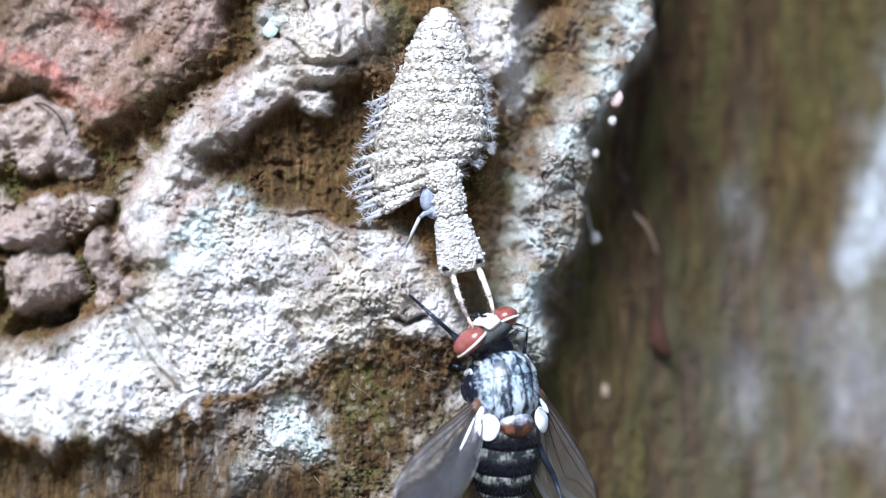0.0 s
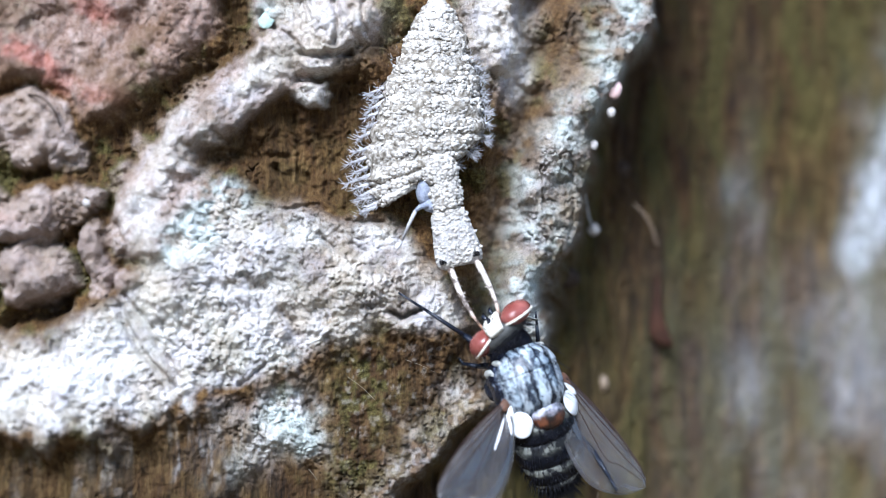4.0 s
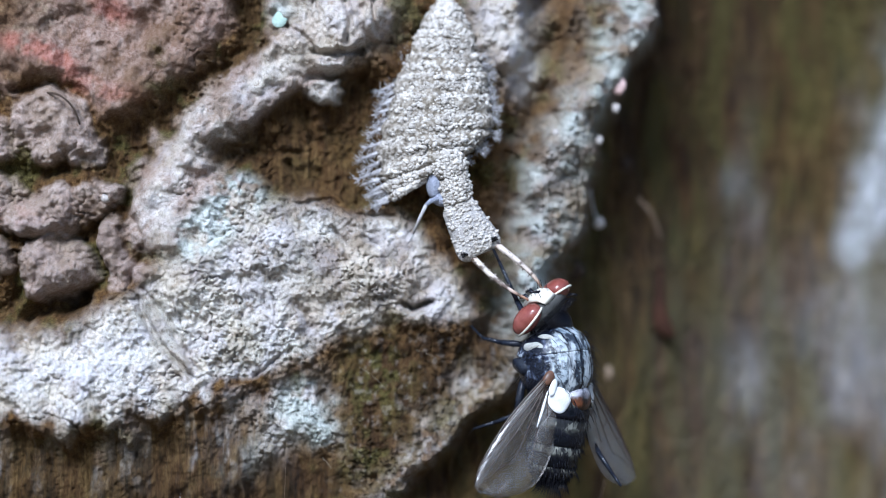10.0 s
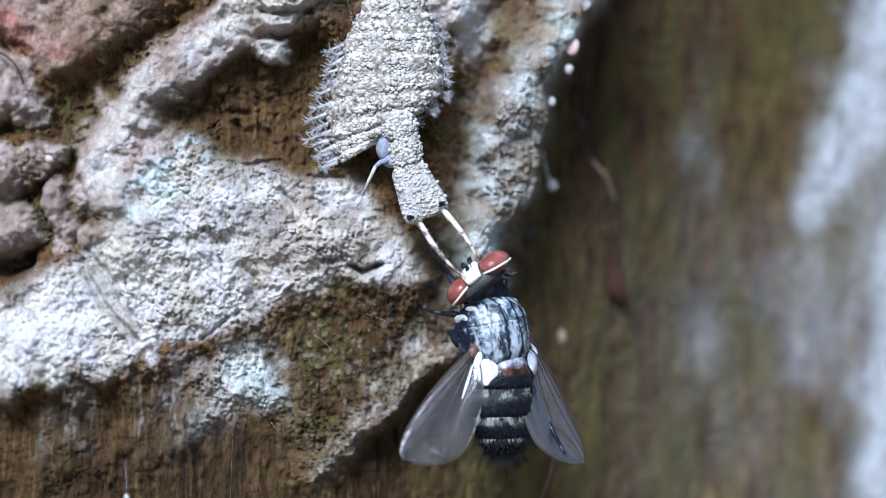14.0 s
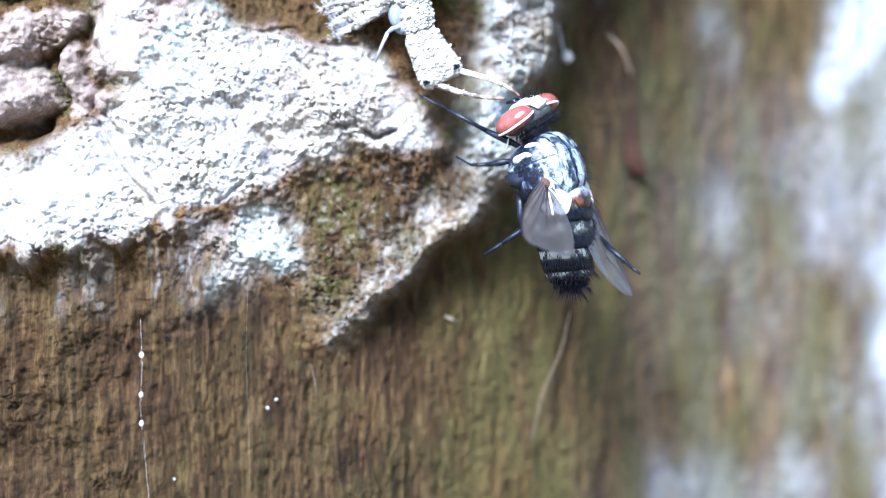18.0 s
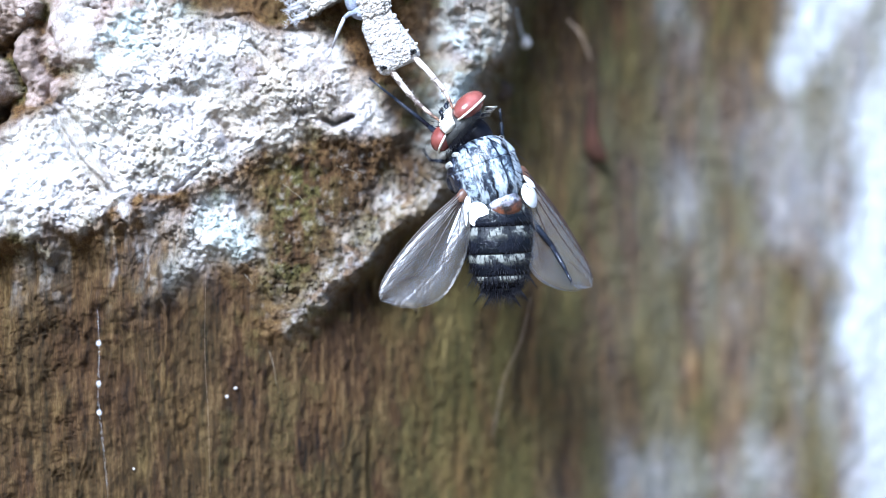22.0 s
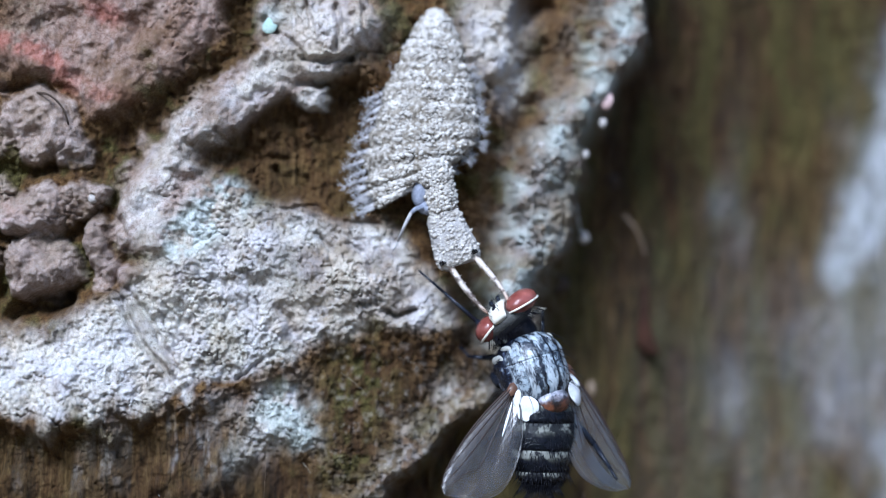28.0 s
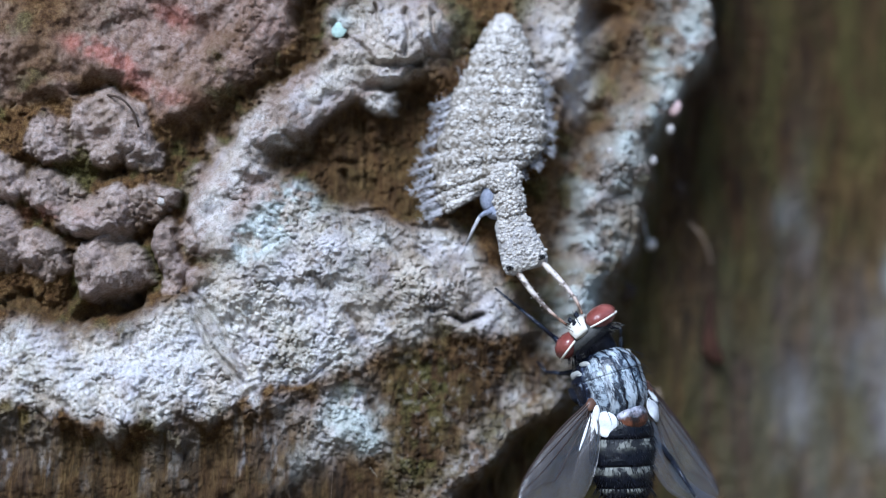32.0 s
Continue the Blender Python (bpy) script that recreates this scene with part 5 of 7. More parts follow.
        for k in range(26):
            p = Vector(pts[rnd.randrange(2, 15)])
            d = Vector((rnd.gauss(0, 1), rnd.gauss(0, 1), -0.4)).normalized()
            tube(bm, [p, p + d * 0.24], [0.014, 0.004], 4)
        jaws.append(part("mandible", bm, JAW, head, "long banded sickle jaw"))
    return larva, head, jaws


# ---- small things on the bark ----
def on_bark(place):
    """The place moved in depth on to the bark."""
    h = bark(np.array([[place[0]]]), np.array([[place[2]]]))[0][0, 0]
    return (place[0], -float(h), place[2])


def lump(name, label, category, place, radii, mat, seed, group=""):
    """A small irregular bit stuck to the bark."""
    bm = bmesh.new()
    ball(bm, (0, 0, 0), radii, 3)
    for v in bm.verts:
        v.co *= 1 + 0.35 * noise.noise(v.co * 2.2 + Vector((seed * 7.1, 0, 0)))
    ob = part(name, bm, mat)
    ob.location = Vector(place) * MM
    return tagged(ob, label, category, group)


def thread(name, label, category, pts, r, mat):
    bm = bmesh.new()
    p = spline(pts, 16)
    tube(bm, p, [r * (0.9 + 0.2 * (k % 3) / 3) for k in range(16)], 6)
    return tagged(part(name, bm, mat), label, category)


def small_things():
    pod = grained("pale_husk", (0.24, 0.21, 0.19), (0.52, 0.49, 0.47), 1.8, 0.5, 0.0, 0.4, 0.05)
    rosy = grained("rosy_husk", (0.42, 0.26, 0.24), (0.68, 0.52, 0.50), 1.8, 0.5, 0.0, 0.4, 0.05)
    rust = grained("rust_leaf", (0.010, 0.005, 0.003), (0.055, 0.020, 0.010), 0.5, 0.8, 0.0, 0.2, 0.1)
    tan = grained("tan_seed", (0.16, 0.11, 0.07), (0.36, 0.27, 0.19), 1.2, 0.6)
    dark = grained("dark_brown", (0.02, 0.012, 0.008), (0.07, 0.045, 0.03), 1.0, 0.8)
    silk = grained("silk", (0.5, 0.5, 0.5), (0.75, 0.75, 0.77), 3.0, 0.4)
    green = grained("green_alga", (0.28, 0.40, 0.35), (0.50, 0.63, 0.58), 1.6, 0.9, 0.0, 0.2, 0.1)
    lump("husk", "small white husk hanging from a silk strand", "husk", (7.782, 8.000, 2.681), (0.30, 0.24, 0.32), pod, 1, "husks on the bark edge")
    lump("husk", "tiny white husk on the lichen ridge", "husk", (7.591, 4.600, 6.533), (0.17, 0.15, 0.22), pod, 2, "husks on the bark edge")
    lump("husk", "rosy dry husk on the lichen ridge", "husk", (8.493, 4.600, 9.134), (0.40, 0.34, 0.46), rosy, 3, "husks on the bark edge")
    lump("husk", "pale dry husk on the lichen ridge", "husk", (8.401, 4.800, 8.006), (0.20, 0.18, 0.25), pod, 4, "husks on the bark edge")
    lump("husk", "small white husk among grey lichen", "husk", on_bark((5.427, 2.600, 6.762)), (0.16, 0.14, 0.18), pod, 5, "husks on the bark edge")
    lump("seed", "small tan seed stuck to brown wood", "seed", on_bark((8.427, 11.500, -4.797)), (0.26, 0.28, 0.46), tan, 6)
    # a dark lump put in for a dark hole at the bark's edge
    lump("gall", "small dark brown lump on the wood", "gall", (6.580, 8.500, 0.362), (0.50, 0.45, 0.55), dark, 7)
    lump("gall", "small dark brown lump on the wood", "gall", on_bark((9.401, 11.000, 5.628)), (0.35, 0.30, 0.45), dark, 17)
    lump("white_bead", "glossy white bead on a bark knob", "bead", on_bark((-14.974, -2.400, 3.725)), (0.27, 0.25, 0.27), pod, 8)
    bm = bmesh.new()
    loft(bm, [((0, 0, 2.3), (0.05, 0, 0), (0, 0.05, 0)), ((0.0, -0.1, 1.2), (0.16, 0, 0), (0, 0.10, 0)), ((-0.10, -0.25, 0.2), (0.30, 0, 0.05), (0, 0.12, 0)), ((0.0, -0.4, -0.7), (0.46, 0, 0.12), (0, 0.12, 0)), ((0.35, -0.3, -1.2), (0.34, 0, 0.12), (0, 0.08, 0)), ((0.7, -0.2, -1.5), (0.06, 0, 0), (0, 0.04, 0))], 14)
    leaf = tagged(part("leaf_scrap", bm, rust), "curled rust-red leaf scrap on brown wood", "leaf scrap")
    leaf.location = Vector(on_bark((11.275, 13.200, -1.674))) * MM
    leaf.location.y -= 0.0003
    strand = [(7.090, 6.000, 5.134), (7.351, 7.200, 4.101), (7.536, 8.000, 3.309), (7.713, 8.200, 2.822)]
    thread("silk_strand", "pale silk strand holding a husk", "silk", strand, 0.05, silk)
    thread("fibre", "pale curved fibre on the wood", "fibre", [(9.960, 11.000, 3.950), (10.660, 11.000, 3.111), (11.124, 11.500, 1.944)], 0.05, tan)
    thread("fibre", "pale dry fibre hanging over the wood", "fibre", [(7.847, 5.000, -9.611), (7.394, 6.000, -11.682), (6.578, 7.000, -13.649), (6.017, 8.000, -16.478)], 0.03, tan)
    thread("hair", "dark hair curved over a bark knob", "hair", [(-17.727, -2.200, 8.333), (-16.916, -2.600, 8.203), (-16.293, -2.600, 7.630), (-16.023, -2.400, 6.895)], 0.055, dark)
    thread("silk_strand", "fine silk strand with dew drops", "silk", [(-11.497, -3.400, -9.465), (-11.310, -4.300, -11.412), (-11.383, -4.300, -13.400), (-11.207, -4.300, -15.391), (-11.030, -4.000, -17.919)], 0.004, silk)
    thread("silk_strand", "fine silk strand hanging before the wood", "silk", [(-6.918, -1.000, -7.315), (-7.155, 0.300, -11.742), (-7.064, 0.600, -14.876), (-7.022, 0.600, -18.254)], 0.005, tan)
    straw = grained("straw", (0.16, 0.13, 0.09), (0.34, 0.29, 0.22), 2.0, 0.6)
    for a, b, r in (((1.873, 1.500, -9.846), (2.493, 1.500, -10.241), 0.055), ((-1.081, 1.200, -3.318), (0.415, 1.600, -4.002), 0.008), ((-5.389, 1.300, -8.222), (-4.757, 1.600, -9.278), 0.010), ((-3.706, 1.100, -4.088), (-2.423, 1.300, -5.127), 0.008), ((-4.312, 1.600, -11.848), (-4.021, 1.700, -13.428), 0.011)):
        p, q = Vector(on_bark(a)), Vector(on_bark(b))
        mid = (p + q) / 2 + Vector((0.06, -0.22, 0.05))
        p.y, q.y, mid.y = p.y - 0.05, q.y - 0.05, min(p.y, q.y) - 0.14
        thread("fibre", "fine pale plant fibre on the bark", "fibre", [p, mid, q], r, straw)
    dew = bpy.data.materials.new("dew")
    dew.use_nodes = True
    b = dew.node_tree.nodes["Principled BSDF"]
    b.inputs["Transmission Weight"].default_value, b.inputs["Roughness"].default_value, b.inputs["IOR"].default_value = 0.45, 0.06, 1.33
    for k, p in enumerate(((-11.331, -4.300, -11.064), (-11.351, -4.300, -12.828), (-11.341, -4.300, -14.097))):
        bm = bmesh.new()
        ball(bm, (0, 0, 0), (0.10, 0.10, 0.13), 3)
        ob = part("dew_drop", bm, dew)
        ob.location = Vector(p) * MM
        tagged(ob, "clear round dew drop on a silk strand", "dew drop", "dew drops")
    for k, (p, r) in enumerate((((-10.531, -1.200, -17.116), 0.16), ((-6.276, 1.400, -13.910), 0.20), ((-5.880, 1.400, -13.521), 0.16))):
        lump("husk", "white flake on brown wood", "husk", on_bark(p), (r * 0.55, r * 0.4, r * 0.45), pod, 30 + k)
    lump("green_crust", "round mint-green lichen button", "lichen", on_bark((-7.213, -1.600, 11.797)), (0.36, 0.12, 0.38), green, 50)


small_things()
FLY = [
    (0, pose(0.003181, -0.000271, -0.004172, 84.6, -6.6, 22.3)),
    (0.5, pose(0.003747, -0.000207, -0.004381, 81.8, -21.0, 16.7)),
    (1, pose(0.004684, -0.000275, -0.004347, 75.7, -18.6, 32.5)),
    (1.5, pose(0.004375, -0.000256, -0.004423, 80.4, -12.0, 34.5)),
    (2, pose(0.004662, -0.000144, -0.004024, 85.8, -4.1, 68.3)),
    (2.5, pose(0.004782, -0.000127, -0.003958, 87.3, -2.6, 72.0)),
    (4.5, pose(0.004291, -0.000185, -0.004115, 84.3, -23.9, 15.0)),
    (5, pose(0.004552, -0.000203, -0.003759, 80.7, -24.4, 20.6)),
    (5.5, pose(0.004488, -0.000188, -0.003969, 80.0, -24.8, 24.4)),
    (6, pose(0.004724, -0.000209, -0.003992, 79.6, -19.9, 26.4)),
    (6.5, pose(0.004511, -0.000241, -0.003473, 78.3, -10.1, 40.6)),
    (7, pose(0.005084, -0.000132, -0.003847, 81.6, -7.7, 66.8)),
    (7.5, pose(0.005199, -0.000212, -0.003955, 92.7, 0.9, 78.2)),
    (8, pose(0.004618, -0.000245, -0.004037, 91.1, 3.0, 80.1)),
    (8.5, pose(0.004596, -0.000083, -0.003890, 89.5, -4.7, 75.2)),
    (9, pose(0.004853, -0.000148, -0.003974, 89.3, -3.1, 72.7)),
    (9.5, pose(0.005497, -0.000223, -0.003924, 87.7, -0.4, 69.6)),
    (10, pose(0.005487, -0.000236, -0.003762, 83.9, -2.9, 54.7)),
    (10.5, pose(0.005125, -0.000237, -0.003926, 82.9, -4.3, 49.6)),
    (11, pose(0.005305, -0.000216, -0.003906, 86.6, -13.7, 7.6)),
    (11.5, pose(0.005494, -0.000199, -0.004041, 87.5, -8.8, 18.5)),
    (12, pose(0.005088, -0.000235, -0.004188, 85.0, -4.4, 42.6)),
    (12.5, pose(0.005938, -0.000221, -0.003968, 83.5, -5.4, 45.9)),
    (13, pose(0.004945, -0.000197, -0.004072, 83.7, -8.2, 34.6)),
    (13.5, pose(0.004947, -0.000212, -0.004095, 83.6, -8.1, 34.7)),
    (14, pose(0.004782, -0.000193, -0.004030, 83.8, -8.6, 34.6)),
    (14.5, pose(0.004856, -0.000194, -0.003968, 82.8, -10.3, 34.8)),
    (15, pose(0.004790, -0.000236, -0.004241, 83.6, -8.2, 34.8)),
    (15.5, pose(0.005327, -0.000172, -0.003618, 80.1, -17.0, 35.9)),
    (17.5, pose(0.006355, -0.000234, -0.003360, 82.8, -13.1, 31.4)),
    (18, pose(0.006840, -0.000276, -0.002766, 70.6, -8.1, 59.1)),
    (18.5, pose(0.006095, -0.000267, -0.002870, 86.4, -15.1, 8.1)),
    (19, pose(0.006397, -0.000217, -0.003555, 89.8, -11.5, 10.5)),
    (19.5, pose(0.006322, -0.000243, -0.004200, 90.2, -7.7, 1.7)),
    (20, pose(0.005662, -0.000308, -0.003945, 86.8, -12.5, -1.9)),
    (20.5, pose(0.005790, -0.000268, -0.003885, 86.6, -15.0, 8.0)),
    (21, pose(0.005705, -0.000272, -0.003807, 86.1, -15.6, 8.1)),
    (21.5, pose(0.005651, -0.000256, -0.003682, 82.9, -16.3, 19.5)),
    (22, pose(0.005781, -0.000255, -0.003640, 82.8, -18.6, 19.7)),
    (22.5, pose(0.006763, -0.000231, -0.003182, 80.9, -22.9, 24.6)),
    (23, pose(0.006060, -0.000246, -0.003493, 82.0, -16.7, 26.1)),
    (23.5, pose(0.005708, -0.000238, -0.003613, 82.7, -15.7, 25.9)),
    (24, pose(0.005537, -0.000236, -0.003807, 84.0, -13.4, 25.7)),
    (24.5, pose(0.005457, -0.000241, -0.003895, 84.1, -12.9, 25.6)),
    (25, pose(0.005442, -0.000243, -0.003924, 84.2, -12.7, 25.5)),
    (25.5, pose(0.005168, -0.000256, -0.003927, 82.9, -12.0, 29.2)),
    (27.5, pose(0.004998, -0.000290, -0.003506, 78.1, -15.8, 29.5)),
    (28, pose(0.005124, -0.000276, -0.003598, 78.9, -15.9, 29.5)),
    (28.5, pose(0.005172, -0.000277, -0.003541, 78.5, -16.6, 29.6)),
    (29, pose(0.005499, -0.000279, -0.003422, 77.6, -17.7, 29.8)),
    (29.5, pose(0.005479, -0.000300, -0.003150, 74.4, -15.5, 35.6)),
    (30, pose(0.005567, -0.000285, -0.003239, 74.4, -17.8, 36.2)),
    (30.5, pose(0.005782, -0.000239, -0.002931, 76.6, -7.1, 58.2)),
    (31, pose(0.006504, -0.000247, -0.003201, 75.8, -10.0, 53.3)),
    (31.5, pose(0.005908, -0.000198, -0.004061, 82.8, -4.5, 58.0)),
    (32, pose(0.005616, -0.000279, -0.004059, 78.8, -15.6, 29.4)),
]
FLY_HEAD = [
    (0, pose(-0.000400, 0.002386, -0.000127, -7.2, 3.9, 24.2)),
    (0.5, pose(-0.000038, 0.002350, 0.000058, -4.2, -0.1, 22.3)),
    (1, pose(-0.000470, 0.002482, -0.000245, -12.1, -13.3, 28.0)),
    (1.5, pose(-0.000299, 0.002521, -0.000199, -15.8, -14.8, 30.6)),
    (2, pose(-0.000065, 0.002350, -0.000245, -34.7, -24.6, 27.8)),
    (2.5, pose(-0.000056, 0.002350, -0.000133, -26.5, -27.6, 19.4)),
    (4.5, pose(-0.000297, 0.002399, -0.000078, -7.0, -32.2, 26.7)),
    (5, pose(-0.000287, 0.002371, -0.000081, -9.7, -47.1, 28.3)),
    (5.5, pose(-0.000244, 0.002411, -0.000117, -14.0, -49.3, 32.1)),
    (6, pose(-0.000333, 0.002377, -0.000130, -15.0, -50.0, 34.8)),
    (6.5, pose(-0.000295, 0.002350, -0.000176, -23.7, -50.0, 40.9)),
    (7, pose(-0.000078, 0.002392, -0.000382, -41.0, -38.7, 39.9)),
    (7.5, pose(-0.000102, 0.002550, -0.000466, -42.9, -22.7, 29.8)),
    (8, pose(-0.000145, 0.002527, -0.000379, -32.4, -20.1, 21.0)),
    (8.5, pose(0.000006, 0.002350, -0.000180, -26.4, -26.2, 14.4)),
    (9, pose(-0.000049, 0.002402, -0.000373, -37.1, -14.9, 21.1)),
    (9.5, pose(-0.000178, 0.002546, -0.000491, -41.4, -13.7, 30.4)),
    (10, pose(-0.000300, 0.002441, -0.000398, -30.7, -20.7, 36.1)),
    (10.5, pose(-0.000269, 0.002502, -0.000284, -29.2, -30.8, 40.9)),
    (11, pose(-0.000103, 0.002367, 0.000036, -2.0, 2.7, 27.6)),
    (11.5, pose(-0.000274, 0.002378, -0.000106, -9.8, -10.5, 31.4)),
    (12, pose(-0.000316, 0.002507, -0.000296, -25.8, -34.9, 41.3)),
    (12.5, pose(-0.000269, 0.002405, -0.000266, -24.4, -24.0, 34.8)),
    (13, pose(-0.000226, 0.002350, -0.000124, -18.7, -39.9, 35.1)),
    (13.5, pose(-0.000284, 0.002350, -0.000175, -20.2, -41.4, 38.1)),
    (14, pose(-0.000242, 0.002350, -0.000145, -20.2, -39.0, 37.7)),
    (14.5, pose(-0.000263, 0.002350, -0.000168, -20.2, -39.1, 37.4)),
    (15, pose(-0.000362, 0.002481, -0.000260, -23.2, -43.1, 43.3)),
    (15.5, pose(-0.000203, 0.002392, -0.000189, -21.5, -43.9, 36.0)),
    (17.5, pose(-0.000284, 0.002529, -0.000236, -14.6, -2.0, 25.6)),
    (18, pose(-0.000167, 0.002467, -0.000153, -5.6, -13.2, 8.4)),
    (18.5, pose(-0.000164, 0.002604, -0.000022, -1.4, 22.2, 19.3)),
    (19, pose(-0.000300, 0.002770, -0.000163, -6.8, 16.7, 26.0)),
    (19.5, pose(-0.000268, 0.002625, -0.000071, -1.3, 13.8, 32.9)),
    (20, pose(-0.000266, 0.002389, 0.000051, 4.5, -25.3, 29.8)),
    (20.5, pose(-0.000359, 0.002462, -0.000062, -3.5, -27.1, 34.2)),
    (21, pose(-0.000337, 0.002399, -0.000046, -3.1, -32.5, 32.9)),
    (21.5, pose(-0.000309, 0.002362, -0.000105, -10.1, -41.7, 34.0)),
    (22, pose(-0.000363, 0.002453, -0.000151, -11.6, -41.0, 36.8)),
    (22.5, pose(-0.000358, 0.002528, -0.000225, -13.6, -39.3, 32.9)),
    (23, pose(-0.000445, 0.002584, -0.000257, -16.9, -40.4, 40.4)),
    (23.5, pose(-0.000366, 0.002520, -0.000218, -16.3, -40.6, 38.7)),
    (24, pose(-0.000423, 0.002543, -0.000253, -17.4, -40.0, 40.9)),
    (24.5, pose(-0.000423, 0.002567, -0.000252, -15.9, -35.4, 38.5)),
    (25, pose(-0.000376, 0.002554, -0.000227, -14.8, -36.0, 35.8)),
    (25.5, pose(-0.000432, 0.002577, -0.000279, -19.3, -41.3, 41.9)),
    (27.5, pose(-0.000393, 0.002479, -0.000179, -10.4, -42.0, 27.3)),
    (28, pose(-0.000382, 0.002500, -0.000191, -12.0, -44.5, 28.8)),
    (28.5, pose(-0.000365, 0.002503, -0.000186, -11.0, -41.7, 26.9)),
    (29, pose(-0.000368, 0.002488, -0.000181, -10.9, -41.8, 27.1)),
    (29.5, pose(-0.000396, 0.002394, -0.000192, -13.4, -44.5, 30.6)),
    (30, pose(-0.000356, 0.002514, -0.000211, -14.7, -47.1, 30.3)),
    (30.5, pose(-0.000182, 0.002466, -0.000265, -27.2, -47.3, 34.1)),
    (31, pose(-0.000302, 0.002600, -0.000417, -33.3, -42.8, 44.8)),
    (31.5, pose(-0.000192, 0.002350, -0.000295, -33.6, -33.1, 39.2)),
    (32, pose(-0.000375, 0.002465, -0.000178, -11.6, -38.4, 29.3)),
]
WING_LEFT = [
    (0, pose(-0.001500, -0.000600, 0.000300, 9.7, 8.9, 127.3)),
    (1, pose(-0.001500, -0.000600, 0.000300, 18.1, 13.7, 128.4)),
    (2, pose(-0.001500, -0.000600, 0.000300, -25.6, 39.1, 125.8)),
    (4.5, pose(-0.001500, -0.000600, 0.000300, 23.7, 3.6, 114.9)),
    (6, pose(-0.001500, -0.000600, 0.000300, 10.9, 8.8, 120.8)),
    (7, pose(-0.001500, -0.000600, 0.000300, -10.7, 35.2, 121.6)),
    (8, pose(-0.001500, -0.000600, 0.000300, -17.2, 44.2, 123.2)),
    (9, pose(-0.001500, -0.000600, 0.000300, -16.6, 43.9, 126.4)),
    (10, pose(-0.001500, -0.000600, 0.000300, -27.0, 30.4, 131.3)),
    (11, pose(-0.001500, -0.000600, 0.000300, -5.0, 2.5, 126.7)),
    (12, pose(-0.001500, -0.000600, 0.000300, -11.3, 24.1, 134.0)),
    (13, pose(-0.001500, -0.000600, 0.000300, -7.4, 17.9, 130.9)),
    (14, pose(-0.001500, -0.000600, 0.000300, -3.4, 17.6, 129.9)),
    (15, pose(-0.001500, -0.000600, 0.000300, -5.0, 17.0, 129.5)),
    (17.5, pose(-0.001500, -0.000600, 0.000300, 13.5, 12.9, 122.4)),
    (18, pose(-0.001500, -0.000600, 0.000300, 14.0, 24.1, 121.3)),
    (18.5, pose(-0.001500, -0.000600, 0.000300, -5.5, 1.9, 122.8)),
    (19, pose(-0.001500, -0.000600, 0.000300, -5.0, 6.2, 128.4)),
    (19.5, pose(-0.001500, -0.000600, 0.000300, 0.8, 1.2, 127.3)),
    (20, pose(-0.001500, -0.000600, 0.000300, 1.6, -3.5, 121.2)),
    (20.5, pose(-0.001500, -0.000600, 0.000300, -5.3, 2.0, 122.4)),
    (21, pose(-0.001500, -0.000600, 0.000300, -5.7, 1.4, 121.0)),
    (21.5, pose(-0.001500, -0.000600, 0.000300, -1.3, 6.5, 122.7)),
    (22, pose(-0.001500, -0.000600, 0.000300, -4.0, 6.5, 121.2)),
    (23, pose(-0.001500, -0.000600, 0.000300, 3.8, 11.3, 125.9)),
    (24, pose(-0.001500, -0.000600, 0.000300, 2.9, 11.9, 126.8)),
    (25, pose(-0.001500, -0.000600, 0.000300, 5.2, 11.5, 126.4)),
    (27.5, pose(-0.001500, -0.000600, 0.000300, -12.6, 12.0, 127.7)),
    (28, pose(-0.001500, -0.000600, 0.000300, -0.4, 11.5, 125.6)),
    (29, pose(-0.001500, -0.000600, 0.000300, 4.4, 11.1, 124.9)),
    (30, pose(-0.001500, -0.000600, 0.000300, 0.2, 13.3, 124.1)),
    (30.5, pose(-0.001500, -0.000600, 0.000300, -0.6, 29.0, 126.1)),
    (31, pose(-0.001500, -0.000600, 0.000300, 1.9, 32.9, 138.2)),
    (32, pose(-0.001500, -0.000600, 0.000300, 1.6, 10.4, 123.6)),
]
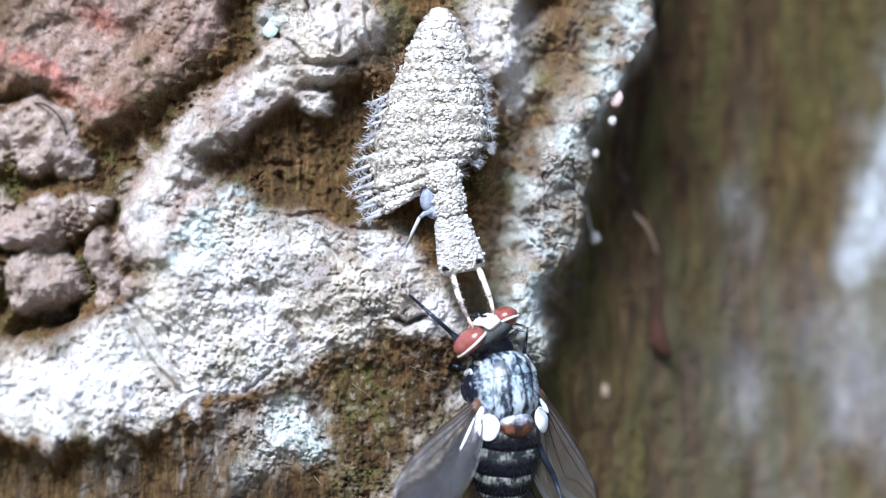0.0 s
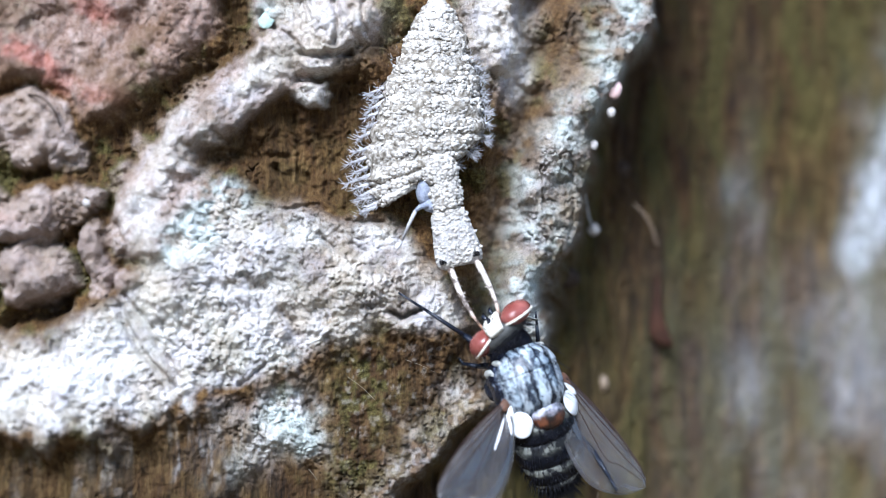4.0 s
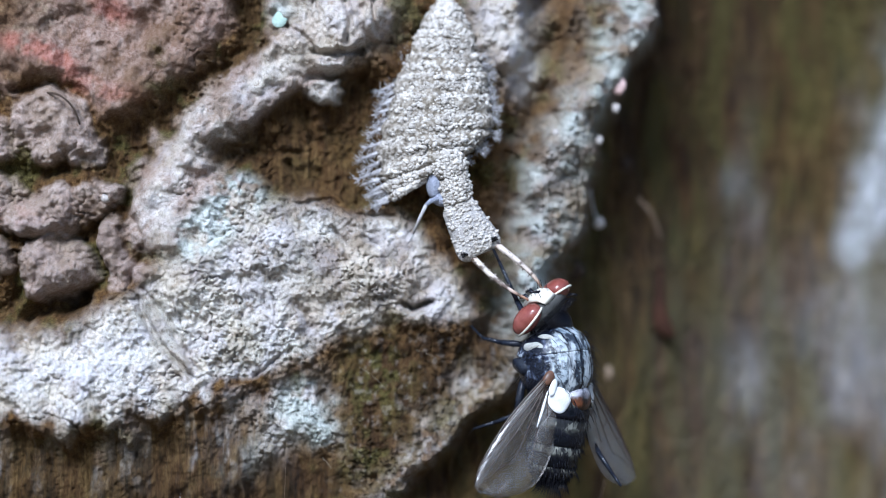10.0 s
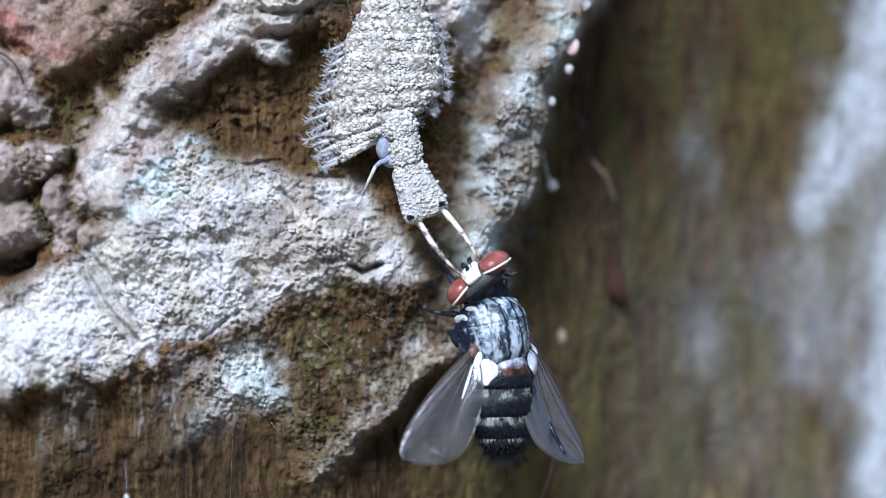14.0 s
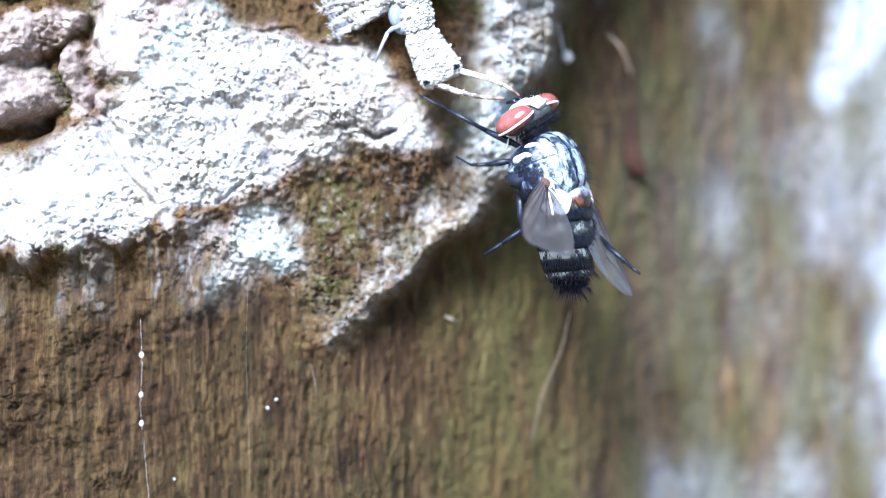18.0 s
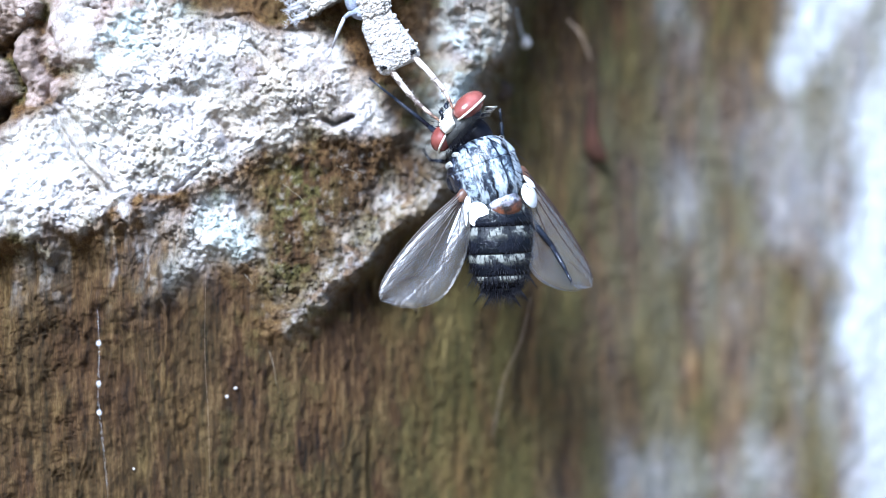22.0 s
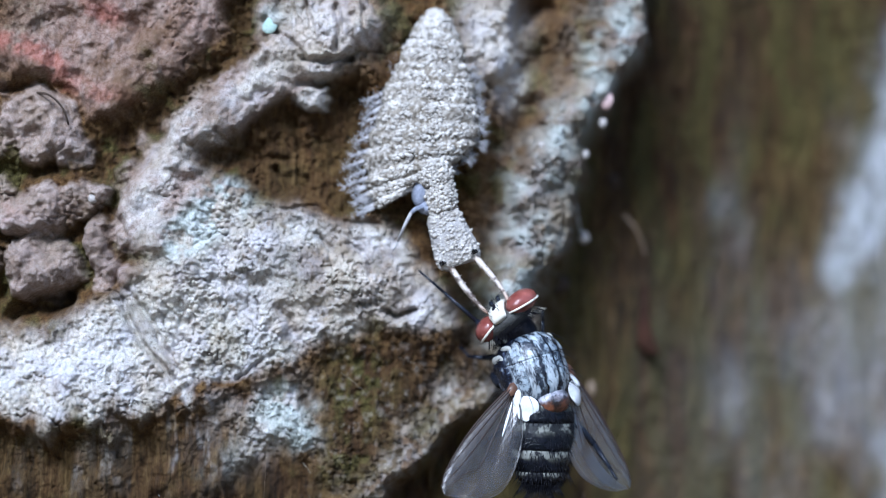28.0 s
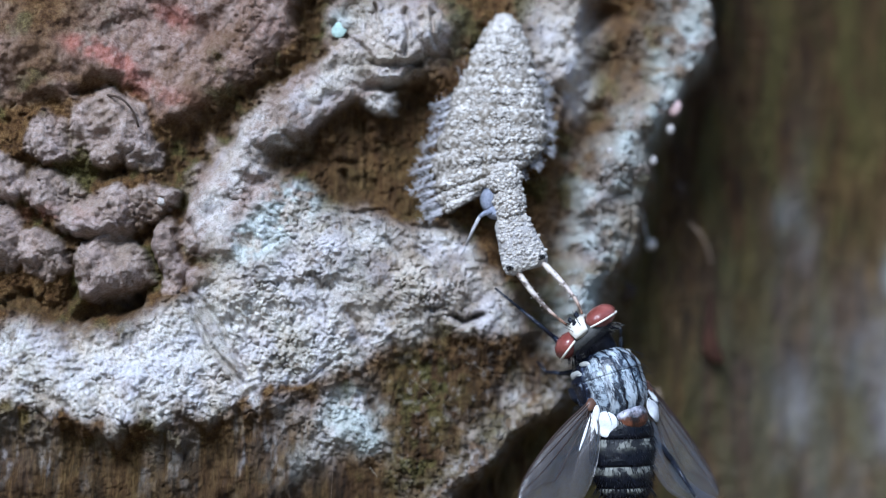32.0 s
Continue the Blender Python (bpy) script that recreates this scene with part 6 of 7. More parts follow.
WING_RIGHT = [
    (0, pose(0.001500, -0.000600, 0.000300, -17.8, -7.7, -150.7)),
    (1, pose(0.001500, -0.000600, 0.000300, -18.2, -8.2, -153.8)),
    (4.5, pose(0.001500, -0.000600, 0.000300, 2.2, -13.1, -165.9)),
    (6, pose(0.001500, -0.000600, 0.000300, -1.2, -11.4, -162.7)),
    (11, pose(0.001500, -0.000600, 0.000300, 0.5, -8.5, -149.9)),
    (13, pose(0.001500, -0.000600, 0.000300, 4.4, -12.9, -170.3)),
    (14, pose(0.001500, -0.000600, 0.000300, 4.4, -12.6, -169.5)),
    (15, pose(0.001500, -0.000600, 0.000300, -13.4, -6.4, -148.9)),
    (17.5, pose(0.001500, -0.000600, 0.000300, 2.9, -13.9, -173.4)),
    (18, pose(0.001500, -0.000600, 0.000300, -1.1, -12.8, -174.5)),
    (18.5, pose(0.001500, -0.000600, 0.000300, -0.6, -11.8, -160.0)),
    (19, pose(0.001500, -0.000600, 0.000300, -1.5, -10.4, -155.8)),
    (19.5, pose(0.001500, -0.000600, 0.000300, -0.5, -6.9, -143.8)),
    (20, pose(0.001500, -0.000600, 0.000300, -6.0, -8.0, -146.7)),
    (20.5, pose(0.001500, -0.000600, 0.000300, 0.7, -9.1, -151.7)),
    (21, pose(0.001500, -0.000600, 0.000300, -0.2, -10.4, -155.7)),
    (21.5, pose(0.001500, -0.000600, 0.000300, 0.7, -13.3, -168.0)),
    (22, pose(0.001500, -0.000600, 0.000300, -6.7, -12.9, -166.4)),
    (23, pose(0.001500, -0.000600, 0.000300, -5.2, -12.1, -165.2)),
    (24, pose(0.001500, -0.000600, 0.000300, -11.8, -10.2, -158.6)),
    (25, pose(0.001500, -0.000600, 0.000300, -21.6, -10.1, -158.3)),
    (27.5, pose(0.001500, -0.000600, 0.000300, -0.3, -13.3, -170.8)),
    (28, pose(0.001500, -0.000600, 0.000300, -4.2, -12.5, -167.5)),
    (29, pose(0.001500, -0.000600, 0.000300, -11.2, -11.7, -164.7)),
    (30, pose(0.001500, -0.000600, 0.000300, -0.1, -13.4, -172.4)),
    (32, pose(0.001500, -0.000600, 0.000300, -4.2, -10.6, -161.0)),
]
ABDOMEN = [
    (0, pose(0.000000, -0.001450, -0.000050, 22.6, -0.0, -3.7)),
    (1, pose(0.000000, -0.001450, -0.000050, 33.3, 0.0, 8.1)),
    (1.5, pose(0.000000, -0.001450, -0.000050, 2.4, 0.0, -1.3)),
    (2, pose(0.000000, -0.001450, -0.000050, 10.5, 0.0, -6.7)),
    (2.5, pose(0.000000, -0.001450, -0.000050, 13.9, -0.0, 21.7)),
    (5, pose(0.000000, -0.001450, -0.000050, 26.2, -0.0, -8.6)),
    (6, pose(0.000000, -0.001450, -0.000050, 18.9, 0.0, -9.9)),
    (6.5, pose(0.000000, -0.001450, -0.000050, 12.6, -0.0, -11.7)),
    (7, pose(0.000000, -0.001450, -0.000050, 22.9, -0.0, 5.0)),
    (7.5, pose(0.000000, -0.001450, -0.000050, 6.4, -0.0, -1.0)),
    (8, pose(0.000000, -0.001450, -0.000050, 12.7, 0.0, 10.6)),
    (8.5, pose(0.000000, -0.001450, -0.000050, 10.7, -0.0, 1.6)),
    (9, pose(0.000000, -0.001450, -0.000050, 10.6, -0.0, -6.3)),
    (9.5, pose(0.000000, -0.001450, -0.000050, 11.5, -0.0, 14.5)),
    (10, pose(0.000000, -0.001450, -0.000050, 14.3, -0.0, -9.0)),
    (10.5, pose(0.000000, -0.001450, -0.000050, 1.0, -0.0, 0.8)),
    (11, pose(0.000000, -0.001450, -0.000050, 14.8, -0.0, -4.2)),
    (11.5, pose(0.000000, -0.001450, -0.000050, 29.5, -0.0, 10.6)),
    (12, pose(0.000000, -0.001450, -0.000050, 17.9, -0.0, 10.3)),
    (12.5, pose(0.000000, -0.001450, -0.000050, 12.0, 0.0, -2.7)),
    (13, pose(0.000000, -0.001450, -0.000050, 6.6, -0.0, -8.9)),
    (13.5, pose(0.000000, -0.001450, -0.000050, 10.1, -0.0, -13.9)),
    (14, pose(0.000000, -0.001450, -0.000050, 5.5, -0.0, -7.8)),
    (14.5, pose(0.000000, -0.001450, -0.000050, 9.3, 0.0, -6.2)),
    (15, pose(0.000000, -0.001450, -0.000050, 6.6, 0.0, -8.7)),
    (17.5, pose(0.000000, -0.001450, -0.000050, 7.8, -0.0, -14.7)),
    (18, pose(0.000000, -0.001450, -0.000050, 15.3, -0.0, -5.9)),
    (18.5, pose(0.000000, -0.001450, -0.000050, 3.7, -0.0, -16.6)),
    (19, pose(0.000000, -0.001450, -0.000050, 0.9, -0.0, -15.1)),
    (19.5, pose(0.000000, -0.001450, -0.000050, -0.2, -0.0, -7.7)),
    (20, pose(0.000000, -0.001450, -0.000050, 3.3, -0.0, -8.6)),
    (20.5, pose(0.000000, -0.001450, -0.000050, 2.2, -0.0, -7.3)),
    (21, pose(0.000000, -0.001450, -0.000050, 3.8, -0.0, -15.7)),
    (21.5, pose(0.000000, -0.001450, -0.000050, 6.8, -0.0, -16.4)),
    (22, pose(0.000000, -0.001450, -0.000050, 6.3, -0.0, -17.0)),
    (22.5, pose(0.000000, -0.001450, -0.000050, 10.7, 0.0, -29.3)),
    (23, pose(0.000000, -0.001450, -0.000050, 8.5, -0.0, -18.8)),
    (23.5, pose(0.000000, -0.001450, -0.000050, 7.5, -0.0, -16.8)),
    (24, pose(0.000000, -0.001450, -0.000050, 7.3, -0.0, -16.7)),
    (24.5, pose(0.000000, -0.001450, -0.000050, 7.1, -0.0, -16.1)),
    (25, pose(0.000000, -0.001450, -0.000050, 6.9, 0.0, -15.4)),
    (25.5, pose(0.000000, -0.001450, -0.000050, 8.8, 0.0, -15.7)),
    (27.5, pose(0.000000, -0.001450, -0.000050, 12.2, -0.0, -17.7)),
    (28, pose(0.000000, -0.001450, -0.000050, 11.2, -0.0, -17.3)),
    (28.5, pose(0.000000, -0.001450, -0.000050, 10.4, -0.0, -15.8)),
    (29, pose(0.000000, -0.001450, -0.000050, 10.5, -0.0, -15.5)),
    (29.5, pose(0.000000, -0.001450, -0.000050, 14.7, -0.0, -15.4)),
    (30, pose(0.000000, -0.001450, -0.000050, 13.1, -0.0, -15.5)),
    (30.5, pose(0.000000, -0.001450, -0.000050, 26.2, -0.0, 18.4)),
    (31, pose(0.000000, -0.001450, -0.000050, 29.6, 0.0, 16.2)),
    (31.5, pose(0.000000, -0.001450, -0.000050, 15.6, -0.0, 18.4)),
    (32, pose(0.000000, -0.001450, -0.000050, 9.6, -0.0, -13.3)),
]
FORE_LEG = [
    (0, pose(-0.000750, 0.001350, -0.000750, -16.1, -0.0, 35.8)),
    (1, pose(-0.000750, 0.001350, -0.000750, -19.6, 0.0, 31.2)),
    (2, pose(-0.000750, 0.001350, -0.000750, -33.3, -0.0, 6.5)),
    (4.5, pose(-0.000750, 0.001350, -0.000750, -11.9, 0.0, 34.6)),
    (5, pose(-0.000750, 0.001350, -0.000750, -12.7, 0.0, 28.2)),
    (6, pose(-0.000750, 0.001350, -0.000750, -16.6, -0.0, 29.4)),
    (7, pose(-0.000750, 0.001350, -0.000750, -11.1, -0.0, -5.5)),
    (8, pose(-0.000750, 0.001350, -0.000750, -35.1, 0.0, 2.8)),
    (9, pose(-0.000750, 0.001350, -0.000750, -35.6, 0.0, 4.7)),
    (10, pose(-0.000750, 0.001350, -0.000750, -19.5, -0.0, 6.3)),
    (11, pose(-0.000750, 0.001350, -0.000750, -5.1, -0.0, 8.2)),
    (12, pose(-0.000750, 0.001350, -0.000750, -16.5, -0.0, 8.4)),
    (13, pose(-0.000750, 0.001350, -0.000750, -23.2, -0.0, 27.7)),
    (14, pose(-0.000750, 0.001350, -0.000750, -17.1, -0.0, 14.8)),
    (15, pose(-0.000750, 0.001350, -0.000750, -24.6, -0.0, 29.3)),
    (17.5, pose(-0.000750, 0.001350, -0.000750, -24.6, -0.0, 37.0)),
    (18, pose(-0.000750, 0.001350, -0.000750, -36.2, -0.0, 23.8)),
    (18.5, pose(-0.000750, 0.001350, -0.000750, -7.1, 0.0, 34.0)),
    (19, pose(-0.000750, 0.001350, -0.000750, -11.8, -0.0, 39.2)),
    (19.5, pose(-0.000750, 0.001350, -0.000750, -5.5, -0.0, 41.5)),
    (20, pose(-0.000750, 0.001350, -0.000750, -0.6, -0.0, 32.6)),
    (21, pose(-0.000750, 0.001350, -0.000750, -7.6, -0.0, 36.9)),
    (22, pose(-0.000750, 0.001350, -0.000750, -12.8, 0.0, 27.3)),
    (23, pose(-0.000750, 0.001350, -0.000750, -18.5, -0.0, 32.3)),
    (24, pose(-0.000750, 0.001350, -0.000750, -19.2, -0.0, 33.6)),
    (25, pose(-0.000750, 0.001350, -0.000750, -15.9, -0.0, 26.7)),
    (27.5, pose(-0.000750, 0.001350, -0.000750, -15.9, 0.0, 26.9)),
    (28, pose(-0.000750, 0.001350, -0.000750, -15.9, -0.0, 26.0)),
    (29, pose(-0.000750, 0.001350, -0.000750, -12.7, -0.0, 19.7)),
    (30, pose(-0.000750, 0.001350, -0.000750, -16.9, -0.0, 22.8)),
    (31, pose(-0.000750, 0.001350, -0.000750, -37.1, -0.0, 23.1)),
    (32, pose(-0.000750, 0.001350, -0.000750, -16.5, 0.0, 28.0)),
]
LARVA_HEAD = [
    (0, pose(0.000793, 0.000200, 0.003378, 0.0, -13.0, 0.0)),
    (0.5, pose(0.000793, 0.000200, 0.003378, 0.0, -13.0, 0.0)),
    (1, pose(0.000793, 0.000200, 0.003378, 0.0, -16.0, 0.0)),
    (1.5, pose(0.000793, 0.000200, 0.003378, 0.0, -20.0, 0.0)),
    (2, pose(0.000793, 0.000200, 0.003378, 0.0, -24.0, 0.0)),
    (2.5, pose(0.000793, 0.000200, 0.003378, 0.0, -22.0, 0.0)),
    (4.5, pose(0.000793, 0.000200, 0.003378, 0.0, -13.9, 0.0)),
    (5, pose(0.000793, 0.000200, 0.003378, 0.0, -17.0, 0.0)),
    (5.5, pose(0.000793, 0.000200, 0.003378, 0.0, -17.7, 0.0)),
    (6, pose(0.000793, 0.000200, 0.003378, 0.0, -17.5, 0.0)),
    (6.5, pose(0.000793, 0.000200, 0.003378, 0.0, -18.8, 0.0)),
    (7, pose(0.000793, 0.000200, 0.003378, 0.0, -21.3, 0.0)),
    (7.5, pose(0.000793, 0.000200, 0.003378, 0.0, -21.3, 0.0)),
    (8, pose(0.000793, 0.000200, 0.003378, 0.0, -20.0, 0.0)),
    (8.5, pose(0.000793, 0.000200, 0.003378, 0.0, -20.0, 0.0)),
    (9, pose(0.000793, 0.000200, 0.003378, 0.0, -22.4, 0.0)),
    (9.5, pose(0.000793, 0.000200, 0.003378, 0.0, -27.0, 0.0)),
    (10, pose(0.000793, 0.000200, 0.003378, 0.0, -27.3, 0.0)),
    (10.5, pose(0.000793, 0.000200, 0.003378, 0.0, -24.1, 0.0)),
    (11, pose(0.000793, 0.000200, 0.003378, 0.0, -25.5, 0.0)),
    (11.5, pose(0.000793, 0.000200, 0.003378, 0.0, -24.2, 0.0)),
    (12, pose(0.000793, 0.000200, 0.003378, 0.0, -24.1, 0.0)),
    (12.5, pose(0.000793, 0.000200, 0.003378, 0.0, -28.1, 0.0)),
    (13, pose(0.000793, 0.000200, 0.003378, 0.0, -23.1, 0.0)),
    (13.5, pose(0.000793, 0.000200, 0.003378, 0.0, -22.4, 0.0)),
    (14, pose(0.000793, 0.000200, 0.003378, 0.0, -23.1, 0.0)),
    (14.5, pose(0.000793, 0.000200, 0.003378, 0.0, -22.6, 0.0)),
    (15, pose(0.000793, 0.000200, 0.003378, 0.0, -22.4, 0.0)),
    (15.5, pose(0.000793, 0.000200, 0.003378, 0.0, -25.0, 0.0)),
    (17.5, pose(0.000793, 0.000200, 0.003378, 0.0, -29.1, 0.0)),
    (18, pose(0.000793, 0.000200, 0.003378, 0.0, -27.8, 0.0)),
    (18.5, pose(0.000793, 0.000200, 0.003378, 0.0, -30.7, 0.0)),
    (19, pose(0.000793, 0.000200, 0.003378, 0.0, -32.9, 0.0)),
    (19.5, pose(0.000793, 0.000200, 0.003378, 0.0, -30.7, 0.0)),
    (20, pose(0.000793, 0.000200, 0.003378, 0.0, -28.6, 0.0)),
    (20.5, pose(0.000793, 0.000200, 0.003378, 0.0, -28.1, 0.0)),
    (21, pose(0.000793, 0.000200, 0.003378, 0.0, -27.2, 0.0)),
    (21.5, pose(0.000793, 0.000200, 0.003378, 0.0, -26.7, 0.0)),
    (22, pose(0.000793, 0.000200, 0.003378, 0.0, -27.7, 0.0)),
    (22.5, pose(0.000793, 0.000200, 0.003378, 0.0, -31.6, 0.0)),
    (23, pose(0.000793, 0.000200, 0.003378, 0.0, -28.6, 0.0)),
    (23.5, pose(0.000793, 0.000200, 0.003378, 0.0, -27.0, 0.0)),
    (24, pose(0.000793, 0.000200, 0.003378, 0.0, -26.2, 0.0)),
    (24.5, pose(0.000793, 0.000200, 0.003378, 0.0, -25.4, 0.0)),
    (25, pose(0.000793, 0.000200, 0.003378, 0.0, -25.2, 0.0)),
    (25.5, pose(0.000793, 0.000200, 0.003378, 0.0, -24.2, 0.0)),
    (27.5, pose(0.000793, 0.000200, 0.003378, 0.0, -21.6, 0.0)),
    (28, pose(0.000793, 0.000200, 0.003378, 0.0, -21.4, 0.0)),
    (28.5, pose(0.000793, 0.000200, 0.003378, 0.0, -22.3, 0.0)),
    (29, pose(0.000793, 0.000200, 0.003378, 0.0, -23.4, 0.0)),
    (29.5, pose(0.000793, 0.000200, 0.003378, 0.0, -24.1, 0.0)),
    (30, pose(0.000793, 0.000200, 0.003378, 0.0, -24.7, 0.0)),
    (30.5, pose(0.000793, 0.000200, 0.003378, 0.0, -27.7, 0.0)),
    (31, pose(0.000793, 0.000200, 0.003378, 0.0, -28.9, 0.0)),
    (31.5, pose(0.000793, 0.000200, 0.003378, 0.0, -23.8, 0.0)),
    (32, pose(0.000793, 0.000200, 0.003378, 0.0, -20.3, 0.0)),
]
MANDIBLE_LEFT = [
    (0, pose(-0.000500, -0.000100, -0.002350, -17.2, -7.0, 2.2)),
    (0.5, pose(-0.000500, -0.000100, -0.002350, -12.3, -8.5, 1.8)),
    (1, pose(-0.000500, -0.000100, -0.002350, -12.2, -8.3, 1.8)),
    (1.5, pose(-0.000500, -0.000100, -0.002350, -12.9, -6.1, 1.4)),
    (2, pose(-0.000500, -0.000100, -0.002350, -15.7, -17.8, 4.9)),
    (2.5, pose(-0.000500, -0.000100, -0.002350, -17.1, -27.1, 8.0)),
    (4.5, pose(-0.000500, -0.000100, -0.002350, -7.5, -8.0, 1.0)),
    (5, pose(-0.000500, -0.000100, -0.002350, -6.1, -8.7, 0.9)),
    (5.5, pose(-0.000500, -0.000100, -0.002350, -5.7, -4.7, 0.5)),
    (6, pose(-0.000500, -0.000100, -0.002350, -6.1, -10.5, 1.1)),
    (6.5, pose(-0.000500, -0.000100, -0.002350, -10.8, -17.2, 3.2)),
    (7, pose(-0.000500, -0.000100, -0.002350, -14.7, -22.0, 5.6)),
    (7.5, pose(-0.000500, -0.000100, -0.002350, -20.5, -34.6, 12.0)),
    (8, pose(-0.000500, -0.000100, -0.002350, -21.7, -32.6, 12.1)),
    (8.5, pose(-0.000500, -0.000100, -0.002350, -19.5, -30.9, 10.3)),
    (9, pose(-0.000500, -0.000100, -0.002350, -18.9, -27.3, 8.9)),
    (9.5, pose(-0.000500, -0.000100, -0.002350, -17.3, -25.3, 7.6)),
    (10, pose(-0.000500, -0.000100, -0.002350, -15.4, -21.1, 5.7)),
    (10.5, pose(-0.000500, -0.000100, -0.002350, -13.6, -19.5, 4.6)),
    (11, pose(-0.000500, -0.000100, -0.002350, -12.6, -19.2, 4.2)),
    (11.5, pose(-0.000500, -0.000100, -0.002350, -11.6, -22.1, 4.4)),
    (12, pose(-0.000500, -0.000100, -0.002350, -11.1, -16.6, 3.2)),
    (12.5, pose(-0.000500, -0.000100, -0.002350, -12.5, -21.9, 4.7)),
    (13, pose(-0.000500, -0.000100, -0.002350, -9.2, -15.7, 2.5)),
    (13.5, pose(-0.000500, -0.000100, -0.002350, -9.0, -15.6, 2.4)),
    (14, pose(-0.000500, -0.000100, -0.002350, -9.4, -12.9, 2.1)),
    (14.5, pose(-0.000500, -0.000100, -0.002350, -9.6, -13.8, 2.3)),
    (15, pose(-0.000500, -0.000100, -0.002350, -8.4, -10.5, 1.5)),
    (15.5, pose(-0.000500, -0.000100, -0.002350, -9.1, -15.1, 2.4)),
    (17.5, pose(-0.000500, -0.000100, -0.002350, -16.5, -29.3, 8.3)),
    (18, pose(-0.000500, -0.000100, -0.002350, -24.8, -43.1, 17.5)),
    (18.5, pose(-0.000500, -0.000100, -0.002350, -22.9, -36.2, 14.0)),
    (19, pose(-0.000500, -0.000100, -0.002350, -16.0, -27.5, 7.5)),
    (19.5, pose(-0.000500, -0.000100, -0.002350, -11.6, -22.4, 4.5)),
    (20, pose(-0.000500, -0.000100, -0.002350, -6.1, -14.6, 1.5)),
    (20.5, pose(-0.000500, -0.000100, -0.002350, -7.1, -14.2, 1.7)),
    (21, pose(-0.000500, -0.000100, -0.002350, -6.3, -15.1, 1.7)),
    (21.5, pose(-0.000500, -0.000100, -0.002350, -6.6, -15.7, 1.8)),
    (22, pose(-0.000500, -0.000100, -0.002350, -6.6, -13.3, 1.5)),
    (22.5, pose(-0.000500, -0.000100, -0.002350, -7.6, -20.7, 2.7)),
    (23, pose(-0.000500, -0.000100, -0.002350, -8.0, -17.4, 2.4)),
    (23.5, pose(-0.000500, -0.000100, -0.002350, -8.0, -16.3, 2.3)),
    (24, pose(-0.000500, -0.000100, -0.002350, -7.8, -14.6, 2.0)),
    (24.5, pose(-0.000500, -0.000100, -0.002350, -8.7, -14.6, 2.2)),
    (25, pose(-0.000500, -0.000100, -0.002350, -8.8, -15.9, 2.4)),
    (25.5, pose(-0.000500, -0.000100, -0.002350, -8.4, -12.0, 1.8)),
    (27.5, pose(-0.000500, -0.000100, -0.002350, -10.5, -15.8, 2.9)),
    (28, pose(-0.000500, -0.000100, -0.002350, -9.5, -17.3, 2.9)),
    (28.5, pose(-0.000500, -0.000100, -0.002350, -10.3, -17.1, 3.1)),
    (29, pose(-0.000500, -0.000100, -0.002350, -10.2, -19.8, 3.5)),
    (29.5, pose(-0.000500, -0.000100, -0.002350, -11.4, -20.4, 4.0)),
    (30, pose(-0.000500, -0.000100, -0.002350, -10.5, -19.0, 3.5)),
    (30.5, pose(-0.000500, -0.000100, -0.002350, -17.5, -31.6, 9.4)),
    (31, pose(-0.000500, -0.000100, -0.002350, -12.9, -27.5, 6.0)),
    (31.5, pose(-0.000500, -0.000100, -0.002350, -12.7, -26.2, 5.7)),
    (32, pose(-0.000500, -0.000100, -0.002350, -8.9, -20.6, 3.2)),
]
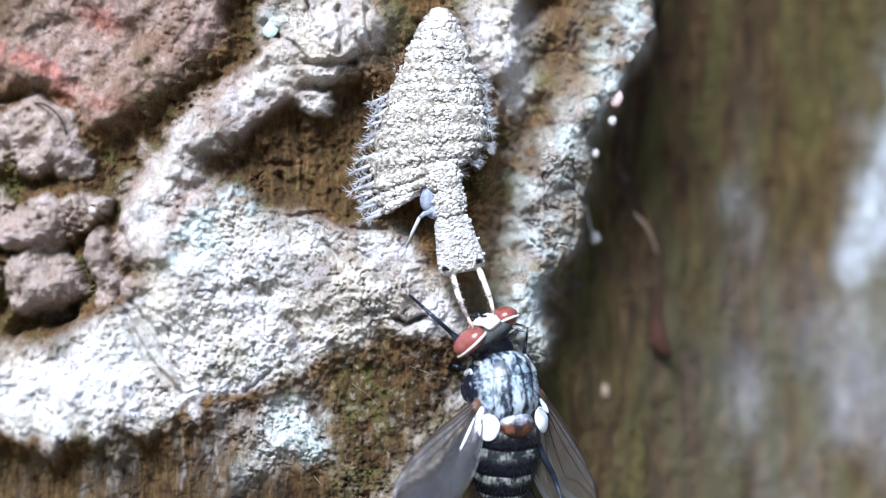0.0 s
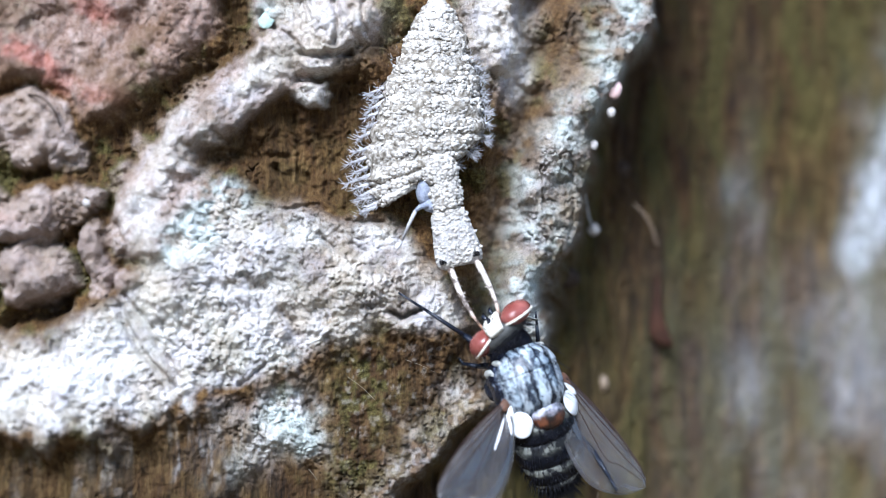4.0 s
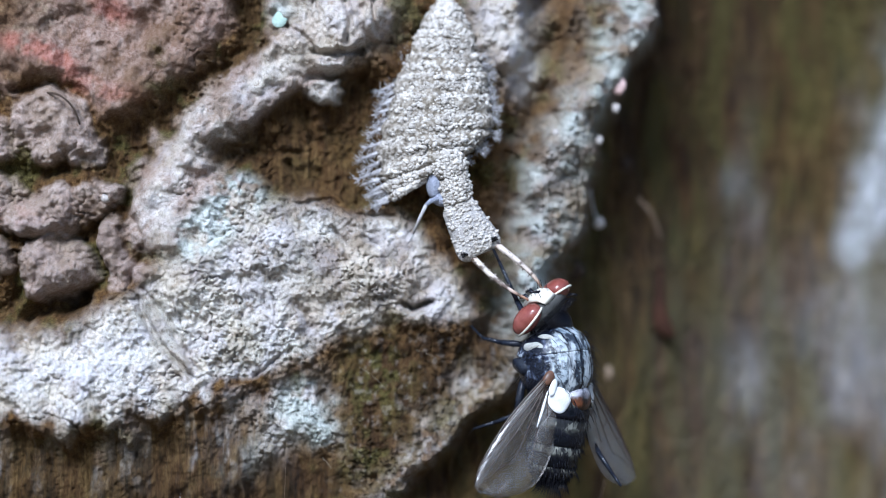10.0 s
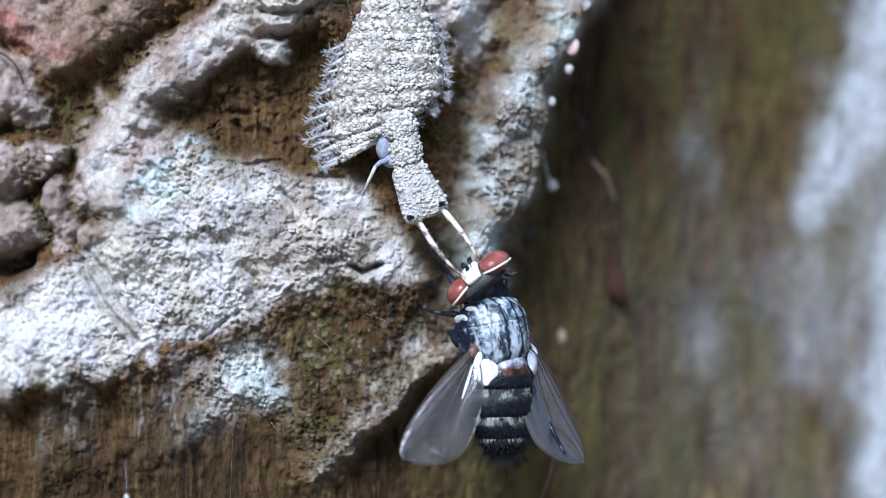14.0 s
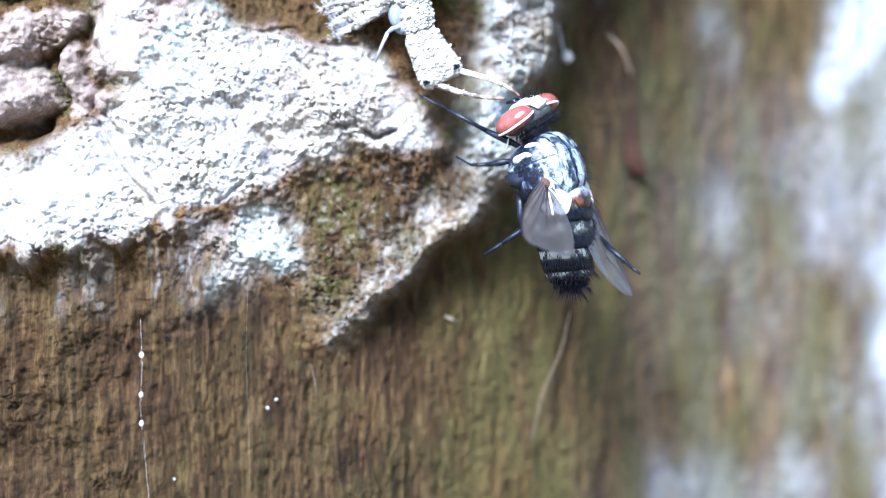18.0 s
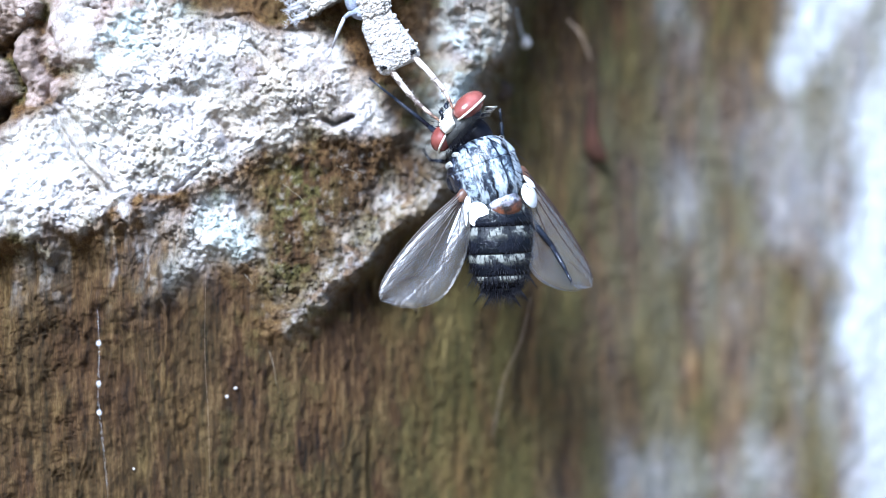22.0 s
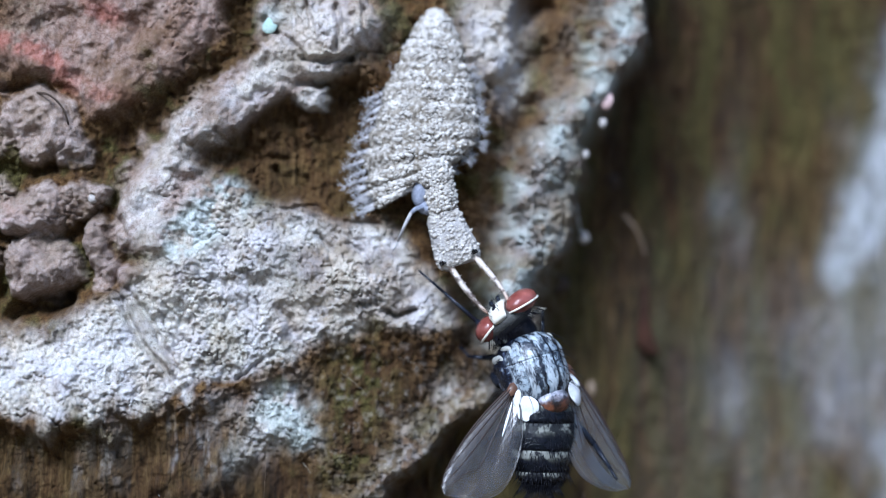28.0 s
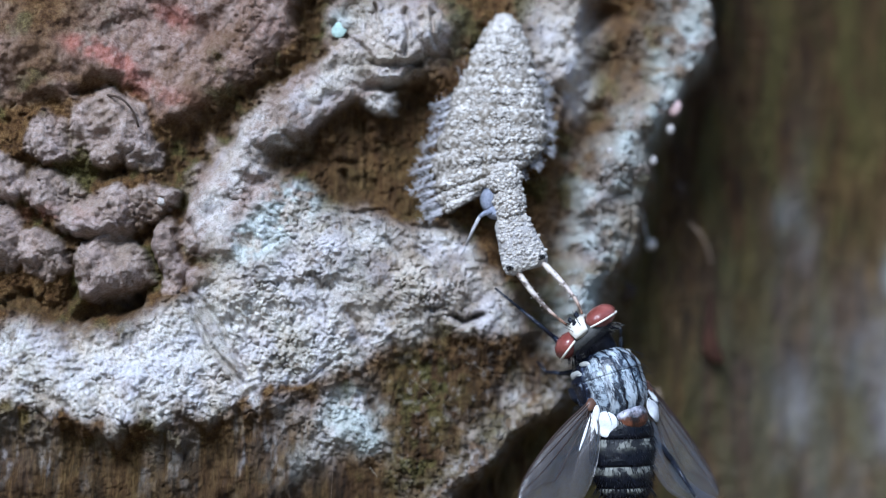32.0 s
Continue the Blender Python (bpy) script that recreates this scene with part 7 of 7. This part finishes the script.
MANDIBLE_RIGHT = [
    (0, pose(0.000620, -0.000100, -0.002300, -7.9, -4.3, 0.6)),
    (0.5, pose(0.000620, -0.000100, -0.002300, -8.7, -6.4, 1.0)),
    (1, pose(0.000620, -0.000100, -0.002300, -8.7, -5.8, 0.9)),
    (1.5, pose(0.000620, -0.000100, -0.002300, -8.9, -4.3, 0.7)),
    (2, pose(0.000620, -0.000100, -0.002300, -4.0, -15.7, 1.1)),
    (2.5, pose(0.000620, -0.000100, -0.002300, -2.9, -24.8, 1.2)),
    (4.5, pose(0.000620, -0.000100, -0.002300, -16.4, -4.3, 1.3)),
    (5, pose(0.000620, -0.000100, -0.002300, -18.7, -3.6, 1.2)),
    (5.5, pose(0.000620, -0.000100, -0.002300, -17.7, 0.5, -0.2)),
    (6, pose(0.000620, -0.000100, -0.002300, -17.1, -6.4, 2.0)),
    (6.5, pose(0.000620, -0.000100, -0.002300, -19.3, -15.5, 5.4)),
    (7, pose(0.000620, -0.000100, -0.002300, -10.0, -22.9, 3.9)),
    (7.5, pose(0.000620, -0.000100, -0.002300, -2.2, -33.8, 1.2)),
    (8, pose(0.000620, -0.000100, -0.002300, 0.5, -28.6, -0.2)),
    (8.5, pose(0.000620, -0.000100, -0.002300, -2.0, -28.3, 0.9)),
    (9, pose(0.000620, -0.000100, -0.002300, -0.7, -23.7, 0.3)),
    (9.5, pose(0.000620, -0.000100, -0.002300, -1.9, -22.6, 0.7)),
    (10, pose(0.000620, -0.000100, -0.002300, -6.8, -20.9, 2.4)),
    (10.5, pose(0.000620, -0.000100, -0.002300, -10.8, -20.1, 3.7)),
    (11, pose(0.000620, -0.000100, -0.002300, -9.8, -19.7, 3.3)),
    (11.5, pose(0.000620, -0.000100, -0.002300, -10.6, -22.7, 4.1)),
    (12, pose(0.000620, -0.000100, -0.002300, -11.8, -16.8, 3.4)),
    (12.5, pose(0.000620, -0.000100, -0.002300, -7.9, -22.2, 3.0)),
    (13, pose(0.000620, -0.000100, -0.002300, -13.2, -15.2, 3.5)),
    (13.5, pose(0.000620, -0.000100, -0.002300, -13.8, -14.8, 3.6)),
    (14, pose(0.000620, -0.000100, -0.002300, -13.6, -12.2, 2.9)),
    (14.5, pose(0.000620, -0.000100, -0.002300, -14.2, -13.1, 3.3)),
    (15, pose(0.000620, -0.000100, -0.002300, -14.5, -9.1, 2.3)),
    (15.5, pose(0.000620, -0.000100, -0.002300, -15.8, -13.8, 3.8)),
    (17.5, pose(0.000620, -0.000100, -0.002300, -7.2, -30.0, 3.6)),
    (18, pose(0.000620, -0.000100, -0.002300, -2.5, -42.8, 1.7)),
    (18.5, pose(0.000620, -0.000100, -0.002300, -7.5, -36.9, 4.5)),
    (19, pose(0.000620, -0.000100, -0.002300, -6.6, -27.2, 3.0)),
    (19.5, pose(0.000620, -0.000100, -0.002300, -7.2, -22.5, 2.8)),
    (20, pose(0.000620, -0.000100, -0.002300, -14.3, -12.3, 3.1)),
    (20.5, pose(0.000620, -0.000100, -0.002300, -14.3, -12.6, 3.2)),
    (21, pose(0.000620, -0.000100, -0.002300, -15.2, -12.7, 3.4)),
    (21.5, pose(0.000620, -0.000100, -0.002300, -15.8, -13.2, 3.7)),
    (22, pose(0.000620, -0.000100, -0.002300, -15.9, -10.6, 3.0)),
    (22.5, pose(0.000620, -0.000100, -0.002300, -15.4, -19.2, 5.2)),
    (23, pose(0.000620, -0.000100, -0.002300, -16.3, -15.5, 4.5)),
    (23.5, pose(0.000620, -0.000100, -0.002300, -16.3, -14.5, 4.2)),
    (24, pose(0.000620, -0.000100, -0.002300, -15.9, -12.6, 3.6)),
    (24.5, pose(0.000620, -0.000100, -0.002300, -15.2, -13.4, 3.6)),
    (25, pose(0.000620, -0.000100, -0.002300, -15.0, -14.7, 3.9)),
    (25.5, pose(0.000620, -0.000100, -0.002300, -16.2, -10.1, 2.9)),
    (27.5, pose(0.000620, -0.000100, -0.002300, -18.3, -14.2, 4.6)),
    (28, pose(0.000620, -0.000100, -0.002300, -18.2, -15.5, 5.0)),
    (28.5, pose(0.000620, -0.000100, -0.002300, -17.8, -15.7, 5.0)),
    (29, pose(0.000620, -0.000100, -0.002300, -17.6, -18.6, 5.8)),
    (29.5, pose(0.000620, -0.000100, -0.002300, -18.3, -19.6, 6.3)),
    (30, pose(0.000620, -0.000100, -0.002300, -18.5, -17.6, 5.8)),
    (30.5, pose(0.000620, -0.000100, -0.002300, -15.7, -32.5, 8.6)),
    (31, pose(0.000620, -0.000100, -0.002300, -14.3, -28.5, 6.9)),
    (31.5, pose(0.000620, -0.000100, -0.002300, -8.3, -27.2, 3.8)),
    (32, pose(0.000620, -0.000100, -0.002300, -14.2, -20.2, 5.0)),
]


def motions():
    fly, fly_head, abdomen, wings, fore = make_fly()
    larva, larva_head, jaws = make_larva()
    walk(fly, FLY)
    walk(fly_head, FLY_HEAD)
    walk(abdomen, ABDOMEN)
    walk(wings[0], WING_LEFT)
    walk(wings[1], WING_RIGHT)
    walk(fore, FORE_LEG)
    walk(larva_head, LARVA_HEAD)
    walk(jaws[0], MANDIBLE_LEFT)
    walk(jaws[1], MANDIBLE_RIGHT)


motions()
